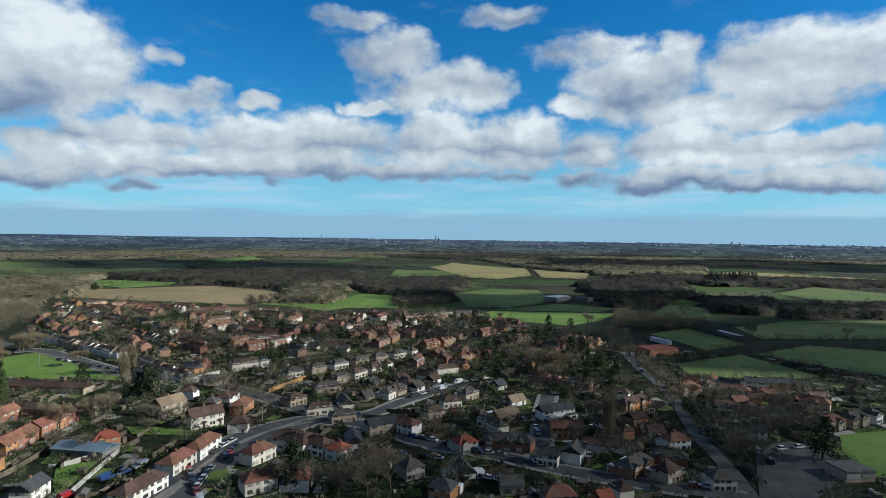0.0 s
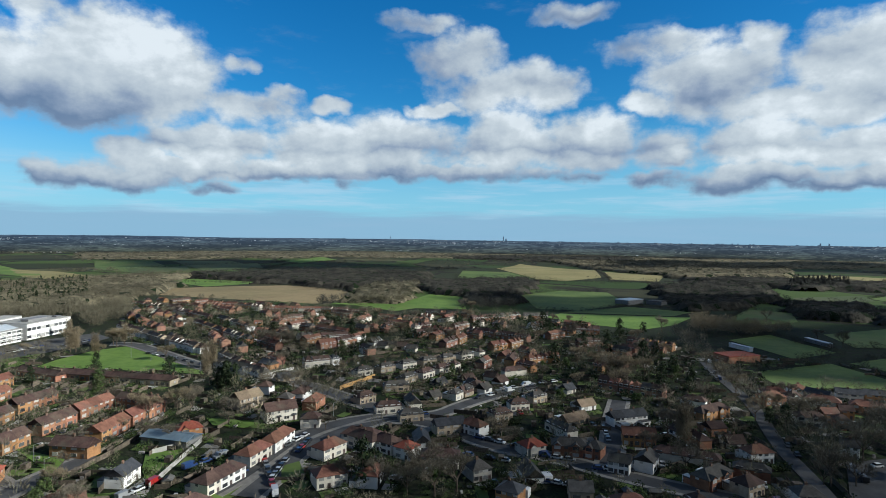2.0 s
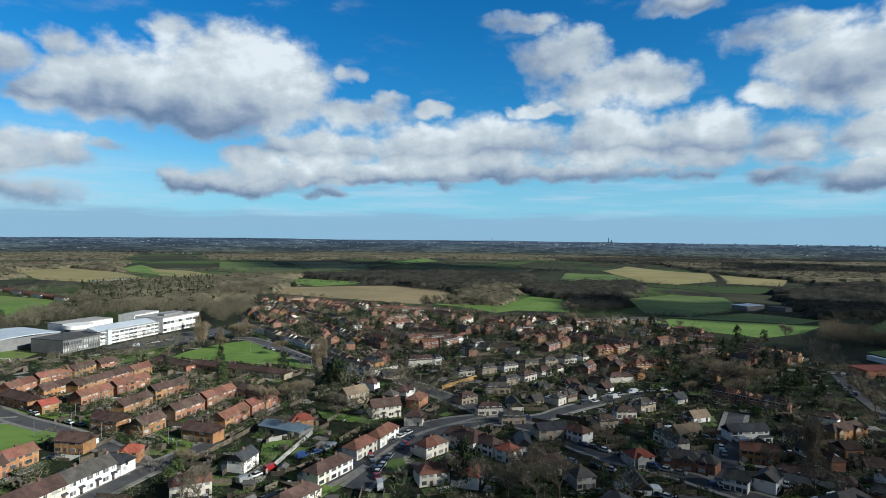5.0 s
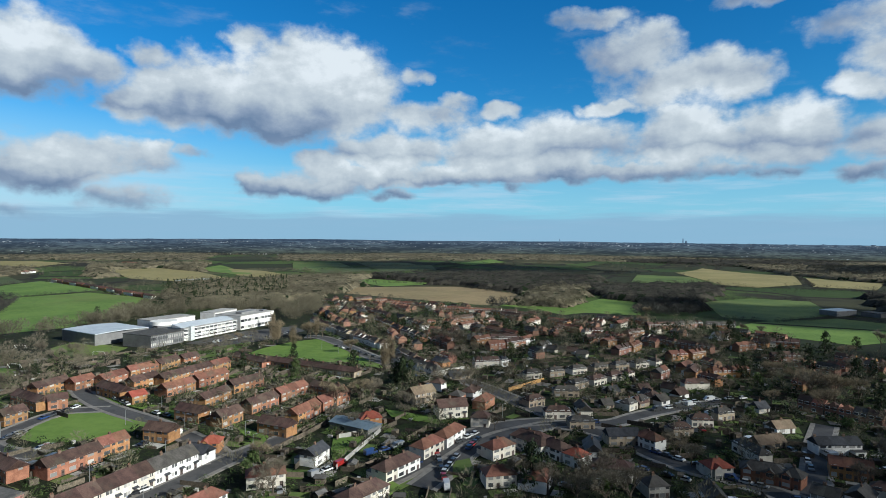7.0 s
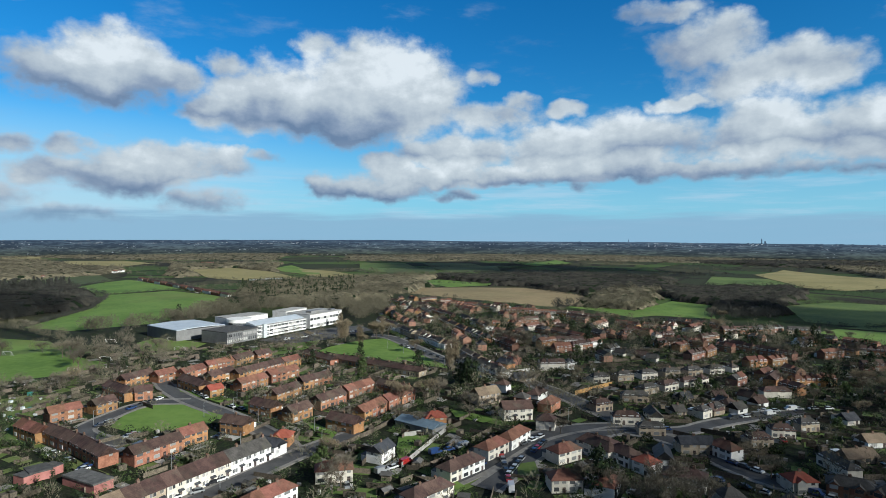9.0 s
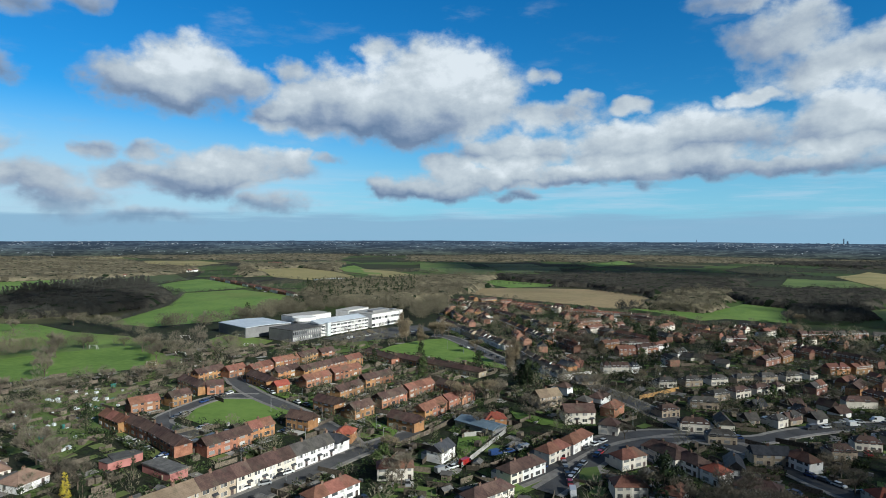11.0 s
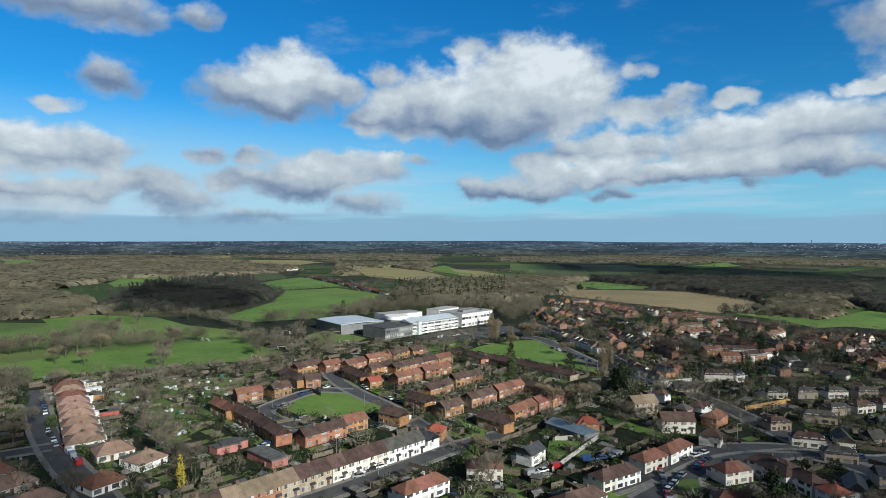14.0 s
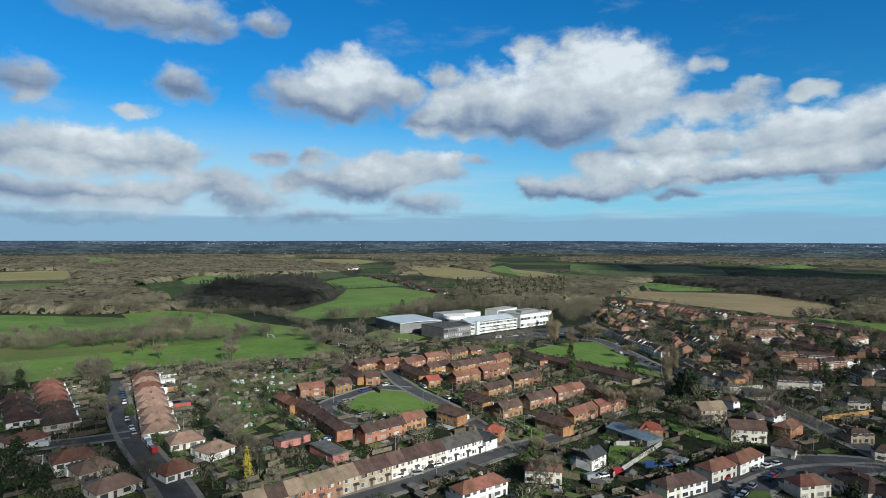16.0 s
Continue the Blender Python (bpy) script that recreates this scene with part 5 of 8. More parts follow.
def car(x, y, turn, kind="car"):
    m = pose(x, y, 0.13, 0, 0, turn)
    if kind in USED:
        return tagged(copy_thing(CARS[kind], m), "parked car with dark windows beside the kerb" if kind == "car" else "parked panel van with a tall body", group="parked cars")
    USED.add(kind)
    CARS[kind].matrix_basis = m
    return tagged(CARS[kind], group="parked cars")


def parked(x0, y0, x1, y1, n, seed=1, turn=None, vans=0.1):
    """n cars along a kerb."""
    rng = random.Random(seed + int(x0))
    a = math.degrees(math.atan2(y1 - y0, x1 - x0))
    for i in range(n):
        k = (i + rng.uniform(0.25, 0.75)) / n
        car(x0 + (x1 - x0) * k, y0 + (y1 - y0) * k, (a if turn is None else turn) + rng.choice((0, 180)) + rng.uniform(-4, 4), "van" if rng.random() < vans else "car")


# small garden things


def fence(x0, y0, x1, y1, h=1.8, material="fence_wood", name="garden_fence", label="weathered timber board garden fence"):
    thing = new(name)
    d = Vector((x1 - x0, y1 - y0))
    n = max(1, round(d.length / 2.4))
    w = d.length / n
    thing.matrix_basis = pose(x0, y0, land(x0, y0), 0, 0, math.degrees(math.atan2(d.y, d.x)))
    bm = bmesh.new()
    box(bm, 0.06, w - 0.06, -0.025, 0.025, 0.08, h)
    panel = mesh_of("panel", bm, material)
    bm = bmesh.new()
    box(bm, -0.06, 0.06, -0.06, 0.06, -0.3, h + 0.1)
    post = mesh_of("post", bm, material)
    for i in range(n):
        share("panel", panel, thing, Matrix.Translation((i * w, 0, 0)))
    for i in range(n + 1):
        share("post", post, thing, Matrix.Translation((i * w, 0, 0)))
    return tagged(thing, label, "fence")


def build_shed():
    thing = new("garden_shed")
    bm = bmesh.new()
    solid(bm, ((-1.5, -1.1, 0), (1.5, -1.1, 0), (1.5, 1.1, 0), (-1.5, 1.1, 0), (-1.5, -1.1, 1.9), (1.5, -1.1, 1.9), (1.5, 1.1, 1.9), (-1.5, 1.1, 1.9), (-1.5, 0, 2.4), (1.5, 0, 2.4)),
          ((0, 1, 5, 4), (2, 3, 7, 6), (1, 2, 6, 9, 5), (3, 0, 4, 8, 7), (0, 3, 2, 1)))
    part("wall", bm, "fence_wood", thing)
    top = new("roof", roof_mesh(3.0, 2.2, 1.9, 2.4, (True, True), False, "felt"))
    top.parent = thing
    bm = bmesh.new()
    box(bm, -0.45, 0.45, -1.14, -1.08, 0.05, 1.8)
    part("door", bm, "fence_wood", thing)
    return tagged(thing, "small timber garden shed with a felt roof", "shed")


SHED = build_shed()


def shed(x, y, turn):
    m = pose(x, y, land(x, y), 0, 0, turn)
    if "shed" in USED:
        return tagged(copy_thing(SHED, m), group="garden sheds")
    USED.add("shed")
    SHED.matrix_basis = m
    return tagged(SHED, group="garden sheds")


def lamp_post_mesh():
    thing = new("street_lamp")
    bm = bmesh.new()
    stick(bm, Vector((0, 0, -0.3)), Vector((0, 0, 6.2)), 0.11, 0.07, 6)
    part("post", bm, "steel", thing)
    bm = bmesh.new()
    stick(bm, Vector((0, 0, 6.15)), Vector((1.0, 0, 6.4)), 0.05, 0.05, 5)
    part("arm", bm, "steel", thing)
    bm = bmesh.new()
    box(bm, 0.9, 1.5, -0.13, 0.13, 6.3, 6.46)
    bmesh.ops.bevel(bm, geom=bm.edges[:], offset=0.04, segments=1, affect="EDGES")
    part("lamp_head", bm, "steel", thing)
    return tagged(thing, "grey steel street lamp on a tall post", "street lamp")


LAMP = lamp_post_mesh()


def lamp(x, y, turn=0):
    m = pose(x, y, 0, 0, 0, turn)
    if "lamp" in USED:
        return tagged(copy_thing(LAMP, m), group="street lamps")
    USED.add("lamp")
    LAMP.matrix_basis = m
    return tagged(LAMP, group="street lamps")


def flat_block(name, x, y, turn, w, d, h, wall, roof, label, category, bays=0, door="garage_red"):
    """A flat-roofed low building with a parapet, and a row of doors along its front."""
    thing = new(name)
    thing.matrix_basis = pose(x, y, 0, 0, 0, turn)
    bm = bmesh.new()
    box(bm, -w / 2, w / 2, -d / 2, d / 2, -0.3, h)
    part("wall", bm, wall, thing)
    bm = bmesh.new()
    box(bm, -w / 2 - 0.15, w / 2 + 0.15, -d / 2 - 0.15, d / 2 + 0.15, h, h + 0.18)
    part("roof", bm, roof, thing)
    if bays:
        k = w / bays
        bm = bmesh.new()
        box(bm, 0.25, k - 0.25, -0.06, 0.04, 0.05, 2.1)
        me = mesh_of("door", bm, door)
        for i in range(bays):
            share("door", me, thing, Matrix.Translation((-w / 2 + i * k, -d / 2, 0)))
    return tagged(thing, label, category)



def goal(x, y, turn):
    thing = new("football_goal")
    thing.matrix_basis = pose(x, y, land(x, y) + 0.1, 0, 0, turn)
    for name, p, q in (("post", (-3.6, 0, -0.2), (-3.6, 0, 2.4)), ("post", (3.6, 0, -0.2), (3.6, 0, 2.4)), ("crossbar", (-3.6, 0, 2.4), (3.6, 0, 2.4)),
                       ("stay", (-3.6, 0, 2.4), (-3.6, 1.6, 0)), ("stay", (3.6, 0, 2.4), (3.6, 1.6, 0))):
        bm = bmesh.new()
        stick(bm, Vector(p), Vector(q), 0.09, 0.09, 6)
        part(name, bm, "upvc", thing)
    return tagged(thing, "white metal football goal frame on grass", "goal", group="football goals")


def boards(name, boxes, material, label, category):
    """Many upright boards or low blocks (x, y, turn, length, thickness, height) as one object of stuff."""
    verts, faces = [], []
    for x, y, turn, ln, th, h in boxes:
        m, k, g = pose(x, y, land(x, y), 0, 0, turn), len(verts), 0.05 if h < 0.2 else -0.3
        verts += [tuple(m @ Vector((sx * ln / 2, sy * th / 2, z))) for z in (g, h) for sx, sy in ((-1, -1), (1, -1), (1, 1), (-1, 1))]
        faces += [(k, k + 1, k + 5, k + 4), (k + 1, k + 2, k + 6, k + 5), (k + 2, k + 3, k + 7, k + 6), (k + 3, k, k + 4, k + 7), (k + 4, k + 5, k + 6, k + 7)]
    me = bpy.data.meshes.new(name)
    me.from_pydata(verts, [], faces)
    me.materials.append(MATS[material])
    return tagged(new(name, me), label, category, kind="stuff")


def gardens():
    """Back gardens and forecourts of all the houses: fences, lawns, paving, sheds, hedges, shrubs and small trees."""
    rng = random.Random(5)
    fences, lawns, paving, forecourts, huts, rooms = [], [], [], [], [], []
    green, dark, brown, small = [], [], [], []
    n_shed = 0
    for x, y, turn, w, d in PLOTS:
        m = pose(x, y, 0, 0, 0, turn)

        def at(u, v):
            p = m @ Vector((u, v, 0))
            return p.x, p.y

        def free(p, gap):
            return all((p[0] - hx) ** 2 + (p[1] - hy) ** 2 > gap * gap for hx, hy in HOUSES) and not near_road(p[0], p[1], 1.5) and not any(inside(p[0], p[1], f) for f in FIELDS)

        deep = rng.uniform(7, 12)
        mid = at(0, d / 2 + deep / 2)
        if free(at(0, d / 2 + deep), 5.0) or free(mid, 5.0):
            fences.append((*at(w / 2, d / 2 + deep / 2), turn + 90, deep, 0.06, rng.uniform(1.5, 1.9)))
            if rng.random() < 0.7:
                fences.append((*at(0, d / 2 + deep), turn, w, 0.06, 1.8))
            (lawns if rng.random() < 0.72 else paving).append((*mid, turn, w - 0.3, deep * rng.uniform(0.5, 0.9), 0.1))
            if rng.random() < 0.4:
                huts.append((*at(rng.uniform(-w / 3, w / 3), d / 2 + deep - 1.6), turn + rng.choice((0, 90))))
            if rng.random() < (0.9 if d > 8.5 else 0.3):
                rooms.append((*at(rng.uniform(-w / 5, w / 5), d / 2 + 1.3), turn, rng.uniform(2.4, 3.6 if d < 8.5 else 6.0), 2.6, rng.uniform(2.2, 2.6)))
            for _ in range(rng.choice((2, 3, 4, 5))):
                p = at(rng.uniform(-w / 2, w / 2), d / 2 + rng.uniform(2, deep + 2))
                rng.choice((green, green, dark, brown)).append(p)
            if rng.random() < 0.25:
                small.append(at(rng.uniform(-w / 2, w / 2), d / 2 + deep))
        p = at(0, -d / 2 - 3)
        if math.hypot(x, y) < 265 and free(at(w * 0.1, -d / 2 - 3.2), 4.2) and rng.random() < 0.3:
            car(*at(w * 0.15, -d / 2 - 3.6), turn + 90 + rng.uniform(-5, 5))
        if free(p, 3.5):
            (forecourts if rng.random() < 0.4 else lawns).append((*p, turn, w - 0.2, 4.6, 0.09))
            q = at(0, -d / 2 - 5.5)
            if free(q, 3.0):
                if rng.random() < 0.4:
                    fences.append((*q, turn, w * rng.uniform(0.5, 1), 0.2, 0.9))
                elif rng.random() < 0.6:
                    kind_ = rng.choice((dark, green, dark))
                    kind_.extend(at(w * (k / 5 - 0.5), -d / 2 - 5.5) for k in range(5))
                for _ in range(rng.choice((0, 1, 2))):
                    rng.choice((green, dark, brown)).append(at(rng.uniform(-w / 2, w / 2), -d / 2 - rng.uniform(4.5, 6)))
    # hedges, scrub and clutter in the gaps between the plots
    pale, grid = [], {}
    for hx, hy in HOUSES:
        grid.setdefault((int(hx // 8), int(hy // 8)), []).append((hx, hy))

    def clear(p, gap):
        i, j = int(p[0] // 8), int(p[1] // 8)
        near_ = [h for a in (-1, 0, 1) for b in (-1, 0, 1) for h in grid.get((i + a, j + b), ())]
        return all((p[0] - hx) ** 2 + (p[1] - hy) ** 2 > gap * gap for hx, hy in near_)

    for _ in range(11000):
        r = math.sqrt(rng.uniform(120 ** 2, 430 ** 2))
        d = heading(rng.uniform(-39, 88)) * r
        p = (d.x, d.y)
        if not clear(p, 5.6) or near_road(p[0], p[1], 2.0) or any(inside(p[0], p[1], f) for f in FIELDS):
            continue
        k = rng.random()
        a = rng.choice((0, 90)) + 40 * noise.noise((p[0] * 0.01, p[1] * 0.01, 2.0))
        if k < 0.50:
            rng.choice((green, green, dark, dark, brown)).append(p)
        elif k < 0.64:
            fences.append((*p, a, rng.uniform(4, 11), 0.07, rng.uniform(1.2, 1.9)))
        elif k < 0.74:
            pale.append((*p, a, rng.uniform(0.4, 1.8), rng.uniform(0.3, 1.2), rng.uniform(0.3, 1.3)))
        elif k < 0.79:
            huts.append((*p, a))
        elif k < 0.88:
            (lawns if rng.random() < 0.65 else paving).append((*p, a, rng.uniform(4, 9), rng.uniform(3, 7), 0.1))
        elif k < 0.92:
            small.append(p)
    tall, holly = [], []
    for area in TOWN:
        for p in fill(area, 7.0, rng):
            if 430 < math.hypot(*p) < 680 and not near_road(p[0], p[1], 2.5) and clear(p, 6.0):
                rng.choice((green, dark, brown, small, holly)).append(p)
        for p in fill(area, 24.0, rng):
            if 320 < math.hypot(*p) < 680 and not near_road(p[0], p[1], 2.0) and clear(p, 5.0):
                rng.choice((tall, holly, holly)).append(p)
        for p in fill(area, 44.0, rng):
            if 300 < math.hypot(*p) < 660 and not near_road(p[0], p[1], 2.0) and clear(p, 6.5):
                tree(rng.choice(("bare", "bare", "pale", "pale", "dark", "green")), *p, rng.uniform(0.7, 1.15))
    scatter("garden_trees", "mid", tall, "twigs_olive", "tall bare trees among the houses", "tree", (0.8, 1.3))
    scatter("garden_trees", "bush", holly, "leaf_dark", "dark evergreen trees among the houses", "tree", (2.0, 4.2))
    boards("garden_rooms", rooms, "upvc", "low white garden rooms behind the houses", "conservatory")
    boards("garden_clutter", pale, "plastic_mix", "bins, benches and covered things in gardens", "clutter")
    boards("garden_fences", fences, "fence_wood", "weathered timber garden fences between the plots", "fence")
    boards("garden_lawns", lawns, "grass_mid", "small mown back garden lawns", "lawn")
    boards("garden_patios", paving, "paving", "paved grey garden patios", "paving")
    boards("forecourts", forecourts, "concrete", "paved parking forecourts before the houses", "paving")
    near = sorted(huts, key=lambda q: math.hypot(q[0], q[1]))
    for q in near[:70]:
        shed(*q)
    boards("garden_huts", [(*q, 2.6, 1.9, 1.9) for q in near[70:]], "fence_wood", "far garden sheds and outhouses", "shed")
    scatter("garden_shrubs", "bush", green, "leaf_green", "leafy green garden shrubs", "shrub", (0.7, 1.6))
    scatter("garden_shrubs", "bush", dark, "leaf_dark", "dark evergreen garden shrubs", "shrub", (0.7, 1.9))
    scatter("garden_shrubs", "scrub", brown, "twigs_olive", "bare brown garden shrubs", "shrub", (0.5, 1.2))
    scatter("garden_trees", "mid", small, "twigs_olive", "bare garden trees among the houses", "tree", (0.5, 1.0))


def hall(name, x0, y0, x1, y1, deep, h, wall, roof, label, bands=0, rise=0.0, part_of=None):
    """A large flat or gently arched block: its front from one point to the other, running back from there."""
    a, b = Vector((x0, y0)), Vector((x1, y1))
    d = b - a
    turn, w = math.degrees(math.atan2(d.y, d.x)), d.length
    thing = part_of or new(name)
    place = pose(x0, y0, 0, 0, 0, turn)
    if not part_of:
        thing.matrix_basis = place
    local = thing.matrix_basis.inverted() @ place
    bm = bmesh.new()
    box(bm, 0, w, 0, deep, -0.3, h)
    bmesh.ops.transform(bm, matrix=local, verts=bm.verts[:])
    part("wall", bm, wall, thing)
    bm = bmesh.new()
    k = 10
    low = [bm.verts.new((w * i / k, s * (deep + 0.5) - 0.25 * 1, h + rise * math.sin(math.pi * i / k))) for s in (0, 1) for i in range(k + 1)]
    top = [bm.verts.new(v.co + Vector((0, 0, 0.5))) for v in low]
    for i in range(k):
        p, q = i, i + 1
        for vs in (low, top):
            bm.faces.new((vs[p], vs[q], vs[k + 1 + q], vs[k + 1 + p]))
        bm.faces.new((low[p], low[q], top[q], top[p]))
        bm.faces.new((low[k + 1 + p], low[k + 1 + q], top[k + 1 + q], top[k + 1 + p]))
    bm.faces.new((low[0], top[0], top[k + 1], low[k + 1]))
    bm.faces.new((low[k], top[k], top[2 * k + 1], low[2 * k + 1]))
    bmesh.ops.recalc_face_normals(bm, faces=bm.faces[:])
    bmesh.ops.transform(bm, matrix=local, verts=bm.verts[:])
    part("roof", bm, roof, thing)
    if bands:
        n = max(2, int(w / 4))
        bm = bmesh.new()
        box(bm, 0.25, w / n - 0.25, -0.08, 0.06, 0.0, 1.9)
        me = mesh_of("window", bm, "glass")
        for s in range(bands):
            for i in range(n):
                share("window", me, thing, local @ Matrix.Translation((i * w / n, 0, 1.2 + s * (h - 0.6) / bands)))
    return tagged(thing, label, "building")


def far_roofs(n, seed):
    """White and pale buildings of far towns, a few metres across each in the wide land."""
    rng = random.Random(seed)
    out = []
    while len(out) < n:
        a, r = rng.uniform(-40, 90), 2900 + 1950 * rng.random() ** 0.7
        if noise.noise((a * 0.14, r * 0.0016, 7.0)) < 0.14:
            continue
        d = heading(a) * r
        out.append((d.x, d.y, rng.uniform(0, 180), rng.uniform(8, 30), rng.uniform(7, 14), rng.uniform(8, 13)))
    boards("far_houses", [(x, y, a, ln * 0.4, th * 0.4, h * 0.3 + 3) for x, y, a, ln, th, h in out], "render_grey", "pale houses of far towns among trees", "houses")


def allotment(points, seed=4):
    """Dug plots, sheds, frames and barrels of an allotment garden."""
    rng = random.Random(seed)
    sheet("allotments", points, "grass_mid", "allotment plots of dug soil and rough grass", "allotments")
    beds, pale, teal, brown = [], [], [], []
    for p in fill(points, 3.4, rng, False):
        k = rng.random()
        a = 20 + rng.choice((0, 90)) + rng.uniform(-8, 8)
        if k < 0.42:
            beds.append((*p, a, rng.uniform(3, 7), rng.uniform(2, 4), 0.14))
        elif k < 0.53:
            pale.append((*p, a, rng.uniform(0.6, 2.4), rng.uniform(0.5, 1.6), rng.uniform(0.4, 1.5)))
        elif k < 0.57:
            teal.append((*p, a, rng.uniform(0.6, 2.2), rng.uniform(0.6, 1.6), rng.uniform(0.5, 2.0)))
        elif k < 0.8:
            brown.append((*p, a, rng.uniform(1.0, 2.6), rng.uniform(0.3, 2.0), rng.uniform(0.5, 2.0)))
    scatter("allotment_shrubs", "scrub", fill(points, 4.5, rng, False), "twigs_olive", "bare fruit bushes and canes on the plots", "shrub", (0.35, 0.75))
    boards("allotment_beds", beds, "soil", "dug beds between rough grass paths", "allotments")
    boards("allotment_frames", pale, "glasshouse", "pale cold frames, greenhouses and sheeting", "greenhouse")
    boards("allotment_barrels", teal, "teal_plastic", "teal water butts and netting frames", "water butt")
    boards("allotment_sheds", brown, "fence_wood", "small weathered allotment sheds and heaps", "shed")


def far_hedges(n, seed):
    """Hedgerow trees in lines and small copses over the wide land."""
    rng = random.Random(seed)
    out = []
    for _ in range(n):
        a, r = rng.uniform(-40, 90), 750 + 3700 * rng.random() ** 0.8
        p = heading(a) * r
        turn = 60 * noise.noise((p.x * 0.0008, p.y * 0.0008, 1.5)) + rng.choice((0, 90)) + rng.uniform(-12, 12)
        d = Vector((math.cos(radians(turn)), math.sin(radians(turn)), 0))
        length = rng.uniform(60, 320)
        k = int(length / 9)
        for i in range(k):
            q = p + d * (i * 9 + rng.uniform(-4, 4))
            if not any(inside(q.x, q.y, f) for f in FIELDS):
                out.append((q.x + rng.uniform(-3, 3), q.y + rng.uniform(-3, 3)))
        if rng.random() < 0.25:
            for _ in range(40):
                q = p + Vector((rng.gauss(0, 28), rng.gauss(0, 28), 0))
                if not any(inside(q.x, q.y, f) for f in FIELDS):
                    out.append((q.x, q.y))
    half = len(out) // 2
    scatter("hedgerow_trees", "wood", out[:half], "wood_dark", "far winter hedgerow trees between fields", "hedge", (0.4, 0.9))
    scatter("hedgerow_trees", "wood", out[half:], "wood_far", "far winter hedgerow trees between fields", "hedge", (0.4, 0.9))


# ---- the place ----
sheet("meadow", (-716.7, 33.8, -580.1, 157.8, -496.6, 211.7, -418.1, 228.2, -380.9, 224, -415.5, 130.4, -424.7, 40, -419.7, 19.5), "grass_mid", "winter pasture of short green grass", "field")
field("sports_field", (-436.8, 14.8, -428.3, 88.6, -426.6, 153.3, -410.6, 211.4, -338.7, 209.4, -331.8, 182.5, -361.1, 113.3, -370.6, 85.3, -367.3, 39.6, -380.4, 12.8), "grass_bright", "mown green playing field")
field("meadow", (-711.3, 32.9, -652.6, 92.7, -596.1, 86.7, -528.3, 134.4, -480.4, 126.1, -497.4, 67.1, -524, 24.1), "grass_bright", "winter pasture of short green grass")
field("meadow", (-636.3, 139.2, -635.6, 183, -573.6, 217.1, -504.4, 216, -449.3, 231.4, -412.2, 221.9, -472.5, 156.7, -529.9, 152.5, -563.6, 132.1), "grass_bright", "winter pasture of short green grass")
field("meadow", (-531.5, 255.8, -618.1, 362.5, -734.7, 451.2, -722.3, 530.7, -577.2, 515.6, -496.8, 395.1, -463.3, 327.1, -482.9, 265.6), "grass_bright", "winter pasture of short green grass")
field("meadow", (-874, 480.7, -932.9, 558.8, -961, 625.4, -736, 564.8, -751, 461.3), "grass_bright", "winter pasture of short green grass")
# cloud shade on this field is put into its duller grass colour
field("meadow", (-1137.7, 475.8, -1115.8, 668.3, -960.1, 599.5, -919.8, 505.8, -986.9, 417.7), "grass_dull", "winter pasture of short green grass")
field("meadow", (-1072.7, 327.5, -1168.2, 377.3, -1154.9, 483, -1031.1, 429.1, -951.9, 379, -977.4, 307), "grass_bright", "winter pasture of short green grass")
field("meadow", (-1171.5, 54.6, -1120.2, 159.5, -983.5, 146.8, -913.7, 42.4), "grass_mid", "winter pasture of short green grass")
field("meadow", (-1508.1, 70.4, -1472.3, 219.9, -1212.7, 189.6, -1244.6, 58), "pasture_pale", "winter pasture of short green grass")
field("meadow", (-2291.9, 407.9, -2306.3, 487.8, -1866.9, 392, -1834.9, 313.2), "grass_bright", "winter pasture of short green grass")
field("meadow", (-2189.7, 893.8, -2285.8, 1151.3, -1968.3, 1002.5, -1869.5, 763.1), "pasture_pale", "winter pasture of short green grass")
field("meadow", (-1013.4, 1005.1, -1105.8, 1172.1, -823.7, 959.9, -769.6, 880.1), "grass_bright", "winter pasture of short green grass")
field("meadow", (-1129.5, 861.5, -1112.9, 987.4, -945.6, 939.8, -764.4, 823.0, -724.6, 720.2, -887.0, 729.7), "pasture_pale", "winter pasture of short grass")
field("meadow", (-988.3, 1070.1, -868.6, 1045.6, -699.9, 929.4, -699.0, 841.6, -795.9, 887.0), "pasture_pale", "winter pasture of short grass")
field("meadow", (-1037.8, 1377.9, -903.3, 1409.4, -743.1, 1234.3, -723.8, 1062.3, -851.1, 1130.1), "grass_mid", "winter pasture of short grass")
field("meadow", (-869.0, 1443.2, -765.2, 1545.4, -623.7, 1349.4, -655.8, 1186.4), "grass_dull", "winter pasture of short grass")
field("meadow", (-1803.3, 971.6, -1777.3, 1141.9, -1481.0, 1047.0, -1384.7, 889.6, -1498.7, 823.6), "pasture_pale", "winter pasture of short grass")
field("recreation_ground", (-260.1, 298.6, -263.7, 317.8, -261.4, 347.5, -248.4, 368.8, -230.1, 359.6, -199.0, 334.6, -168.8, 309.4, -160.9, 297.0, -180.0, 299.6, -203.8, 299.7, -222.4, 301.6, -239.1, 296.6), "grass_bright", "mown green recreation ground")
field("stubble_field", (-424.5, 676.7, -459.7, 763.9, -392.9, 812.4, -329.6, 845.0, -283.5, 827.9, -220.9, 782.8, -183.2, 695.2, -192.3, 646.4, -214.4, 626.4, -282.8, 642.0, -365.0, 660.8), "stubble", "tan stubble field")
field("meadow", (-542.8, 872, -525.7, 935, -373, 884.8, -430.3, 796.7), "grass_bright", "winter pasture of short green grass")
field("meadow", (-210.4, 640.3, -139.4, 643.3, -86.8, 628.5, -114.2, 581.7, -162.6, 620.3), "grass_bright", "winter pasture of short green grass")
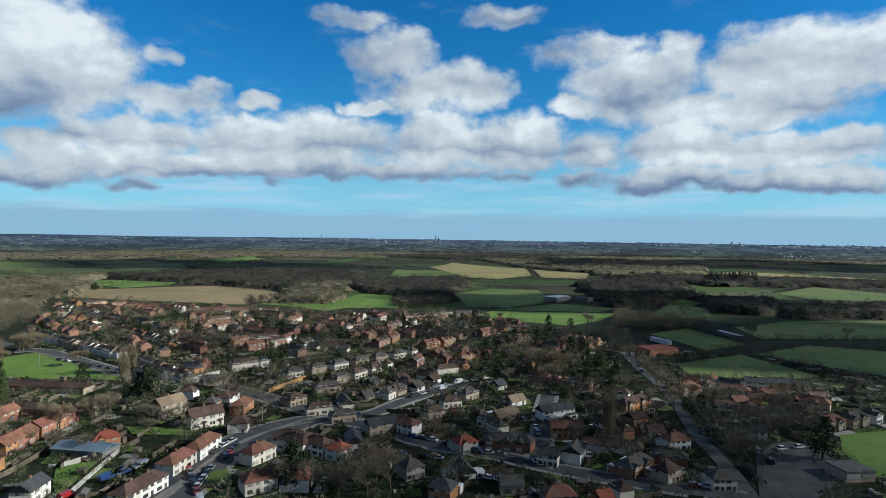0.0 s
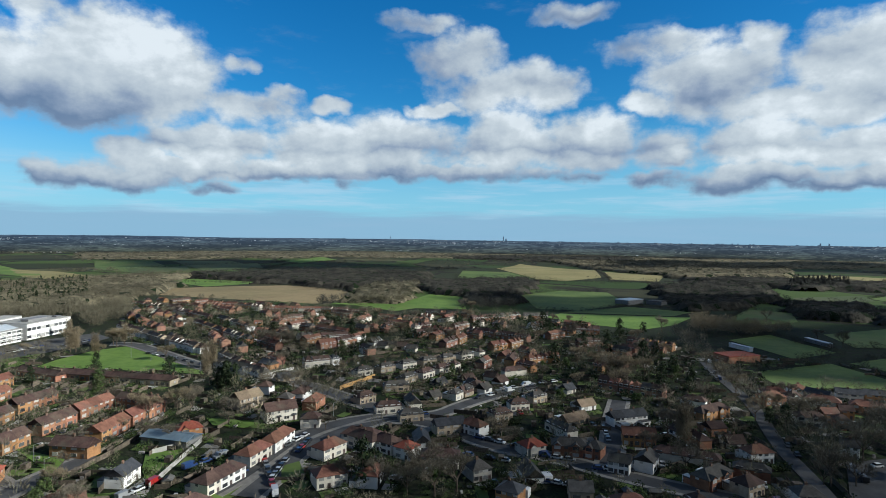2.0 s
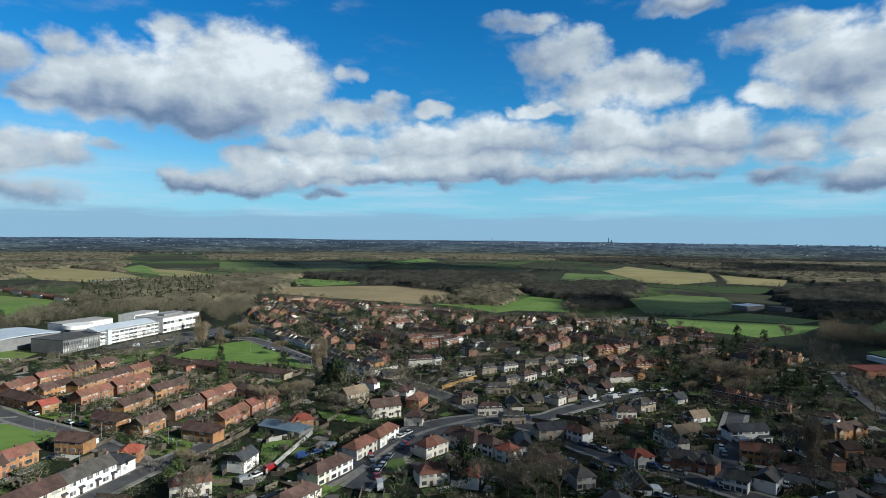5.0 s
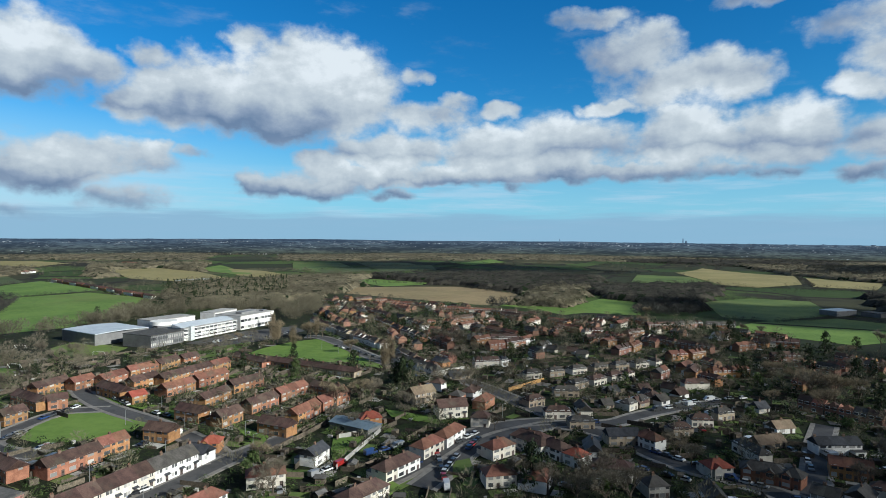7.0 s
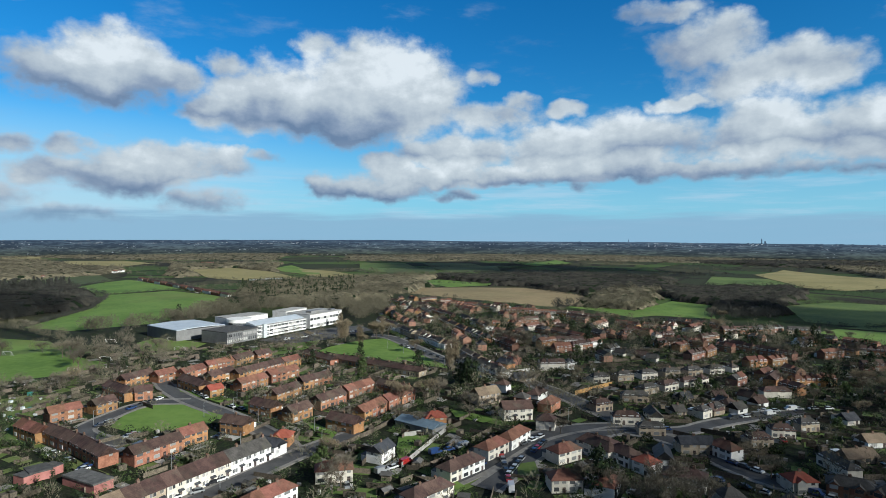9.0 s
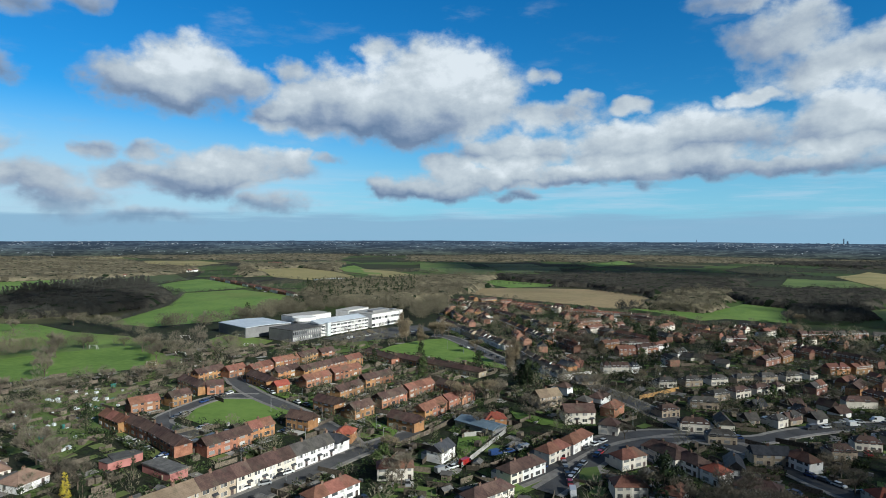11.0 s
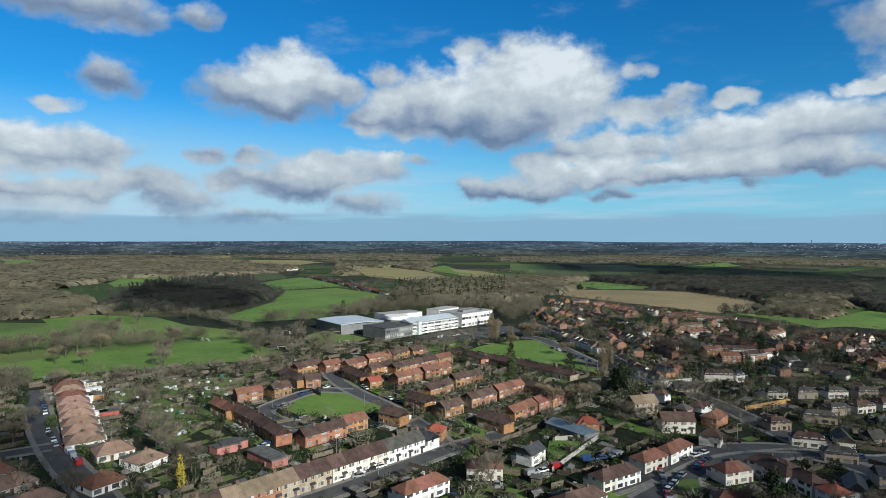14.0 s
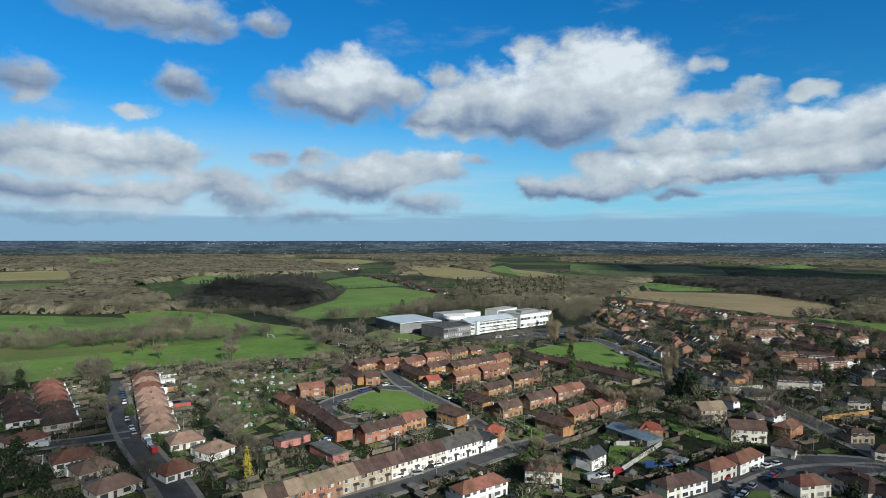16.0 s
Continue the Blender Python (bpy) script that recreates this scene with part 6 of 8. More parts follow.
field("training_pitch", (-388.8, 258.7, -398.5, 284.4, -345.2, 281.9, -336.2, 263.8, -356.1, 240.6), "grass_bright", "artificial green sports pitch")
field("meadow", (25.1, 549.4, 50.1, 597.6, 174.3, 591.9, 144, 537.6, 110, 504.1, 87.8, 515.4), "grass_bright", "winter pasture of short green grass")
field("meadow", (12.8, 776.3, 70.9, 851.1, 134.6, 841.9, 135.9, 701.8, 70.1, 623.2, 28.8, 634), "grass_mid", "winter pasture of short green grass")
field("meadow", (50.9, 606.9, 130.1, 671.7, 186.9, 635.2, 159.2, 599.3), "grass_mid", "winter pasture of short green grass")
field("meadow", (196.1, 572.9, 256.3, 674.1, 291.2, 650.9, 264.8, 579.2, 220.6, 551.7), "grass_mid", "winter pasture of short green grass")
field("meadow", (-31.5, 1413.3, 27.6, 1742.8, 202.1, 1442.2, 172.2, 1149, 96.9, 1045.6, 48.4, 1079.9), "pasture_pale", "winter pasture of short green grass")
field("meadow", (-96.4, 1083.8, -103.6, 1302, -4, 1280.6, 43.2, 1079, -22.3, 1012), "grass_mid", "winter pasture of short green grass")
field("meadow", (211.9, 1371.3, 311.7, 1245.8, 258.4, 1073.2, 181.3, 1103.5), "pasture_pale", "winter pasture of short green grass")
field("meadow", (-129.3, 607.6, -103.9, 761.3, -58.3, 737.9, -44.7, 611.5), "grass_bright", "winter pasture of short green grass")
field("football_ground", (163.7, 464.4, 205.7, 496.2, 218.8, 424.2, 179.9, 396.6), "grass_mid", "mown green football ground")
field("meadow", (138.6, 353.8, 195.6, 386.2, 209.9, 324.7, 184.4, 318.2, 138.2, 321), "grass_mid", "winter pasture of short green grass")
field("meadow", (208.1, 388.8, 262.6, 422.8, 324.3, 394.2, 265.6, 322.4, 232.1, 336.7), "grass_mid", "winter pasture of short green grass")
field("meadow", (250.9, 506.1, 325, 549.6, 464.2, 565.5, 377.4, 459.1, 243.3, 447), "grass_mid", "winter pasture of short green grass")
field("meadow", (468.8, 834.9, 607.8, 967.6, 643.7, 857.3, 553.2, 736.4, 478.3, 760.8), "grass_mid", "winter pasture of short green grass")
field("meadow", (367.1, 821.8, 485.9, 880.6, 457.9, 801.7, 354.2, 760), "grass_dull", "winter pasture of short green grass")
field("cricket_ground", (154.3, 227.2, 176.8, 233.4, 212.5, 240.4, 160.8, 181.3, 137.9, 187, 143.1, 209.4), "grass_bright", "mown green sports ground")
field("meadow", (-654.4, 1618.2, -635.6, 1937.5, -520.6, 1738.9, -552.6, 1509.1), "grass_bright", "winter pasture of short green grass")
field("meadow", (-794.7, 1150.1, -744.6, 1292.1, -648.2, 1143.7, -702.5, 1031), "grass_dull", "winter pasture of short green grass")
field("meadow", (-699.7, 1255.8, -631.6, 1427, -540.5, 1248.1, -610.7, 1115.2), "grass_dull", "winter pasture of short green grass")
field("meadow", (448.8, 1183.4, 637.2, 1290.3, 885.3, 1180.2, 823.4, 1097.5, 563.2, 1140.2), "pasture_pale", "winter pasture of short green grass")
field("green", (-225.9, 138.9, -238.0, 153.5, -238.6, 173.6, -228.7, 178.3, -203.7, 175.9, -195.2, 160.8, -201.2, 148.6, -212.0, 138.7), "grass_bright", "mown green among the houses")
field("car_park", (113.8, 212.9, 130.9, 219.5, 139, 209.3, 125.9, 184.5, 107.2, 168.1, 91.6, 167.7), "asphalt", "wide grey asphalt car park")
road((-282.1, 201.3, -262, 189.6, -232.6, 179.4, -199.6, 173.8, -173.1, 166.1, -153.6, 159.7, -142.2, 151.3), 6.6)
road((-143.8, 84.4, -142, 107.5, -142, 127.2, -142.4, 148.6, -141.1, 165.1, -137.8, 182.4), 6.6)
road((-230.9, 178.1, -246.2, 168.4, -239.2, 145.5, -232.6, 130.2, -216.3, 127.7, -202, 131.6), 6.4)
road((-342.8, 70.9, -270.9, 59, -223.6, 54.9, -191.9, 55, -168.8, 52.8), 8)
road((-260.1, 11.7, -249.9, 36.9, -245.6, 56.4), 6.4)
road((-92.8, 142.3, -84.2, 163.7, -81.1, 186, -78.9, 206.3, -69, 228.1, -51.5, 241), 7)
road((-265.8, 368, -254.8, 373.7, -221.7, 351.4, -185.7, 324.8, -158.2, 306.1, -128.7, 300.4, -94.2, 281.9, -67.1, 258.5, -53.2, 248.5), 8)
road((-73.6, 159.8, -71.9, 178.5, -71.8, 196.9, -64.5, 216.7, -55.2, 230, -50.1, 237.3, -29.3, 234.6, -3.9, 210, 13.9, 205.1, 40.1, 188.5, 63.8, 178.4, 90.1, 169.5), 7)
road((-50.1, 237.3, -28.3, 245.8, -20.3, 262.9, -0.2, 288.2, 14.2, 300), 6.4)
road((90.1, 169.5, 94.7, 192.5, 97.7, 225.8, 111.2, 283, 113.7, 330.3, 119, 377.8), 5.4, paths=False)
road((31.4, 190.5, 38.8, 223.6, 42.3, 244.8, 51, 280.2), 6.4)
row(-182.8, 118.7, -182.3, 136.7, 3, "brick", detail=1)
row(-184.8, 138.8, -183.9, 148.4, 2, "brick", detail=1)
row(-246.3, 117.8, -229.8, 117.1, 3, "brick", detail=1)
row(-231.2, 119.6, -211.2, 118.2, 3, "brick", roofs=('tile_brown',), detail=1)
row(-212, 118.6, -188, 115.1, 4, "brick", roofs=('tile_brown',), detail=1)
row(-253.4, 130, -251.3, 141.6, 2, "brick", roofs=('tile_rust',), detail=1)
row(-249.2, 145.5, -249.6, 154.9, 2, "brick", detail=1)
row(-276.3, 169.6, -253.9, 166.3, 4, "brick", detail=1)
row(-254.7, 168.1, -251.1, 174.5, 1, "brick", detail=1)
row(-281, 178.5, -282.7, 195.5, 3, "brick", detail=1)
row(-274.9, 192.5, -275.4, 203.7, 2, "brick", detail=1)
row(-268.4, 203, -269.8, 217.5, 2, "brick", detail=1)
row(-273.1, 222.2, -271.5, 238.5, 3, "brick", detail=1)
row(-272.2, 240, -274.7, 255.7, 3, "brick", walls=('brick_orange',), detail=1)
row(-272.3, 257, -271.4, 267.6, 2, "brick", detail=1)
row(-250.5, 205.2, -250.1, 220, 2, "brick", detail=1)
row(-243.2, 216.2, -243.8, 249.6, 6, "brick", detail=1)
row(-243.2, 249.9, -243.4, 262.6, 2, "brick", detail=1)
row(-225.7, 202.2, -224.8, 218.6, 3, "brick", detail=1)
row(-226.1, 222.2, -224.7, 241.1, 3, "brick", detail=1)
row(-196.7, 195.9, -197.8, 213, 3, "brick", detail=1)
row(-202.7, 220.6, -199.9, 238.9, 3, "brick", detail=1)
row(-172.5, 197.8, -171.1, 213.7, 3, "brick", detail=1)
row(-172.8, 217.5, -171.2, 235.8, 3, "brick", detail=1)
row(-146.5, 193.8, -147.2, 210.9, 3, "brick", detail=1)
row(-147.4, 212.9, -146.7, 233.4, 3, "brick", detail=1)
row(-166.6, 238.2, -150.6, 235, 3, "brick", roofs=('tile_brown',), detail=1)
row(-256.6, 195.6, -236.3, 192, 3, "orange", detail=1)
row(-229.1, 187.3, -227.8, 194, 1, "redgable", detail=1)
row(-193.2, 182.2, -180.3, 182.1, 2, "orange", detail=1)
row(-170.9, 178.7, -170.4, 190.1, 2, "orange", detail=1)
row(-151.4, 182.6, -137.5, 182.3, 2, "orange", detail=1)
row(-184.2, 159.1, -173.3, 160.7, 2, "orange", detail=1)
row(-156.2, 156.8, -150.5, 159.8, 1, "redhip", detail=1)
row(-151.8, 61.8, -150.9, 106.7, 8, "terrace", walls=('brick_buff', 'render_cream', 'brick_red', 'brick_buff'), roofs=('tile_brown', 'tile_beige'), detail=2)
row(-150.9, 107.1, -149.5, 145.1, 7, "terrace", walls=('render_white', 'render_white', 'render_cream'), detail=2)
row(-150.2, 146.1, -150.4, 152.8, 1, "slate", cross=8.5, detail=1)
row(-122.5, 111.3, -120.8, 127.7, 3, "white", walls=('render_white', 'brick_buff'), detail=1)
row(-122, 139.8, -113.5, 147.2, 2, "white", walls=('render_cream',), detail=1)
row(-86.4, 136.4, -82.2, 151.3, 3, "white", detail=1)
row(-87.3, 158.5, -83.1, 174.1, 3, "white", detail=1)
row(-84.9, 180.6, -82.5, 192.5, 2, "white", detail=1)
row(-82, 193.5, -80.6, 208.3, 2, "white", detail=1)
row(-80.4, 223, -73.3, 224.4, 1, "white", detail=1)
row(-59.1, 209.2, -45.9, 207.3, 2, "white", detail=1)
row(-63.1, 190.4, -58, 199.6, 2, "white", detail=1)
row(-57.2, 169.6, -49.3, 174.9, 2, "white", detail=1)
row(-41.3, 170.4, -41.3, 179.4, 2, "white", detail=1)
row(-114.4, 159.9, -114.8, 168.6, 1, "slate", detail=1)
row(-120.4, 202.6, -114.1, 208.2, 1, "redhip", detail=1)
row(-115.9, 239.7, -110.1, 249.8, 2, "terrace", detail=2)
row(-97.1, 226.3, -87.5, 234.2, 2, "terrace", walls=('render_cream',), roofs=('tile_brown',), detail=2)
row(-226.9, 279.7, -164.3, 274.3, 11, "dark", detail=1)
row(-253.1, 281.9, -224, 273.7, 5, "dark", detail=1)
row(-163, 317.2, -123.7, 292.6, 7, "townhip", detail=1)
row(-336.1, 84.3, -234.1, 64, 9, "bungalow", run=1, gap=2.2, cross=12.0, walls=('render_white',), roofs=('tile_faded', 'tile_faded', 'tile_rust'), detail=1)
row(-220.7, 62.8, -219.8, 74.3, 2, "bungalow", detail=1)
row(-202.5, 68.6, -205.3, 77.9, 1, "bungalow", detail=1)
row(-193.2, 52.4, -195.2, 62.5, 2, "bungalow", detail=1)
row(-211, 32.7, -213, 43.7, 2, "bungalow", detail=1)
row(-192.1, 33.8, -194.6, 46.1, 2, "bungalow", detail=1)
row(-226, 28.8, -226.1, 41.4, 2, "bungalow", detail=1)
row(-255.1, 19.5, -259.3, 30.9, 2, "bungalow", detail=1)
row(-349, 43.2, -269, 37.6, 7, "bungalow", run=1, gap=2.2, cross=12.0, roofs=('tile_rust', 'tile_brown'), detail=1)
row(-330.3, 28.1, -281.1, 26.6, 4, "bungalow", cross=11.0, roofs=('tile_brown',), detail=1)
row(-229.7, 17.2, -228, 26, 2, "bungalow", detail=1)
row(-81.4, 307.5, -16.7, 374.3, 13, "semi", walls=("brick_buff", "render_cream"), roofs=("tile_grey", "tile_brown"), run=2, gap=5, detail=1)
row(-54.2, 295.9, -29.4, 335.8, 7, "semi", walls=("brick_buff", "render_cream"), roofs=("tile_grey", "tile_brown"), run=2, gap=4, detail=1)
row(-67.1, 256.4, -61.6, 263.6, 2, "semi", walls=("brick_buff", "render_cream"), roofs=("tile_grey", "tile_brown"), detail=1)
row(-59.9, 279.8, -48.7, 284.4, 2, "semi", walls=("brick_buff", "render_cream"), roofs=("tile_grey", "tile_brown"), detail=1)
row(-55.9, 244.5, -46.1, 249, 2, "semi", walls=("brick_buff", "render_cream"), roofs=("tile_grey", "tile_brown"), detail=1)
row(-44, 235.1, -35, 239.2, 2, "semi", walls=("brick_buff", "render_cream"), roofs=("tile_grey", "tile_brown"), detail=1)
row(-27.7, 221.8, -17.5, 227.3, 2, "slate", walls=('brick_buff',), detail=1)
row(-17, 228, -9, 222.5, 2, "whitered", roofs=('tile_rust',), detail=1)
row(-6.5, 241.5, 0.5, 246, 2, "semi", walls=("brick_buff", "render_cream"), roofs=("tile_grey", "tile_brown"), detail=1)
row(0.4, 258.1, 8.5, 260.7, 2, "semi", walls=("brick_buff", "render_cream"), roofs=("tile_grey", "tile_brown"), detail=1)
row(-26, 268.9, -14.3, 291.9, 3, "semi", walls=("brick_buff", "render_cream"), roofs=("tile_grey", "tile_brown"), run=1, gap=3, detail=1)
row(9.7, 270.3, 16.1, 275.6, 2, "semi", walls=("brick_buff", "render_cream"), roofs=("tile_grey", "tile_brown"), detail=1)
row(16.4, 235.4, 24, 223.3, 2, "semi", walls=("brick_buff", "render_cream"), roofs=("tile_grey", "tile_brown"), detail=1)
row(40.6, 242.3, 54.8, 248.9, 3, "slate", flip=1, detail=1)
row(15.4, 208.7, 27.7, 207.7, 2, "townhip", walls=('brick_red',), detail=1)
row(5, 203.9, 11.6, 207.9, 1, "redhip", walls=('render_grey',), detail=1)
row(27.4, 208.2, 32.4, 205.9, 1, "townhip", walls=('brick_red',), detail=1)
row(41.7, 222.4, 53.2, 221.5, 3, "brick", detail=1)
row(33.1, 196.2, 39.2, 193.7, 2, "slate", roofs=('tile_grey',), detail=1)
row(43.4, 194.8, 46.8, 201.7, 1, "slate", roofs=('tile_grey',), detail=1)
row(-28.2, 191.6, -15.8, 192, 3, "townhip", detail=1)
row(-11.8, 181.8, -6.4, 185.1, 2, "townhip", walls=('render_grey',), detail=1)
row(-55.4, 207.9, -44.9, 201.4, 2, "white", detail=1)
row(-46.7, 205, -37.9, 200, 2, "white", walls=('render_white',), detail=1)
row(-37.1, 199.1, -31.1, 196.1, 1, "whitered", detail=1)
row(57.3, 184, 67.2, 192.8, 2, "townhip", walls=('brick_red',), detail=1)
row(67.6, 181.1, 73.7, 185.4, 2, "townhip", walls=('brick_buff',), detail=1)
row(81.1, 177.4, 88.3, 177.6, 2, "townhip", walls=('render_cream',), detail=1)
row(-2.1, 169.8, 4.1, 167.3, 2, "redhip", roofs=('slate',), detail=1)
row(28.8, 164.1, 37.5, 165.3, 2, "townhip", detail=1)
row(43.2, 161.7, 47.1, 162.9, 1, "redgable", detail=1)
row(114.6, 285, 133.5, 290.6, 3, "townhip", run=2, gap=3, detail=1)
row(134.2, 286, 162.4, 273.4, 4, "townhip", run=2, gap=3, detail=1)
row(77.5, 254.4, 91.9, 265.3, 2, "townhip", walls=('brick_orange',), detail=1)
row(80, 209.7, 88.3, 212.2, 2, "townhip", detail=1)
row(159.3, 268.1, 171.4, 259.1, 2, "townhip", run=2, gap=3, detail=1)
row(149.9, 233.1, 182, 246.4, 5, "townhip", run=2, gap=3, detail=1)
row(116.8, 256.6, 135.8, 252.9, 3, "townhip", run=2, gap=3, detail=1)
# streets of the town beyond the main road
row(-353.3, 583.9, -345.6, 606.3, 4, "town", detail=0)
row(-328.6, 586.1, -318.9, 595.7, 3, "town", detail=0)
row(-309.8, 580.1, -294.3, 579.3, 3, "town", detail=0)
row(-291.1, 574.5, -275.4, 574.0, 3, "town", detail=0)
row(-274.2, 574.3, -245.1, 561.7, 6, "town", detail=0)
row(-237.0, 548.5, -214.1, 551.0, 4, "town", detail=0)
row(-213.5, 551.2, -181.9, 556.6, 6, "town", detail=0)
row(-180.8, 556.9, -155.5, 555.3, 5, "town", detail=0)
row(-151.5, 547.0, -133.8, 543.4, 3, "town", detail=0)
row(-321.2, 531.0, -255.3, 482.3, 15, "town", roofs=("tile_brown", "tile_grey"), detail=0)
row(-250.6, 483.8, -198.5, 437.3, 13, "town", roofs=("tile_brown", "tile_grey"), detail=0)
row(-253.1, 455.3, -205.4, 410.2, 12, "town", roofs=("tile_brown", "tile_grey"), detail=0)
row(-204.6, 410.5, -176.1, 386.1, 7, "town", roofs=("tile_brown", "tile_grey"), detail=0)
row(-204.5, 456.0, -198.7, 457.8, 1, "town", walls=("brick_orange",), roofs=("tile_rust",), detail=0)
row(-181.7, 400.4, -177.3, 404.5, 1, "town", walls=("brick_orange",), roofs=("tile_rust",), detail=0)
row(-192.9, 474.4, -189.2, 487.2, 2, "town", roofs=("tile_rust", "tile_brown", "tile_rust"), detail=0)
row(-189.6, 491.1, -181.5, 501.8, 3, "town", roofs=("tile_rust", "tile_brown", "tile_rust"), detail=0)
row(-173.5, 451.8, -165.6, 471.9, 4, "town", roofs=("tile_rust", "tile_brown", "tile_rust"), detail=0)
row(-164.5, 475.9, -157.8, 489.4, 3, "town", roofs=("tile_rust", "tile_brown", "tile_rust"), detail=0)
row(-172.2, 423.4, -165.8, 428.4, 1, "town", roofs=("tile_rust", "tile_brown", "tile_rust"), detail=0)
row(-127.9, 483.7, -124.0, 512.0, 5, "town", roofs=("tile_rust", "tile_brown", "tile_rust"), detail=0)
row(-139.5, 389.6, -133.6, 404.2, 3, "town", walls=("brick_orange",), roofs=("tile_rust",), detail=0)
row(-146.7, 400.2, -140.4, 410.2, 2, "town", roofs=("tile_brown", "tile_grey"), detail=0)
row(-124.3, 375.1, -116.5, 384.3, 2, "town", roofs=("tile_rust", "tile_brown", "tile_rust"), detail=0)
row(-116.8, 386.6, -108.3, 404.0, 4, "town", roofs=("tile_rust", "tile_brown", "tile_rust"), detail=0)
row(-132.0, 404.6, -116.0, 414.8, 4, "town", roofs=("tile_brown", "tile_grey"), detail=0)
row(-109.8, 406.1, -104.7, 415.6, 2, "semi", roofs=("tile_rust", "tile_brown", "tile_rust"), detail=0)
row(-99.4, 464.8, -93.9, 469.9, 1, "town", roofs=("tile_rust", "tile_brown", "tile_rust"), detail=0)
row(-214.7, 369.4, -194.7, 351.9, 5, "terrace", detail=0)
row(-234.1, 387.2, -218.0, 373.5, 4, "terrace", detail=0)
row(-170.2, 336.1, -148.4, 314.8, 6, "terrace", detail=0)
row(-146.3, 310.4, -129.7, 299.3, 4, "terrace", roofs=("slate", "tile_brown"), detail=0)
row(-134.0, 309.0, -129.7, 316.8, 1, "orange", roofs=("slate",), cross=9.0, detail=0)
row(-115.4, 322.6, -103.8, 331.2, 3, "semi", detail=0)
row(-103.2, 331.4, -100.3, 335.7, 1, "slate", detail=0)
row(-117.6, 289.7, -109.1, 296.3, 2, "chalet", detail=0)
row(-68.8, 431.9, -58.6, 440.6, 2, "town", roofs=("tile_rust", "tile_brown", "tile_rust"), detail=0)
row(-44.4, 394.3, -37.6, 410.3, 3, "town", roofs=("tile_rust", "tile_brown", "tile_rust"), detail=0)
row(-37.0, 408.1, -32.9, 424.1, 3, "town", walls=("brick_orange",), roofs=("tile_rust",), detail=0)
row(-33.1, 517.4, -12.8, 531.4, 5, "town", roofs=("tile_brown", "tile_grey"), detail=0)
row(-11.9, 531.8, 7.8, 554.1, 6, "town", roofs=("tile_brown", "tile_grey"), detail=0)
row(12.6, 547.5, 34.7, 550.5, 4, "semi", roofs=("tile_brown", "tile_grey"), detail=0)
row(-57.1, 513.6, -51.4, 535.2, 4, "town", detail=0)
row(-45.4, 468.6, -35.0, 484.8, 4, "town", roofs=("tile_brown", "tile_grey"), detail=0)
row(-31.3, 457.7, -9.7, 441.6, 5, "town", roofs=("tile_brown", "tile_grey"), detail=0)
row(-8.9, 441.9, 13.9, 428.1, 5, "town", roofs=("tile_brown", "tile_grey"), detail=0)
row(-12.1, 390.7, -2.8, 399.9, 2, "town", roofs=("tile_rust", "tile_brown", "tile_rust"), detail=0)
row(-0.6, 400.6, 7.2, 411.8, 3, "town", walls=("brick_orange",), roofs=("tile_rust",), detail=0)
row(10.0, 350.3, 28.8, 364.2, 4, "town", roofs=("tile_rust", "tile_brown", "tile_rust"), detail=0)
row(28.5, 442.6, 39.6, 453.8, 3, "town", roofs=("tile_rust", "tile_brown", "tile_rust"), detail=0)
row(50.7, 473.9, 69.8, 474.0, 4, "town", roofs=("tile_brown", "tile_grey"), detail=0)
row(46.6, 416.7, 62.2, 421.4, 3, "town", detail=0)
row(-3.2, 320.6, 8.5, 326.7, 2, "semi", roofs=("tile_rust", "tile_brown", "tile_rust"), detail=0)
row(-75.9, 462.4, -63.8, 472.6, 3, "town", roofs=("tile_brown", "tile_grey"), detail=0)
row(-55.0, 422.6, -50.3, 434.8, 2, "town", walls=("brick_orange",), roofs=("tile_rust",), detail=0)
row(16.6, 487.7, 29.3, 498.1, 3, "town", roofs=("tile_brown", "tile_grey"), detail=0)
row(-79.3, 386.1, -77.4, 395.7, 1, "chalet", walls=("brick_orange", "render_cream"), cross=6.5, detail=0)
row(-72.0, 383.9, -69.9, 393.4, 1, "chalet", walls=("brick_orange", "render_cream"), cross=6.5, detail=0)
row(-64.1, 375.6, -62.2, 386.8, 1, "chalet", walls=("brick_orange", "render_cream"), cross=6.5, detail=0)
row(-92.3, 386.7, -88.7, 397.0, 2, "chalet", detail=0)
row(-85.1, 384.4, -82.1, 392.0, 1, "chalet", walls=("brick_orange", "render_cream"), cross=6.5, detail=0)
row(-4.4, 356.4, -0.5, 368.3, 2, "town", walls=("brick_orange",), roofs=("tile_rust",), detail=0)
row(0.2, 344.2, 3.5, 360.4, 1, "orange", detail=0)
row(-22.4, 276.3, -18.9, 281.6, 1, "chalet", detail=0)
row(-19.0, 290.7, -15.5, 296.4, 1, "chalet", walls=("brick_orange", "render_cream"), cross=6.5, detail=0)
row(-13.7, 284.1, -10.3, 289.6, 1, "chalet", detail=0)
row(-10.7, 307.7, -7.2, 314.0, 1, "chalet", walls=("brick_orange", "render_cream"), cross=6.5, detail=0)
row(-6.2, 299.0, -2.4, 305.0, 1, "chalet", detail=0)


def infill(x0, y0, x1, y1, n, kind, **more):
    """A house or a row where the ground is still free."""
    mx, my = (x0 + x1) / 2, (y0 + y1) / 2
    if all((mx - hx) ** 2 + (my - hy) ** 2 > 64 for hx, hy in HOUSES) and not near_road(mx, my, 3.0):
        row(x0, y0, x1, y1, n, kind, **more)


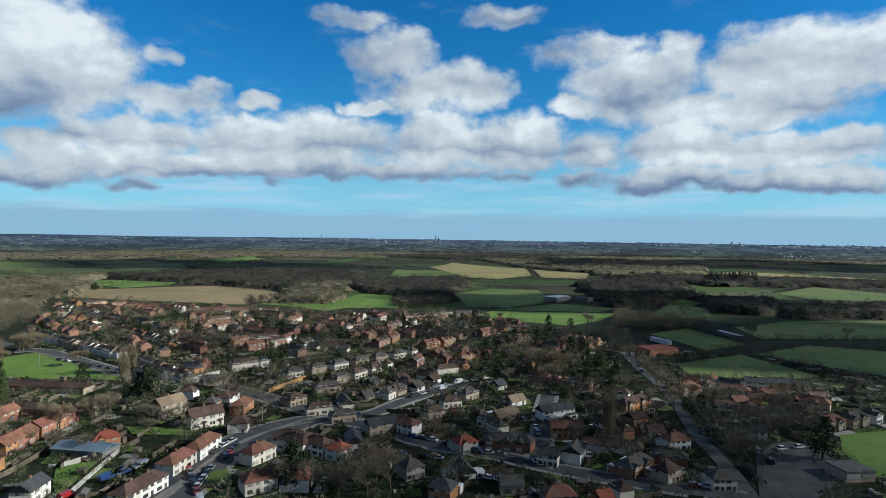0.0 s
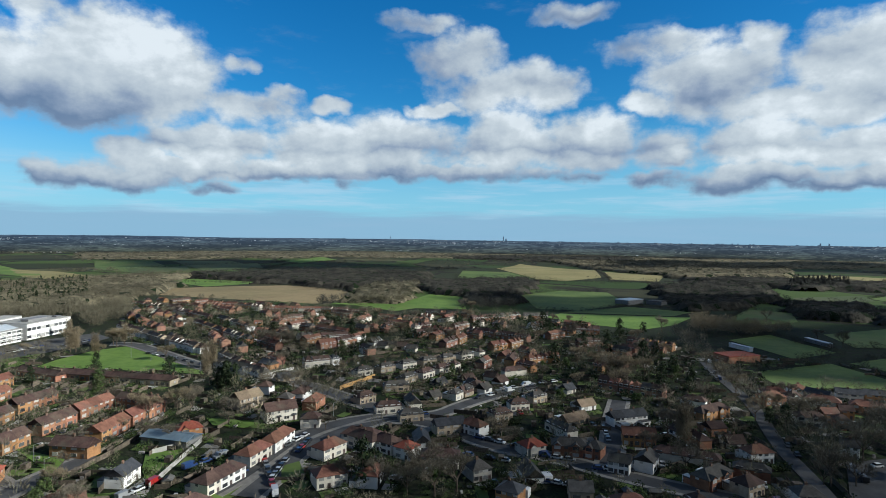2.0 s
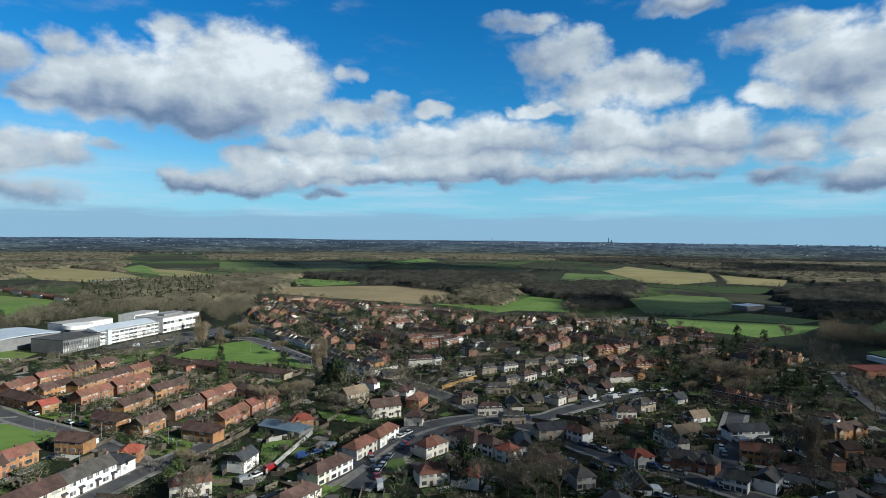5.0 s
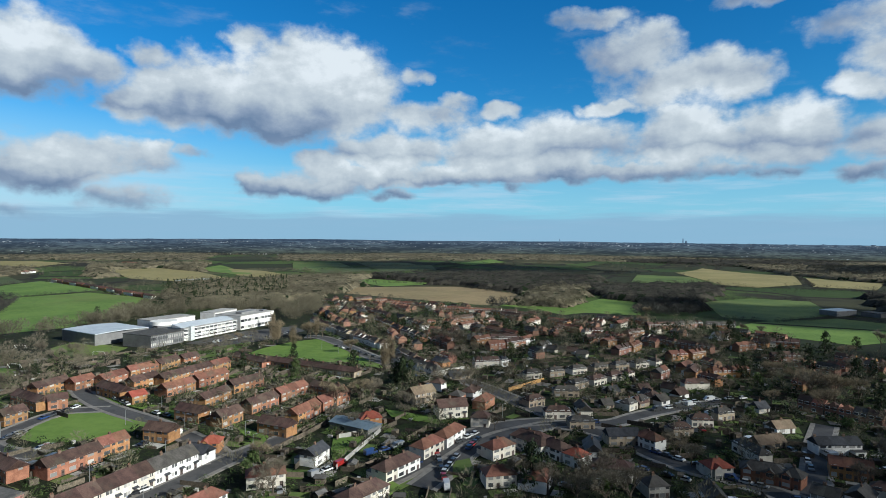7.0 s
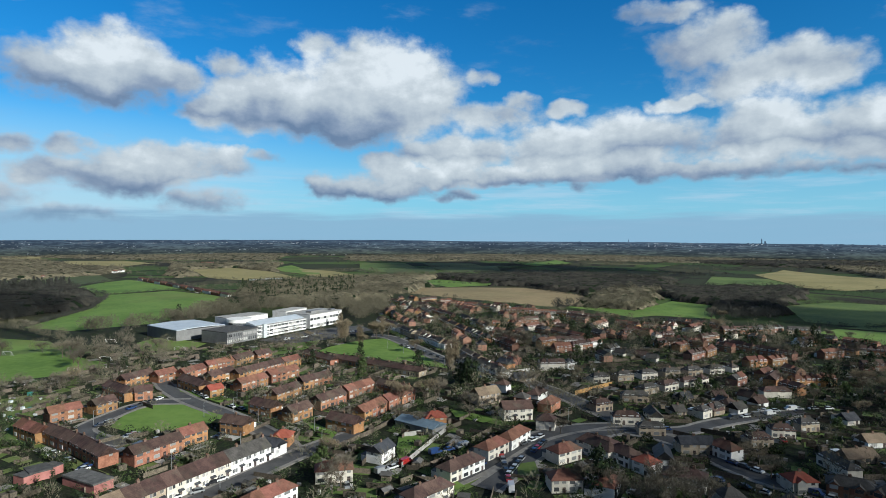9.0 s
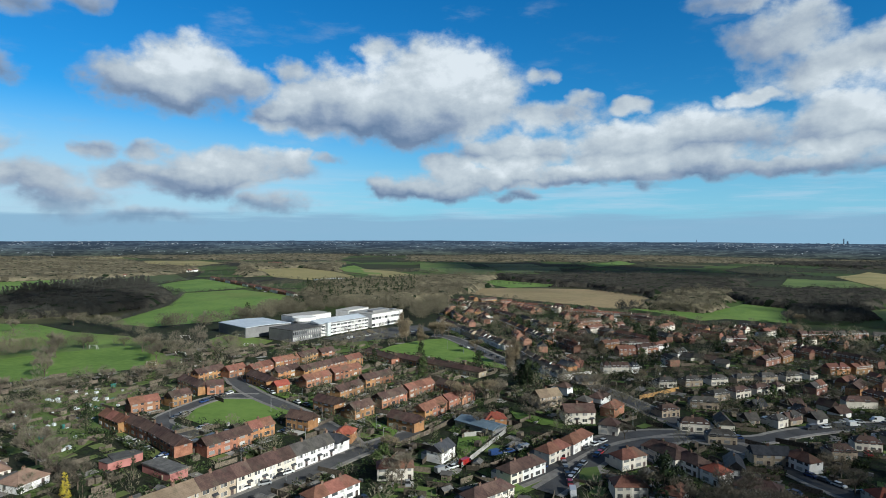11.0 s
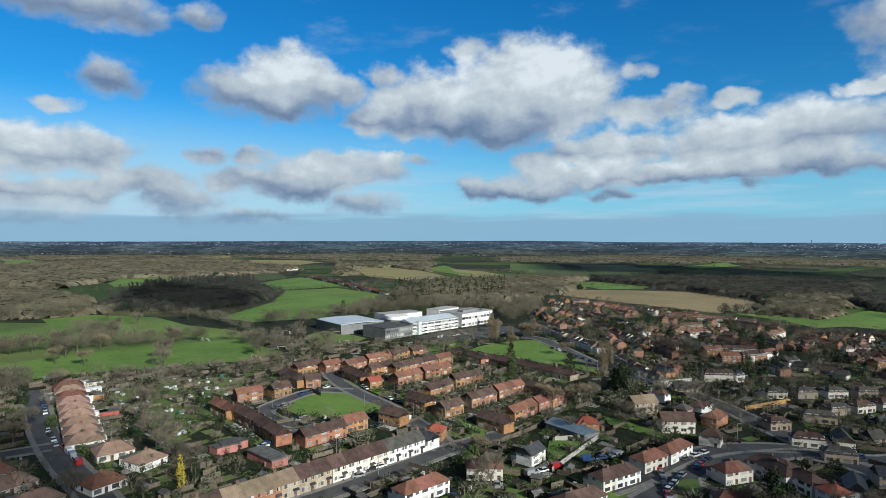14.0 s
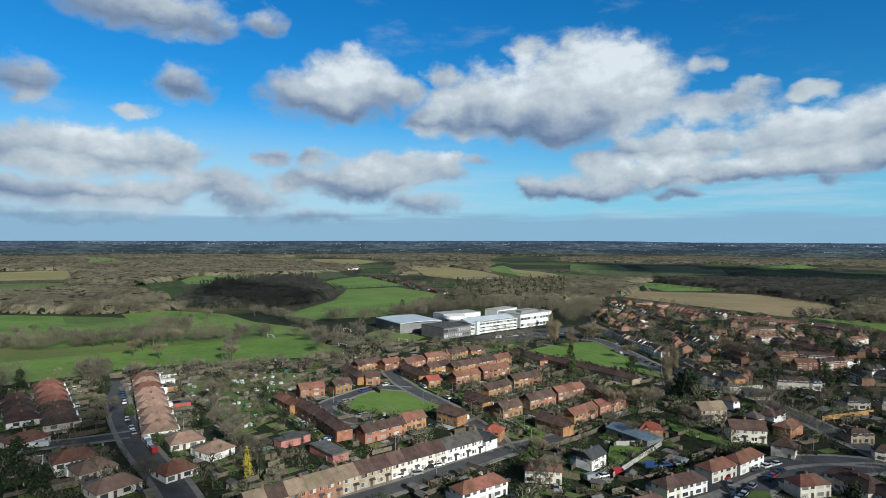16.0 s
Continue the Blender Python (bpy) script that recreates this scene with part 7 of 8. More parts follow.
# houses along the eastern streets
infill(-61.3, 248.6, -47.7, 247.3, 2, "semi", walls=("brick_dark",), roofs=("tile_grey",), detail=1)
infill(-46.6, 245.6, -35.2, 240.8, 2, "semi", walls=("brick_buff",), roofs=("tile_grey",), detail=1)
infill(-35.9, 267.2, -32.2, 270.6, 1, "chalet", detail=1)
infill(-27.2, 270.1, -23.6, 273.6, 1, "chalet", detail=1)
infill(-22.6, 274.7, -18.1, 278.4, 1, "chalet", detail=1)
infill(-16.6, 288.6, -11.8, 293.8, 1, "chalet", detail=1)
infill(-35.9, 291.2, -32.4, 295.2, 1, "chalet", detail=1)
infill(-23.2, 302.4, -18.9, 306.7, 1, "chalet", detail=1)
infill(-26.4, 233.6, -14.8, 229.4, 2, "semi", walls=("brick_buff",), roofs=("slate",), detail=1)
infill(-14.0, 230.2, -8.4, 223.5, 1, "semi", roofs=("tile_rust",), detail=1)
infill(-28.2, 196.5, -17.3, 198.6, 2, "townhip", walls=("brick_dark",), detail=1)
infill(-12.1, 189.9, -7.0, 190.4, 1, "townhip", walls=("brick_buff",), roofs=("tile_grey",), detail=1)
infill(-6.7, 254.1, 1.3, 250.6, 1, "chalet", roofs=("tile_beige", "tile_grey"), detail=1)
infill(2.6, 266.3, 9.3, 267.9, 1, "chalet", roofs=("tile_beige",), detail=1)
infill(11.1, 274.1, 14.8, 276.6, 1, "chalet", roofs=("tile_beige",), detail=1)
infill(17.0, 296.9, 21.6, 302.3, 1, "chalet", detail=1)
infill(26.2, 289.8, 30.7, 293.7, 1, "chalet", detail=1)
infill(21.9, 239.5, 31.1, 246.8, 2, "chalet", roofs=("tile_beige",), detail=1)
infill(30.0, 262.4, 36.8, 266.9, 1, "chalet", roofs=("tile_beige",), detail=1)
infill(43.9, 256.6, 55.9, 254.3, 2, "slate", detail=1)
infill(56.7, 249.4, 62.1, 252.4, 1, "chalet", roofs=("tile_grey",), detail=1)
infill(63.5, 254.2, 68.6, 250.6, 1, "chalet", roofs=("tile_grey",), detail=1)
infill(80.5, 268.8, 89.3, 264.1, 2, "orange", walls=("brick_orange",), detail=1)
infill(45.1, 225.8, 53.8, 225.3, 1, "brick", roofs=("tile_rust",), detail=1)
infill(6.2, 207.8, 12.3, 209.6, 1, "townhip", walls=("render_cream",), roofs=("tile_red",), detail=1)
infill(14.1, 212.9, 21.4, 211.7, 1, "townhip", walls=("brick_dark",), roofs=("tile_red",), detail=1)
infill(21.8, 213.6, 29.1, 209.4, 1, "townhip", walls=("brick_red",), roofs=("tile_red",), detail=1)
infill(-2.8, 211.3, 4.7, 210.1, 1, "townhip", walls=("brick_dark",), detail=1)
infill(-8.2, 220.7, -3.5, 218.4, 1, "townhip", roofs=("tile_rust",), detail=1)
infill(32.7, 198.8, 39.5, 197.2, 1, "slate", roofs=("tile_grey",), detail=1)
infill(42.1, 199.1, 47.5, 198.0, 1, "slate", roofs=("tile_grey",), detail=1)
infill(-1.6, 175.2, 4.8, 175.8, 1, "chalet", walls=("brick_orange",), roofs=("tile_rust",), detail=1)
infill(17.7, 173.2, 24.3, 173.3, 1, "dark", walls=("brick_buff",), roofs=("felt",), detail=1)
infill(27.8, 167.9, 35.4, 167.8, 1, "townhip", roofs=("slate",), detail=1)
infill(42.3, 167.2, 49.5, 166.7, 1, "redhip", detail=1)
infill(49.5, 184.7, 54.6, 185.6, 1, "semi", walls=("render_grey",), detail=1)
infill(59.8, 191.4, 66.0, 191.0, 1, "redhip", walls=("brick_red",), roofs=("tile_brown",), detail=1)
infill(66.6, 189.6, 77.7, 188.6, 2, "redhip", walls=("brick_red",), roofs=("tile_brown",), detail=1)
infill(109.0, 284.0, 116.6, 290.3, 2, "townhip", detail=1)
infill(119.5, 296.2, 130.4, 295.1, 2, "townhip", walls=("render_cream",), detail=1)
infill(135.3, 302.6, 142.8, 303.5, 1, "townhip", roofs=("tile_rust",), detail=1)
infill(141.1, 298.6, 147.7, 290.3, 2, "town", roofs=("slate",), detail=1)
infill(154.5, 300.0, 164.7, 296.5, 2, "town", roofs=("slate",), detail=1)
infill(166.6, 299.0, 177.5, 295.7, 2, "town", roofs=("slate",), detail=1)
infill(111.7, 260.0, 121.2, 260.1, 2, "semi", roofs=("tile_grey",), detail=1)
infill(129.6, 262.7, 136.1, 263.4, 1, "town", walls=("brick_orange",), roofs=("tile_rust",), detail=1)
infill(140.1, 269.3, 145.2, 267.9, 1, "town", walls=("brick_orange",), detail=1)
infill(143.4, 264.1, 152.0, 262.3, 1, "town", roofs=("tile_rust",), detail=1)
infill(157.3, 263.7, 166.5, 262.9, 2, "semi", roofs=("tile_rust",), detail=1)
infill(170.3, 275.2, 180.1, 273.4, 2, "semi", roofs=("tile_faded",), detail=1)
infill(147.0, 240.8, 152.4, 239.8, 1, "townhip", walls=("brick_red",), detail=1)
infill(152.4, 239.1, 158.6, 238.3, 1, "townhip", walls=("brick_red",), detail=1)
infill(83.6, 214.5, 89.1, 215.0, 1, "townhip", walls=("render_grey",), detail=1)
infill(78.3, 223.6, 84.5, 224.8, 1, "chalet", detail=1)
infill(87.1, 208.1, 92.7, 206.9, 1, "chalet", walls=("brick_red",), detail=1)
infill(80.1, 181.6, 92.2, 180.1, 2, "townhip", walls=("render_cream",), roofs=("tile_brown",), detail=1)
infill(116.9, 222.7, 121.8, 219.9, 1, "slate", roofs=("tile_grey",), detail=1)
infill(76.0, 237.2, 82.2, 239.3, 1, "dark", detail=1)
estate((-423.7, 621.7, -246.4, 595.6, -119.1, 559.8, 41, 550.8, 69.6, 491.5, 38.4, 407.7, -33.3, 425, -88, 414.3, -162.7, 445, -216.1, 468.4, -307.6, 508.5, -374.1, 568.9), 152, seed=2, skip=0.5)
estate((-160.9, 440, -87, 409.9, -32.9, 420.4, 38, 403.5, 73.5, 485.7, 117.4, 440.5, 101.2, 359.6, 75.5, 281.4, 50, 290.6, 19.2, 289.1, -11.4, 330.5, -18.7, 419.1, -67.6, 388.5, -93.9, 348.2, -128.6, 371.4), 140, seed=3, skip=0.5)
estate((-279.6, 529.1, -213.6, 462.9, -160.9, 440, -126.8, 366.2, -123.8, 338.7, -149.2, 344.9, -189.4, 386.4, -238.4, 439.3), 150, seed=4, skip=0.5)
estate((-120, 346.6, -91.8, 340.6, -73.9, 295.6, -58.2, 275.2, -38.6, 286.3, -30.8, 266.9, -53.4, 252.8, -81.7, 274.1, -105.8, 305.8), 145, seed=5, kinds=('semi', 'semi', 'chalet'), skip=0.5)
estate((-45.4, 335.8, -15.6, 352.8, 19.1, 287, 42.8, 279.9, 35.8, 248.4, 16.9, 251.7, 2.5, 273.1, -10, 258.9, -23.6, 271.9, -38.6, 286.3), 140, seed=6, kinds=('semi', 'semi', 'chalet'), skip=0.5)
estate((-125.5, 272.1, -101.8, 294.2, -73.8, 256.2, -82.9, 239.7, -104.9, 242.7), 150, seed=8, kinds=('townhip', 'white'))
estate((-95.4, 283.6, 19.2, 289.1, 81.1, 292.1, 101.2, 263.7, 92.1, 183.4, 87.3, 164.1, -61.4, 160.1, -67.6, 213.6), 155, seed=71, kinds=('semi', 'chalet', 'semi'), pitch=11.5, unit=5.2, skip=0.05)
estate((-95.4, 283.6, 19.2, 289.1, 81.1, 292.1, 101.2, 263.7, 92.1, 183.4, 87.3, 164.1, -61.4, 160.1, -67.6, 213.6), 110, seed=72, kinds=('semi', 'chalet'), pitch=11.5, unit=5.2, skip=0.05)
estate((-378.1, 543.4, -350.9, 577.4, -256.1, 494.3, -182, 432.9, -135, 351, -158.1, 345.9, -181.1, 343.1, -241.4, 397.7, -300.2, 440.1), 140, seed=73, kinds=('town', 'semi'), skip=0.5)
estate((-219.7, 424.2, -162.8, 422.8, -108.6, 324.5, -131.9, 314.4, -157.5, 323.9), 150, seed=74, kinds=('town', 'semi'), skip=0.5)
estate((-369.2, 12.5, -361.6, 39, -336, 52.2, -276.4, 40.9, -293.4, 9.8), 70, seed=12, kinds=('bungalow',), unit=9, pitch=20)
estate((-255.9, 8.4, -240, 25.7, -220.1, 35.6, -185.9, 32.7, -207.9, 6.7), 25, seed=13, kinds=('bungalow',), unit=8.5, pitch=20)
estate((-120, 346.6, -91.8, 340.6, -73.9, 295.6, -58.2, 275.2, -38.6, 286.3, -30.8, 266.9, -53.4, 252.8, -81.7, 274.1, -105.8, 305.8), 180, seed=45, kinds=('semi', 'semi', 'chalet'), skip=0.5)
estate((-45.4, 335.8, -15.6, 352.8, 19.1, 287, 42.8, 279.9, 35.8, 248.4, 16.9, 251.7, 2.5, 273.1, -10, 258.9, -23.6, 271.9, -38.6, 286.3), 70, seed=46, kinds=('semi', 'semi', 'chalet'), skip=0.5)
estate((-125.5, 272.1, -101.8, 294.2, -73.8, 256.2, -82.9, 239.7, -104.9, 242.7), 80, seed=48, kinds=('townhip', 'white'))
row(-300.1, 427.4, -232.4, 376.9, 14, "terrace", detail=0)
row(-228.1, 374.3, -190.1, 351.3, 7, "terrace", detail=0)
row(-381.3, 564, -343.2, 548.4, 7, "town", detail=0)
# the cloud shade over this wood is partly in its dark tone
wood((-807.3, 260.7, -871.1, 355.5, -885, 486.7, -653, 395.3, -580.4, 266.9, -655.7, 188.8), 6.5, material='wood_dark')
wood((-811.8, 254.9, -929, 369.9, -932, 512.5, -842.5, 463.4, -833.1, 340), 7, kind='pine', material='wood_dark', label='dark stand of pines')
wood((-1068.8, 37.2, -987.6, 204.9, -768.7, 214.8, -652.6, 176.9, -668.3, 99.6, -773.1, 26.7), 8)
wood((-1928.6, 67.6, -1851.4, 289.7, -1942.8, 935.4, -1227.7, 799, -1094.5, 628.3, -1168.2, 377.3, -996.2, 245.7, -1128.6, 168.5, -1449.1, 216.5, -1618.7, 56.7), 13)
wood((-3567, 125.6, -4028.2, 1161.1, -3772, 2770.1, -2341.1, 2528, -1387.1, 1388.8, -2310.2, 1112.3, -2252.3, 467.8, -2088.5, 73.3), 28, material='wood_far', size=(0.5, 1.0))
wood((-534.6, 348, -492.8, 391.9, -566, 505.6, -729.4, 690, -608.4, 962.1, -446.5, 720.3, -418.9, 613.6, -418.4, 536.4, -373.4, 465.4, -433.5, 434.5, -435.2, 388.8, -437.6, 321.6, -451.3, 270.4, -476.3, 262), 7)
wood((-719.3, 642.5, -654.3, 854.3, -453, 591.9, -503.6, 476.6), 12, kind='pine', material='leaf_dark', label='mixed evergreens in a wood', size=(0.6, 0.95))
wood((-1300, 954.9, -1197, 1221.5, -867.5, 868.7, -949.6, 697.6), 10)
wood((-391.2, 215.2, -404, 263, -367.4, 244.2, -310.5, 228.3, -292.2, 241.8, -291.4, 210, -306.6, 191.6, -356.7, 213.7), 11, kind='mid', material='twigs')
wood((-354.3, 104.9, -325.4, 163.9, -329.4, 214.5, -299, 200.8, -299.1, 164.5, -314.2, 118.8, -318.6, 99.9), 5.5, kind='scrub', material='twigs', size=(0.8, 1.6), label='dense brown winter scrub')
wood((-518, 17.7, -494.7, 66.8, -469.7, 135.1, -402.8, 216.8, -392.1, 206.4, -444.5, 127.9, -460.2, 62.1, -473.9, 16.2), 5.5, kind='mid', material='wood_far')
wood((-549.9, 149, -472.5, 156.7, -480.6, 138.3, -528.3, 134.4), 5.5, kind='mid', material='wood_far')
wood((-733.9, 141.1, -639.7, 200.8, -631.3, 145.5, -649.4, 96.7), 7)
wood((-394.3, 61.3, -397.2, 82.2, -347.7, 74.6, -329, 60.6, -347.1, 56.4), 5, kind='mid', material='twigs')
wood((-389.3, 13.2, -370.9, 35.2, -351.8, 33.3, -356.1, 12), 5, kind='mid', material='twigs')
wood((-308.8, 315.6, -301.7, 365.7, -280.2, 366.5, -274.1, 314, -269.9, 286.6, -291.4, 260.6, -322, 276.9), 13, kind='mid', material='twigs')
wood((-405.1, 509.7, -407.6, 597.2, -331.4, 490.4, -319, 417), 6, kind='mid')
wood((-193.9, 670.1, -194.4, 912.1, -138.4, 888.7, -106.5, 610, -163.2, 604.1), 6, material='wood_far')
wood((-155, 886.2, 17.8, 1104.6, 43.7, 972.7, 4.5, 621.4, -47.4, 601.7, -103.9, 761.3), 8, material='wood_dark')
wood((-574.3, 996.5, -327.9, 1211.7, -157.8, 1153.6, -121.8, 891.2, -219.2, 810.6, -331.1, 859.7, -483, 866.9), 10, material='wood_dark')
wood((-674.6, 857.6, -560, 971.8, -428.5, 719.6, -450.7, 652.2, -451.9, 574.4), 8, material='wood_far')
wood((-255.8, 780.4, -212.6, 786.2, -183, 654, -196.8, 600.7), 7, material='wood_dark')
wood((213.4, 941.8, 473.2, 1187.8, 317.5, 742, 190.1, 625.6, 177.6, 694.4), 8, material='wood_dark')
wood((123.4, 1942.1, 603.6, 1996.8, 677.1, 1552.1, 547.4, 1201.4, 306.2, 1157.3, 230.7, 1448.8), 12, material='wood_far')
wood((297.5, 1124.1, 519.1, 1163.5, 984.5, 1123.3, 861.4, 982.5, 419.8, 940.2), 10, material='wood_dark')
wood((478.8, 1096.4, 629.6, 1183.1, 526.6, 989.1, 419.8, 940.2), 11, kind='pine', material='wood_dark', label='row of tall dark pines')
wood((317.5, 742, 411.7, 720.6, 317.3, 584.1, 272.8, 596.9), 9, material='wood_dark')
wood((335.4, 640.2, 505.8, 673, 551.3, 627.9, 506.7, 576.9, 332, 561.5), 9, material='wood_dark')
wood((-1960.4, 2493.2, -858.2, 3168.5, 337.9, 3042.5, 3846, 4396.1, 1916.7, 2189.5, 769.8, 1727.2, 231, 2076.8, -534.4, 1973.8, -1154.2, 1467.7), 30, material='wood_far', size=(0.5, 1.0))
wood((-282.9, 2064.1, -52.7, 2340.6, 469.6, 2271.7, 390.7, 1889, 30.2, 1912.7), 18, material='wood_dark')
wood((168, 570.3, 228.7, 510.6, 210.1, 478.9, 144.9, 491.4), 5.5, kind='mid', material='twigs_pale')
wood((127.3, 496.1, 142.2, 482.3, 115.4, 293.7, 106.3, 263.9, 106.8, 293.3, 113.5, 360.3), 9.5, kind='mid', material='twigs')
wood((44.5, 391.8, 89.2, 426.6, 89, 358.9, 58.5, 291, 40.2, 301.3), 14, kind='mid', material='twigs_olive')
wood((111.2, 283, 130.6, 283.9, 117.5, 214.2, 95.6, 183.5, 98.1, 207.9), 10, kind='mid', material='twigs_olive')
wood((161.7, 295.9, 192.5, 286.8, 139, 209.3, 131.6, 220.7), 13, kind='mid', material='twigs')
wood((-132.7, 281.8, -94.3, 306.4, -68.7, 274.7, -70.3, 244.1, -94.8, 259.6, -120.4, 261.1), 11, kind='mid', material='twigs_olive')
hedge((207.1, 386.9, 212.4, 358, 210.9, 328.7, 220.8, 320.1, 247.4, 300), 4.0, material='wood_dark', wide=3.0, size=(0.8, 1.5))
hedge((218.6, 440.4, 241.9, 444.5, 373, 453.8), 4.0, material='wood_dark', wide=3.0, size=(0.8, 1.5))
hedge((138, 352.2, 195.6, 386.2, 209.1, 390.8, 262.6, 422.8, 324.3, 394.2), 4.0, material='wood_dark', wide=3.0, size=(0.8, 1.5))
hedge((196.1, 572.9, 256.3, 674.1, 291.2, 650.9), 4.0, material='wood_dark', wide=3.0, size=(0.8, 1.5))
hedge((10.4, 617.1, 69, 613.5, 134.5, 677.9, 186.9, 635.2), 4.0, material='wood_dark', wide=3.0, size=(0.8, 1.5))
hedge((142.6, 468.2, 208.3, 502.6, 218.5, 419.8, 178.1, 392.6), 4.0, material='wood_dark', wide=3.0, size=(0.8, 1.5))
hedge((-531.5, 255.8, -618.1, 362.5, -734.7, 451.2, -727.4, 558.2), 4.0, material='wood_dark', wide=3.0, size=(0.8, 1.5))
hedge((-752, 460, -885, 486.7), 4.0, material='wood_dark', wide=3.0, size=(0.8, 1.5))
hedge((-982.8, 401.1, -907.9, 499.3, -960.1, 599.5), 4.0, material='wood_dark', wide=3.0, size=(0.8, 1.5))
hedge((-535, 862.7, -368.9, 875.2, -199.1, 758.6), 4.0, material='wood_dark', wide=3.0, size=(0.8, 1.5))
hedge((-736, 564.8, -577.2, 515.6, -509.9, 421.7), 4.0, material='wood_dark', wide=3.0, size=(0.8, 1.5))
hedge((-1185.4, 55.2, -1128.6, 168.5), 4.0, material='wood_dark', wide=3.0, size=(0.8, 1.5))
hedge((-794.7, 1150.1, -746.1, 1316.4, -619.3, 1430.2, -635.6, 1937.5), 4.0, material='wood_dark', wide=3.0, size=(0.8, 1.5))
hedge((-610.7, 1115.2, -540.5, 1248.1, -552.6, 1509.1), 4.0, material='wood_dark', wide=3.0, size=(0.8, 1.5))
hedge((-96.4, 1083.8, -22, 999.1, 95.6, 1031.9, 256.7, 1045.4), 4.0, material='wood_dark', wide=3.0, size=(0.8, 1.5))
hedge((205.9, 1469.2, 181.3, 1103.5), 4.0, material='wood_dark', wide=3.0, size=(0.8, 1.5))
hedge((12.8, 776.3, 71.7, 860.5, 136, 851.1), 4.0, material='wood_dark', wide=3.0, size=(0.8, 1.5))
hedge((468.8, 834.9, 615.3, 979.7, 694.3, 847.1), 4.0, material='wood_dark', wide=3.0, size=(0.8, 1.5))
hall("sports_hall", -370.7, 276.9, -365.2, 315.2, 42, 7.5, "cladding", "metal_roof", "grey clad sports hall with a pale arched metal roof", rise=0.7)
school_wing = hall("school_building", -329.7, 286.3, -329.8, 314.1, 26, 8, "cladding", "felt", "grey clad flat-roofed school wing", bands=2)
school_long = hall("school_building", -331.8, 316, -331.6, 368.4, 26, 8.6, "render_white", "concrete", "white banded three-storey school wing", bands=3)
school_end = hall("school_building", -330.6, 372.1, -330.8, 413.2, 26, 11, "render_white", "concrete", "white rendered school block with square windows", bands=2)
school_top = hall("school_building", -372.6, 325.4, -369.3, 363.2, 18, 10.5, "render_white", "concrete", "white upper school block with set-back roof")
hall("school_building", -363.5, 378.5, -367.2, 408.5, 14, 11, "render_white", "concrete", "white upper school block with set-back roof")
for at in range(14):
    bm = bmesh.new()
    box(bm, 1.0 + at * 1.95, 1.18 + at * 1.95, -0.45, -0.1, 0.4, 7.6)
    part("louvre", bm, "steel", school_wing, "upright steel louvre")
for level in (2.55, 5.35, 8.25):
    bm = bmesh.new()
    box(bm, 0.0, 52.0, -1.5, -0.09, level, level + 0.35)
    part("balcony", bm, "upvc", school_long, "white balcony edge")
    bm = bmesh.new()
    for at in range(27):
        stick(bm, Vector((at * 2.0 + 0.05, -1.42, level + 0.35)), Vector((at * 2.0 + 0.05, -1.42, level + 1.35)), 0.05, 0.05, 4)
    box(bm, 0.0, 52.0, -1.46, -1.38, level + 1.3, level + 1.38)
    part("railing", bm, "steel", school_long, "grey steel balcony railing")
bm = bmesh.new()
box(bm, 4.0, 7.4, -2.6, -0.09, -0.3, 10.2)
part("stair_tower", bm, "glasshouse", school_long, "pale glazed stair tower")
bm = bmesh.new()
solid(bm, ((-0.5, 2, 9.2), (52, 2, 9.2), (52, 11, 9.2), (-0.5, 11, 9.2), (-0.5, 2, 9.5), (52, 2, 9.5), (52, 11, 11.6), (-0.5, 11, 11.6)),
      ((0, 1, 5, 4), (1, 2, 6, 5), (2, 3, 7, 6), (3, 0, 4, 7), (4, 5, 6, 7)))
part("roof_light", bm, "metal_roof", school_long, "sloping pale rooflight")
bm = bmesh.new()
bmesh.ops.create_cone(bm, cap_ends=True, segments=28, radius1=9.5, radius2=9.5, depth=2.6, matrix=Matrix.Translation((2, -10, 10.3)))
part("roof_drum", bm, "render_white", school_top, "low round white roof drum")
for x0, x1, y0, y1, z1 in ((8, 17, 6, 12, 13.2), (19, 30, 9, 15, 12.6), (33, 38, 5, 9, 12.4)):
    bm = bmesh.new()
    box(bm, x0, x1, y0, y1, 11.4, z1)
    part("roof_plant", bm, "cladding", school_end, "grey rooftop plant housing")
sheet("school_lawn", (-306.8, 274.3, -299.4, 311.8, -290, 338.5, -274.1, 314, -269.9, 286.6, -283.4, 258.3), "grass_mid", "rough green lawn before the school", "lawn")
sheet("car_park", (-323.6, 309.4, -324.7, 364.8, -305.8, 407.5, -281.7, 390.1, -284.1, 338, -296.1, 308.4), "asphalt", "grey asphalt school car park", "car park")
row(-128.6, 199.2, -110, 196.5, 1, "workshop", detail=0)
hall("garage_block", -195.5, 95.2, -194.1, 101.3, 6.5, 2.6, "pink_render", "felt", "flat-roofed block of pink lock-up garages")
hall("garage_block", -185.9, 99.6, -170.6, 100.1, 6, 2.6, "pink_render", "felt", "flat-roofed block of lock-up garages with red doors")
hall("pavilion", 126.1, 182.3, 136.2, 183.5, 9, 3, "brick_buff", "felt", "low brick pavilion with a grey flat roof", bands=1)
hall("clubhouse", 132.5, 375.1, 153.9, 383.6, 14, 4, "brick_red", "tile_red", "low clubhouse with a red roof")
allotment((-302.3, 92.6, -314.6, 102.8, -304.8, 146.7, -289, 157.3, -261, 125.6, -227.7, 104.6, -216.4, 86.1, -255, 90.4))
parked(-192, 105.6, -196.5, 141.7, 5)
parked(-148.2, 117, -146.5, 126.3, 3)
parked(-164, 96.2, -158.9, 117, 6)
parked(-150.8, 102.4, -144.2, 119.6, 3)
parked(-81.7, 189.9, -65.8, 161.5, 6)
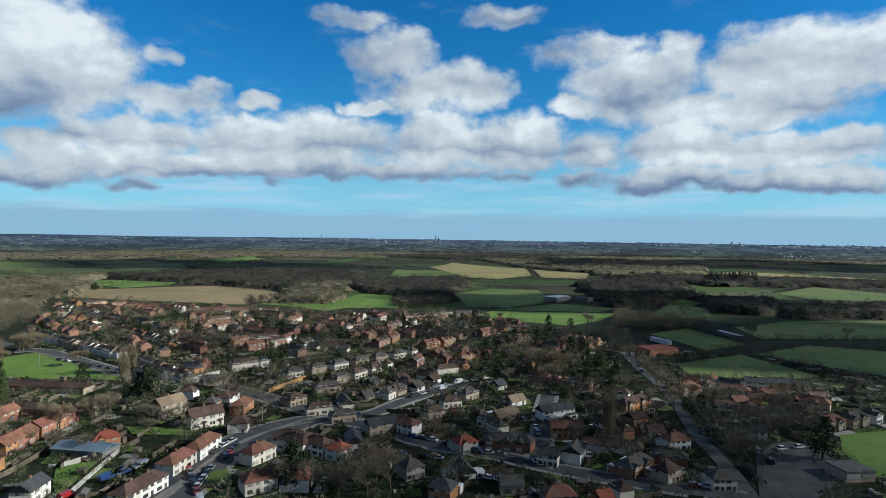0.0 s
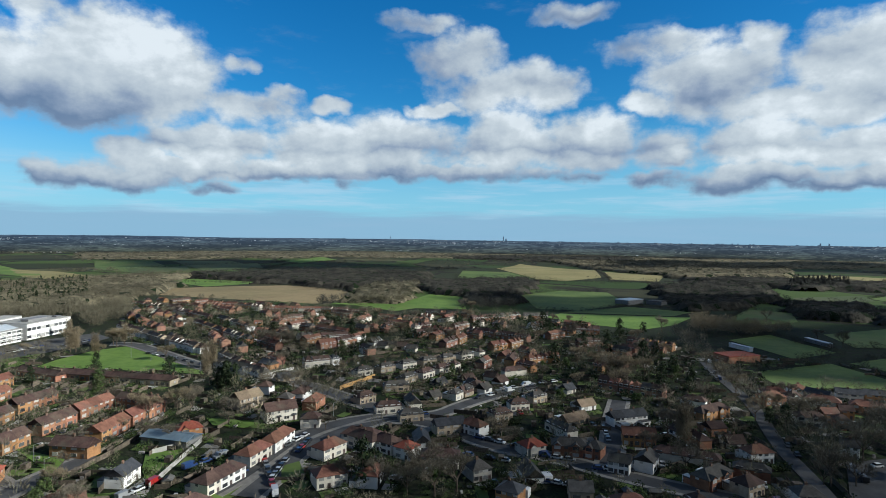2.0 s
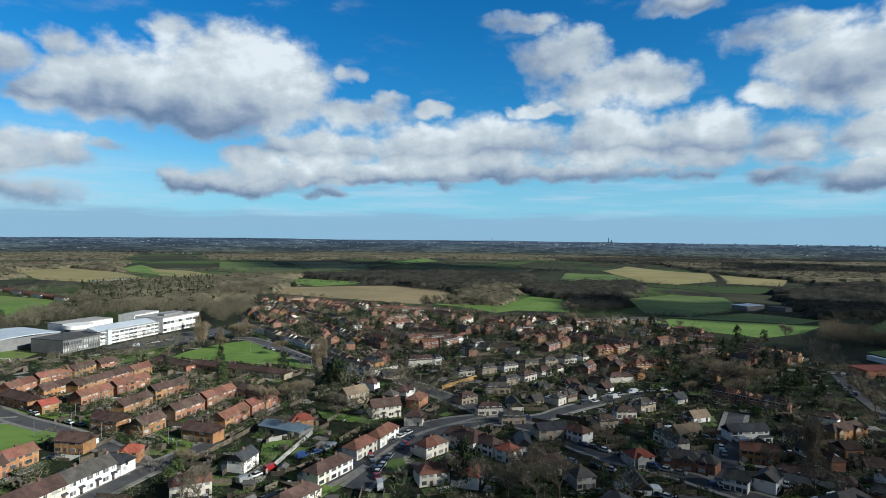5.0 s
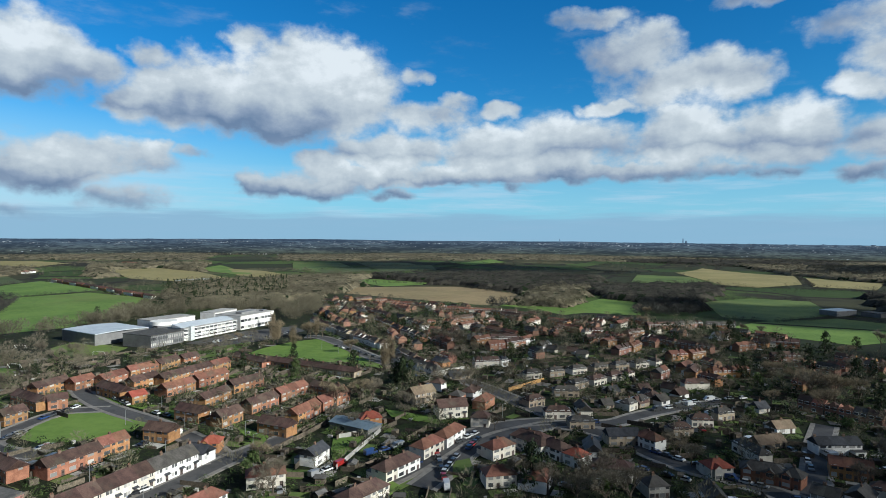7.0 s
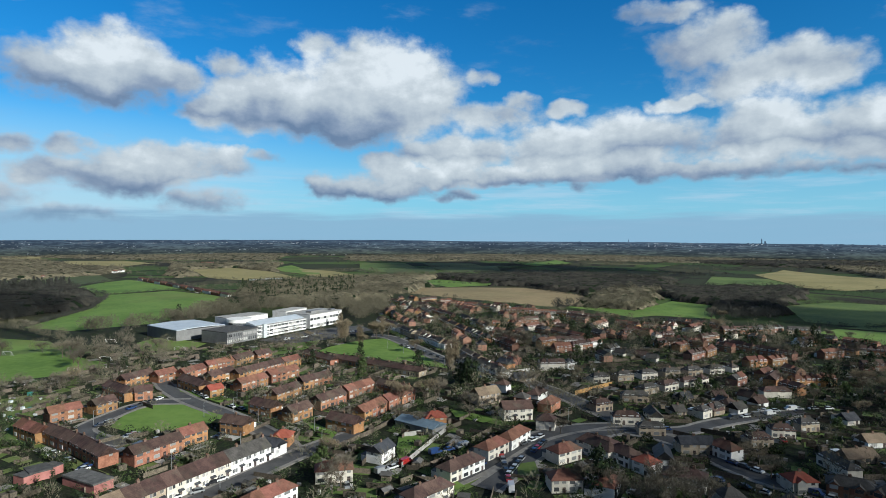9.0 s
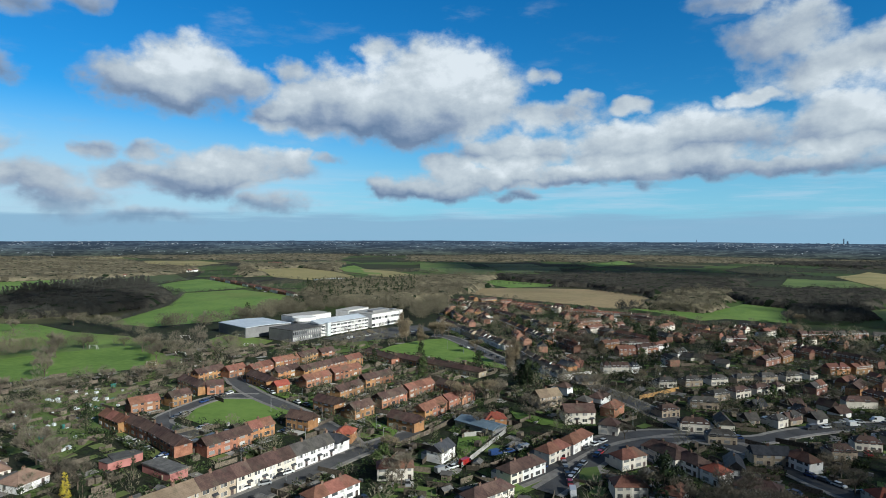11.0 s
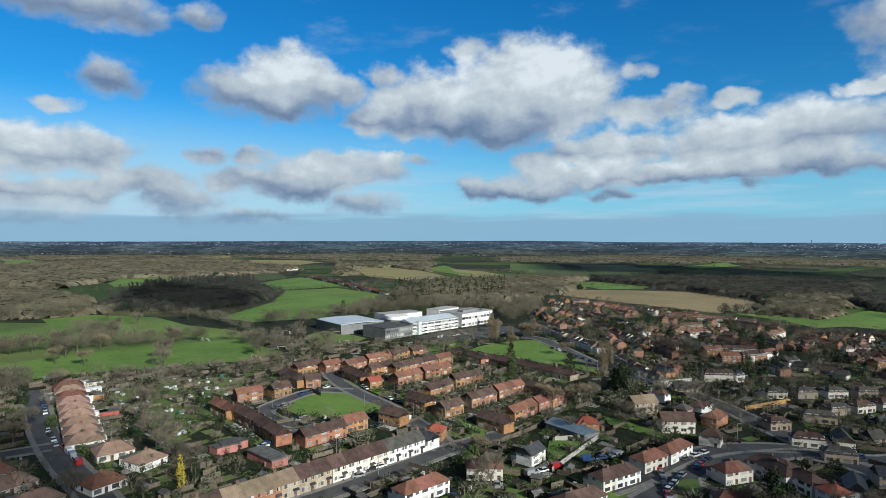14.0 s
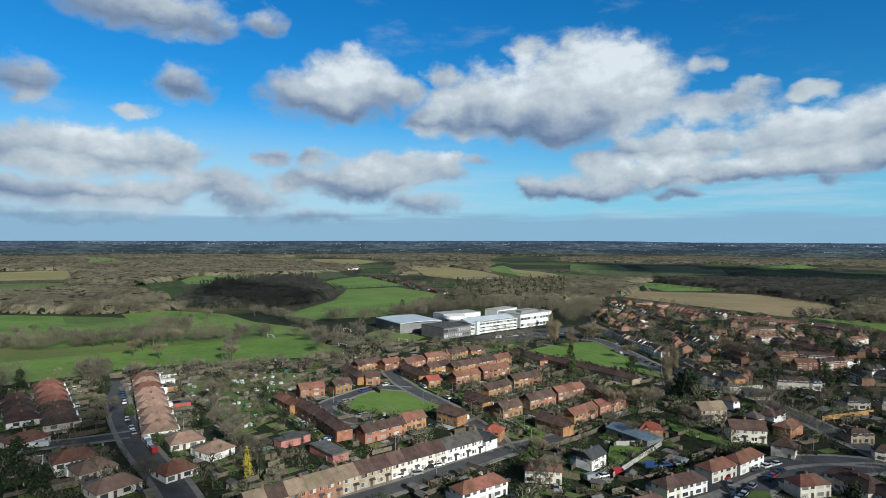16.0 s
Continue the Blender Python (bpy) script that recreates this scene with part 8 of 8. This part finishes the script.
parked(-83.8, 171.7, -82.2, 176.8, 3)
parked(-78.5, 197.8, -74.4, 213.7, 3)
parked(-241.2, 155.5, -244.7, 174.5, 5, vans=0)
parked(-242.9, 190.5, -227.3, 185.6, 4)
parked(-209, 182.1, -187.9, 179.4, 3)
parked(-229.2, 136, -232, 142.8, 4, turn=75, vans=0)
parked(-208.3, 134.2, -208.3, 138.9, 3, turn=75, vans=0)
parked(-321.1, 70.1, -287.9, 64.3, 4)
parked(-269.8, 60.3, -240.8, 57.2, 4)
parked(-243.1, 59.3, -217.6, 57.9, 6, vans=0.2)
parked(-325.7, 48.3, -285, 48.3, 4)
parked(-253.4, 23.9, -250.4, 31.8, 2, vans=1)
parked(-273.5, 68.3, -244.7, 62.5, 3)
parked(-71.2, 170.6, -72.8, 187.3, 5)
parked(-71.8, 194.4, -71.7, 207.6, 4)
parked(-15.3, 201.4, 2.1, 196.8, 3)
parked(10.8, 183.1, 20.9, 179.2, 3)
parked(75.6, 178, 88.4, 175.9, 4)
parked(112.4, 208.4, 109.8, 193, 2, vans=1)
parked(113.5, 360.3, 109.8, 323.4, 3)
parked(101.4, 229.2, 99.7, 213.6, 2)
parked(26.5, 195.2, 41.4, 194.7, 3)
parked(-14, 287.5, 14.2, 300, 4)
parked(-226.5, 345.4, -171.4, 318.3, 8)
parked(-142.4, 284.1, -124.9, 291.6, 4)
parked(-289.5, 351, -287.4, 383.1, 8)
parked(-308, 308.9, -303.7, 354.5, 10)
parked(-44, 241.3, -33, 245.6, 2)
tree("pale", -143, 220.9, 1.0)
tree("pale", -144.6, 206, 0.6)
tree("bare", -120.1, 197.8, 0.8)
tree("bare", -141.1, 172.5, 0.7)
tree("bare", -108.9, 219.9, 0.8)
tree("bare", -105.3, 226.2, 1.0)
tree("bare", -104.4, 238.9, 0.9)
tree("dark", -170.8, 281, 1.0)
tree("dark", -135.2, 270.8, 1.1)
tree("dark", -130.8, 270.4, 1.0)
tree("bare", -135.4, 240.5, 1.1)
tree("poplar", -250.1, 332.5, 0.9)
tree("pale", -248.4, 333.5, 0.9)
tree("poplar", -314.7, 391.6, 0.8)
tree("pale", -255.9, 360.7, 1.2)
tree("pale", -201.9, 328.4, 0.9)
tree("poplar", -159.6, 296.5, 0.8)
tree("pale", -291.1, 369.9, 1.1)
tree("pale", -298.8, 369.1, 0.9)
tree("green", -188.9, 253.7, 1.1)
tree("green", -186.9, 243.9, 0.9)
tree("dark", -271.2, 236.3, 0.7)
tree("dark", -254, 271.2, 0.6)
tree("poplar", 63.5, 221.4, 1.0)
tree("poplar", 63.1, 224.5, 0.9)
tree("bare", -28.8, 168, 1.1)
tree("bare", -20.8, 168.2, 1.1)
tree("bare", -34.4, 171.6, 0.8)
tree("pale", -4, 215.9, 1.0)
tree("bare", 1.1, 210.2, 0.9)
tree("green", 36.9, 169.1, 1.3)
tree("dark", 93.6, 287.3, 0.6)
tree("pale", 53, 327.1, 1.3)
tree("pale", 48.7, 341, 1.1)
tree("dark", 109.3, 247.5, 0.8)
tree("bare", 57.5, 198.7, 0.9)
tree("dark", 130.7, 201, 1.5)
tree("bare", 106, 192.9, 1.3)
tree("bare", 106.2, 208.2, 1.2)
tree("bare", 96.6, 192.6, 1.1)
tree("bare", 129.7, 294.4, 1.0)
tree("bare", 129.6, 264.9, 1.1)
tree("bare", 143.4, 248.9, 1.0)
tree("gold", -176.2, 73.6, 1.0)
tree("cypress", -179.2, 63.6, 1.1)
tree("cypress", -178.8, 78.7, 0.9)
tree("bare", -184.9, 77.2, 1.1)
tree("bare", -201.5, 81.1, 1.0)
tree("bare", -187.7, 81.3, 0.9)
tree("dark", -212.2, 18.5, 1.2)
tree("dark", -203.4, 23, 1.0)
tree("dark", -224.3, 16.8, 1.0)
tree("green", -225.8, 61, 0.8)
tree("bare", -359.1, 60.9, 1.0)
tree("bare", -340.7, 64, 1.1)
tree("dark", -314.7, 61.5, 0.9)
tree("green", -294.5, 56.4, 1.2)
tree("bare", -274.6, 54.6, 1.0)
tree("bare", -261.3, 48, 0.9)
tree("bare", -191.9, 48.6, 0.8)
tree("bare", -111.2, 138.6, 1.0)
tree("bare", -111, 134.4, 0.9)
tree("bare", -456.4, 82.6, 1.3)
tree("bare", -474.9, 113.1, 1.0)
tree("bare", -352.1, 136.6, 1.2)
tree("bare", -426.7, 171.9, 1.2)
tree("bare", -478, 150, 1.2)
tree("dark", -507.4, 381.9, 0.9)
tree("bare", -156.4, 369.7, 1.3)
tree("bare", -146, 370.3, 1.3)
tree("dark", -133.6, 447.3, 1.2)
tree("dark", -114.4, 423.9, 1.0)
tree("dark", 104.7, 479.4, 1.0)
tree("dark", 83.5, 463.7, 1.1)
tree("dark", 27.1, 488, 1.2)
tree("bare", 6.4, 354, 0.9)
tree("dark", 26.8, 355.2, 1.0)
tree("dark", 78.6, 358.3, 1.2)
tree("dark", 75.4, 303, 1.0)
tree("green", -127.9, 146.7, 0.8)
tree("green", -121.1, 129.3, 0.8)
tree("green", -112, 171.4, 0.6)
tree("cypress", -32, 276.4, 0.8)
tree("green", 19.2, 339.4, 0.9)
tree("dark", -139.8, 270.6, 1.1)
tree("dark", -134.7, 268.9, 1.0)
tree("bare", -111.8, 225.7, 0.9)
tree("bare", -115.5, 269.9, 1.0)
tree("bare", -102.2, 272.4, 1.0)
tree("bare", -94.3, 263.3, 1.0)
tree("dark", -221.1, 294.9, 0.8)
tree("dark", -234.4, 266.1, 0.7)
tree("bare", -195.6, 203.9, 0.8)
tree("bare", -146.3, 184.7, 1.0)
tree("green", -132.3, 154.8, 0.9)
tree("pale", -131, 156.3, 0.8)
tree("bare", -131.9, 201.7, 0.8)
tree("green", -83.3, 197.3, 0.7)
tree("dark", -43.3, 172.9, 1.1)
tree("green", -50.2, 173, 0.9)
tree("bare", -46.5, 172.2, 0.9)
tree("bare", -37.9, 171.3, 1.0)
fence(-133.7, 200.4, -132.8, 183.8)
fence(-132.8, 183.8, -133.7, 163.4)
fence(-119.7, 187, -109.6, 201.6, material='concrete', label='pale concrete panel garden wall')
fence(-109.6, 201.6, -106.4, 177.3, material='concrete', label='pale concrete panel garden wall')
fence(-106.4, 177.3, -104.3, 161.3, material='concrete', label='pale concrete panel garden wall')
fence(-81.4, 278.6, -70.4, 306.5, material='fence_new', h=2.0, label='new honey-coloured timber fence')
fence(-126.9, 302.6, -118.7, 315.9, material='render_white', label='low white rendered boundary wall')
lamp(-205.1, 166.1, 40)
lamp(-195, 184.6, 40)
lamp(-200.3, 177.4, 40)
lamp(-179.4, 171.3, 40)
lamp(-152.2, 173.9, 40)
lamp(-142.2, 120.8, 40)
lamp(-166.5, 122.5, 40)
lamp(-161.7, 146.2, 40)
lamp(-139.5, 163.3, 40)
lamp(-233, 136.7, 40)
lamp(-242.3, 164.4, 40)
lamp(-209.4, 187.4, 40)
lamp(-171.2, 183.8, 40)
lamp(-225.7, 331.1, 40)
lamp(-208.2, 323.7, 40)
lamp(-185.8, 312.5, 40)
lamp(-166.2, 302.7, 40)
lamp(-232.6, 71.8, 40)
lamp(-71.3, 235.4, 40)
lamp(-136, 291.7, 40)
row(-940.5, 631.1, -582.7, 510.6, 26, "town", run=2, gap=5, detail=0)
hedge((-935, 640, -580, 519), 7.0, kind="wood", material="wood_far", wide=5.0, size=(0.5, 0.9), label="bare trees behind a row of houses")
row(-1131, 572.2, -1157.6, 612.2, 3, "white", run=1, gap=4, detail=0, walls=('render_white',))
row(-1167.3, 725.9, -1179.4, 755, 2, "white", run=1, gap=4, detail=0, walls=('render_white',))
hall("farm_building", -737.7, 700.5, -728.1, 757.5, 20, 4, "render_white", "metal_roof", "low white farm glasshouses")
hall("farm_building", -1404.6, 1127.3, -1289.1, 1090.4, 16, 4, "brick_red", "tile_red", "low brick farm range")
hall("farm_building", 133.5, 689.4, 154.4, 710.1, 18, 5, "cladding", "metal_roof", "grey sheet-metal farm barn")
hall("farm_building", 156.5, 704.1, 170.8, 693.6, 16, 4, "cladding", "felt", "dark sheet-metal farm barn")
hall("farm_building", 308.3, 697, 331.1, 682.1, 14, 4, "brick_red", "tile_brown", "old brick farm range")
hall("football_stand", 220.3, 471.3, 224.6, 445.7, 3, 2.4, "cladding", "metal_roof", "small football stand with a white roof")
hall("football_stand", 153.7, 435.8, 160.8, 418.1, 3, 2.4, "render_white", "metal_roof", "small football stand with a white roof")
hall("stables", -676.4, 110.3, -676, 140.1, 14, 4, "cladding", "felt", "dark stables beside a paddock")
goal(-417.4, 191, 10)
goal(-334.5, 184.8, 10)
goal(-349.4, 212, 20)
goal(-374.8, 276, 20)
goal(-339.2, 255.8, 20)
goal(-405.5, 249.9, 20)
sheet("verge", (-258.6, 196.5, -217.2, 190.8, -212.2, 183.3, -248.7, 187.5), "grass_bright", "mown grass roadside verge", "verge")
sheet("verge", (-217.2, 190.8, -185.6, 184.9, -187.9, 179.4, -212.2, 183.3), "grass_bright", "mown grass roadside verge", "verge")
sheet("verge", (-171.3, 186.1, -144.3, 178, -140, 166.5, -151.8, 174.1), "grass_bright", "mown grass roadside verge", "verge")
sheet("verge", (-210.7, 172, -200, 171.4, -191, 167.8, -198.8, 167), "grass_bright", "mown grass roadside verge", "verge")
sheet("lawn", (-121.6, 186, -112.2, 192.9, -106.4, 177.3, -106.4, 164.5, -114.4, 173.2), "grass_bright", "bright green back garden lawn", "lawn")
sheet("lawn", (-91.8, 152.9, -87.2, 162.3, -79.2, 158.3, -79.5, 148.3), "grass_bright", "bright green front garden lawn", "lawn")
sheet("lawn", (-129.9, 192.8, -131.7, 201.4, -121.1, 197.3, -119.8, 189.1), "grass_bright", "bright green back garden lawn", "lawn")
sheet("lawn", (-122, 226.9, -105.3, 226.2, -93.7, 229.5, -101.1, 217.1, -114.8, 218.6), "grass_bright", "rough green bank beside the road", "lawn")
sheet("lawn", (-72.5, 182.8, -68.4, 187.8, -62.6, 177.3, -67.4, 169.9), "grass_mid", "rough green front garden", "lawn")
tree("bare", -545.5, 59.1, 1.1)
tree("bare", -502.8, 67.9, 1.2)
tree("bare", -482, 75.1, 1.0)
tree("bare", -455, 94.2, 1.1)
tree("bare", -463.2, 127.4, 0.9)
tree("bare", -456.3, 155.5, 1.1)
tree("bare", -419.5, 188.4, 0.9)
tree("bare", -378.5, 208.2, 1.2)
tree("bare", -356.7, 213.7, 1.1)
tree("bare", -370, 240.9, 1.0)
tree("bare", -512.2, 45.5, 1.1)
tree("bare", -502.3, 36.7, 1.2)
tree("bare", -583.7, 178.1, 1.0)
tree("bare", -540.5, 231.5, 1.0)
tree("bare", -539.3, 259.6, 0.9)
tree("dark", -477.9, 418.8, 1.2)
tree("dark", -478.3, 461.3, 1.2)
tree("bare", -302.2, 160.9, 1.0)
tree("bare", -311.3, 149.9, 0.9)
tree("bare", -327.7, 108.6, 0.9)
tree("bare", -380.6, 204.5, 1.2)
tree("bare", -341.2, 191.8, 1.1)
tree("bare", -344.7, 206, 1.0)
tree("bare", -336.8, 227.6, 1.1)
tree("dark", -333.9, 229.1, 0.8)
tree("bare", -346.8, 245.5, 1.0)
tree("pale", -154.1, 230.8, 0.9)
tree("pale", -306, 169.4, 1.0)
tree("bare", -172.6, 238.7, 0.7)
tree("bare", 236, 576.6, 1.2)
tree("bare", 231.1, 474.9, 1.0)
tree("bare", 235.7, 449, 1.1)
tree("bare", 312.6, 454.5, 1.2)
tree("bare", 122.4, 495.7, 1.2)
tree("bare", -48.6, 616, 1.1)
tree("pale", -38.9, 602.6, 1.0)
tree("bare", 89.2, 282, 1.0)
tree("bare", 90, 246.7, 1.0)
tree("bare", 60, 231, 1.1)
tree("bare", 49, 211.8, 0.8)
tree("bare", 23.8, 205.4, 0.7)
tree("green", 32.2, 340.1, 1.2)
tree("green", 24, 279, 0.9)
tree("bare", -69.6, 219.6, 0.7)
tree("dark", -41.2, 179.4, 0.9)
tree("bare", -27.5, 179.9, 1.2)
tree("bare", -14.7, 172.2, 1.1)
parked(114.4, 208.5, 135.7, 213.7, 2, vans=0)
tree("dark", -95.9, 382.8, 0.8)
tree("dark", -78.6, 451.4, 0.9)
tree("green", -33.6, 429.7, 1.3)
tree("dark", -9.6, 456.7, 0.9)
tree("dark", -45.3, 514.2, 0.9)
tree("bare", -58.1, 427.9, 1.0)
tree("bare", -104.7, 492.7, 1.0)
tree("bare", 7.6, 432.6, 1.0)
tree("pale", 40.5, 356, 1.1)
tree("dark", 50.8, 412.8, 0.9)
tree("green", -107.7, 372.7, 1.2)
tree("bare", -146.1, 421.6, 1.1)
tree("dark", -220.2, 440.7, 0.8)
tree("bare", -249.4, 480.7, 1.0)
tree("dark", -197.6, 501.1, 0.8)
tree("green", -6.8, 337.9, 1.0)
tree("green", -31.2, 322.5, 0.9)
tree("dark", 63.5, 393.1, 1.1)
tree("dark", 94.1, 395, 0.9)
tree("bare", 62.5, 327.6, 1.2)
tree("dark", 91.8, 343.5, 1.0)
tree("green", 59.1, 280.6, 1.2)
tree("dark", 90.1, 303.8, 0.9)
tree("bare", 18.4, 325.2, 0.9)
tree("bare", -147.6, 383.6, 1.1)
tree("dark", -170.2, 413.8, 1.2)
tree("bare", -186.9, 464.2, 1.2)
tree("dark", -156, 464.5, 1.0)
tree("bare", -206, 440.9, 1.0)
tree("pale", -255, 445.5, 0.9)
tree("bare", -281.3, 463.3, 0.9)
parked(-16.5, 270.2, 2.5, 290.9, 4, vans=0.4)
parked(5.3, 299.2, 25.2, 312.2, 4, vans=0.3)
parked(37.4, 241.2, 37, 219.3, 3)
parked(122.8, 381.7, 110, 319.4, 3, vans=0.5)
parked(-12.2, 219.7, 4.1, 211.7, 4)
parked(9.6, 204.8, 23.8, 200.6, 3)
parked(-357.8, 51.4, -315.1, 53.3, 3)
parked(-108.1, 153.1, -104.4, 166.6, 3, vans=0.5)
parked(-101.7, 176.2, -94.4, 189.5, 3, vans=0.4)
field("meadow", (-593, 64.1, -567.1, 107.7, -542.9, 150.4, -468.3, 127.9, -463, 84.7, -470.2, 50.7), "grass_bright", "winter pasture of short green grass")

tree("poplar", -269.2, 340.6, 1.0)
tree("poplar", -271.3, 338.6, 0.85)
tree("pale", -260.9, 364.5, 1.15)
tree("poplar", -257.6, 370.9, 0.95)
tree("pale", -252.9, 371.6, 1.1)
tree("pale", -293.6, 328.6, 0.8)
tree("bare", -187.8, 309.4, 0.9)
tree("poplar", -167.5, 310.5, 0.9)
tree("poplar", -164.6, 313.2, 1.0)
flat_block("extension", -334.8, 88.6, 80, 9, 4, 2.6, "render_white", "upvc", "flat white extension behind a bungalow", "extension")
flat_block("extension", -317.0, 87.9, 80, 11, 4, 2.6, "render_white", "upvc", "flat white extension behind a bungalow", "extension")
flat_block("extension", -303.8, 82.0, 80, 8, 4, 2.6, "render_white", "upvc", "flat white extension behind a bungalow", "extension")
flat_block("extension", -272.2, 78.5, 80, 8, 4, 2.6, "render_white", "upvc", "flat white extension behind a bungalow", "extension")
flat_block("garden_building", -270.6, 82.8, 80, 7, 5, 2.6, "garage_red", "felt", "red timber garden building with a flat roof", "garden building")
flat_block("garden_building", -330.9, 94.8, 80, 7, 4, 2.6, "render_cream", "felt", "flat cream garden building", "garden building")
flat_block("garden_building", -303.1, 87.5, 80, 6, 4, 2.6, "brick_orange", "felt", "small brick garden building", "garden building")
flat_block("garage", -197.7, 99.0, 95, 12, 5, 2.6, "pink_render", "felt", "flat-roofed block of pink lock-up garages", "garage")

hedge((-441.9, 98.2, -442.9, 116.2, -439.6, 134.3, -430.7, 169.6, -425.3, 198.6), 5.0, kind="mid", material="wood_far", wide=3.0, size=(0.5, 1.15), label="line of bare trees along a field edge")
hedge((-502.5, 111.7, -500.8, 131.4, -496.6, 148.0, -506.6, 193.0), 5.0, kind="mid", material="wood_far", wide=3.0, size=(0.5, 1.15), label="line of bare trees along a field edge")
hedge((-581.4, 191.0, -586.8, 221.2, -579.7, 243.7, -498.2, 242.5, -429.2, 235.7), 5.0, kind="mid", material="wood_far", wide=3.0, size=(0.5, 1.15), label="line of bare trees along a field edge")
hedge((-419.2, 203.9, -396.7, 217.8, -345.9, 209.5), 5.0, kind="mid", material="wood_far", wide=3.0, size=(0.5, 1.15), label="line of bare trees along a field edge")
hedge((-369.5, 261.1, -326.5, 239.7, -306.8, 208.7), 5.0, kind="mid", material="wood_far", wide=3.0, size=(0.5, 1.15), label="line of bare trees along a field edge")
tree("bare", -423.8, 105.3, 1.3)
tree("bare", -434.1, 114.4, 1.4)
tree("pale", -437.2, 128.7, 1.2)
tree("bare", -488.9, 154.9, 1.3)
tree("bare", -406.5, 163.6, 1.4)
tree("bare", -376.2, 147.4, 1.2)
tree("bare", -423.6, 187.7, 1.2)
tree("pale", -406.6, 95.6, 1.0)
tree("pale", -388.4, 105.9, 0.9)
tree("bare", -408.7, 207.1, 1.0)
tree("bare", -358.3, 198.6, 1.1)
tree("dark", -314.5, 201.9, 0.8)
tree("bare", -536.4, 186.7, 1.2)
tree("bare", -502.7, 142.6, 1.2)
tree("bare", -336.8, 79.1, 1.0)
tree("bare", -301.4, 68.3, 0.9)
tree("green", -270.2, 62.3, 0.9)
tree("pale", -347.2, 83.9, 0.9)
tree("green", -240.6, 64.5, 0.9)
tree("bare", -219.8, 82.6, 1.2)
tree("bare", -209.3, 81.3, 1.0)
tree("gold", -183.9, 76.2, 1.0)
tree("bare", -264.8, 95.2, 1.1)
tree("bare", -250.0, 88.8, 0.9)
tree("cypress", -182.3, 95.0, 0.8)
tree("green", -305.7, 169.4, 0.8)
tree("dark", -255.3, 114.1, 0.6)
tree("pale", 102.2, 258.2, 1.0)
tree("pale", 112.7, 267.6, 1.1)
tree("dark", 106.1, 254.7, 0.7)
tree("bare", 110.3, 233.6, 1.1)
tree("bare", 119.0, 231.2, 1.2)
tree("bare", 98.5, 192.2, 1.3)
tree("bare", 120.9, 216.5, 1.3)
tree("poplar", 68.2, 236.4, 0.9)
tree("bare", 137.9, 223.8, 1.2)
tree("pale", 53.2, 295.4, 1.3)
tree("pale", 61.5, 317.3, 1.4)
tree("green", 70.2, 297.2, 1.2)
tree("bare", 52.9, 318.9, 1.3)
tree("pale", 74.1, 334.5, 1.1)
tree("pale", 110.1, 301.4, 1.0)
tree("pale", 113.6, 332.0, 1.0)
tree("pale", 117.7, 369.6, 0.9)
tree("bare", 118.9, 259.9, 1.0)
tree("dark", 87.2, 299.0, 0.7)
tree("bare", 14.3, 245.7, 0.8)
tree("cypress", 7.7, 261.5, 0.7)
tree("bare", -25.6, 179.3, 1.3)
tree("bare", -30.0, 174.7, 1.2)
tree("green", -52.7, 172.8, 1.0)
tree("pale", -136.9, 231.1, 1.2)
tree("bare", -133.4, 235.2, 1.1)
tree("dark", -138.0, 275.4, 0.9)
tree("green", -200.8, 268.9, 1.3)
town_block("town_houses", STREETS)
gardens()
far_roofs(450, 3)
far_hedges(380, 8)

for src in [t for kind in TREES.values() for t in kind if t not in USED] + [CARS[k] for k in CARS if k not in USED] + ([] if "shed" in USED else [SHED]) + ([] if "lamp" in USED else [LAMP]):
    for ob in (*src.children_recursive, src):
        bpy.data.objects.remove(ob)
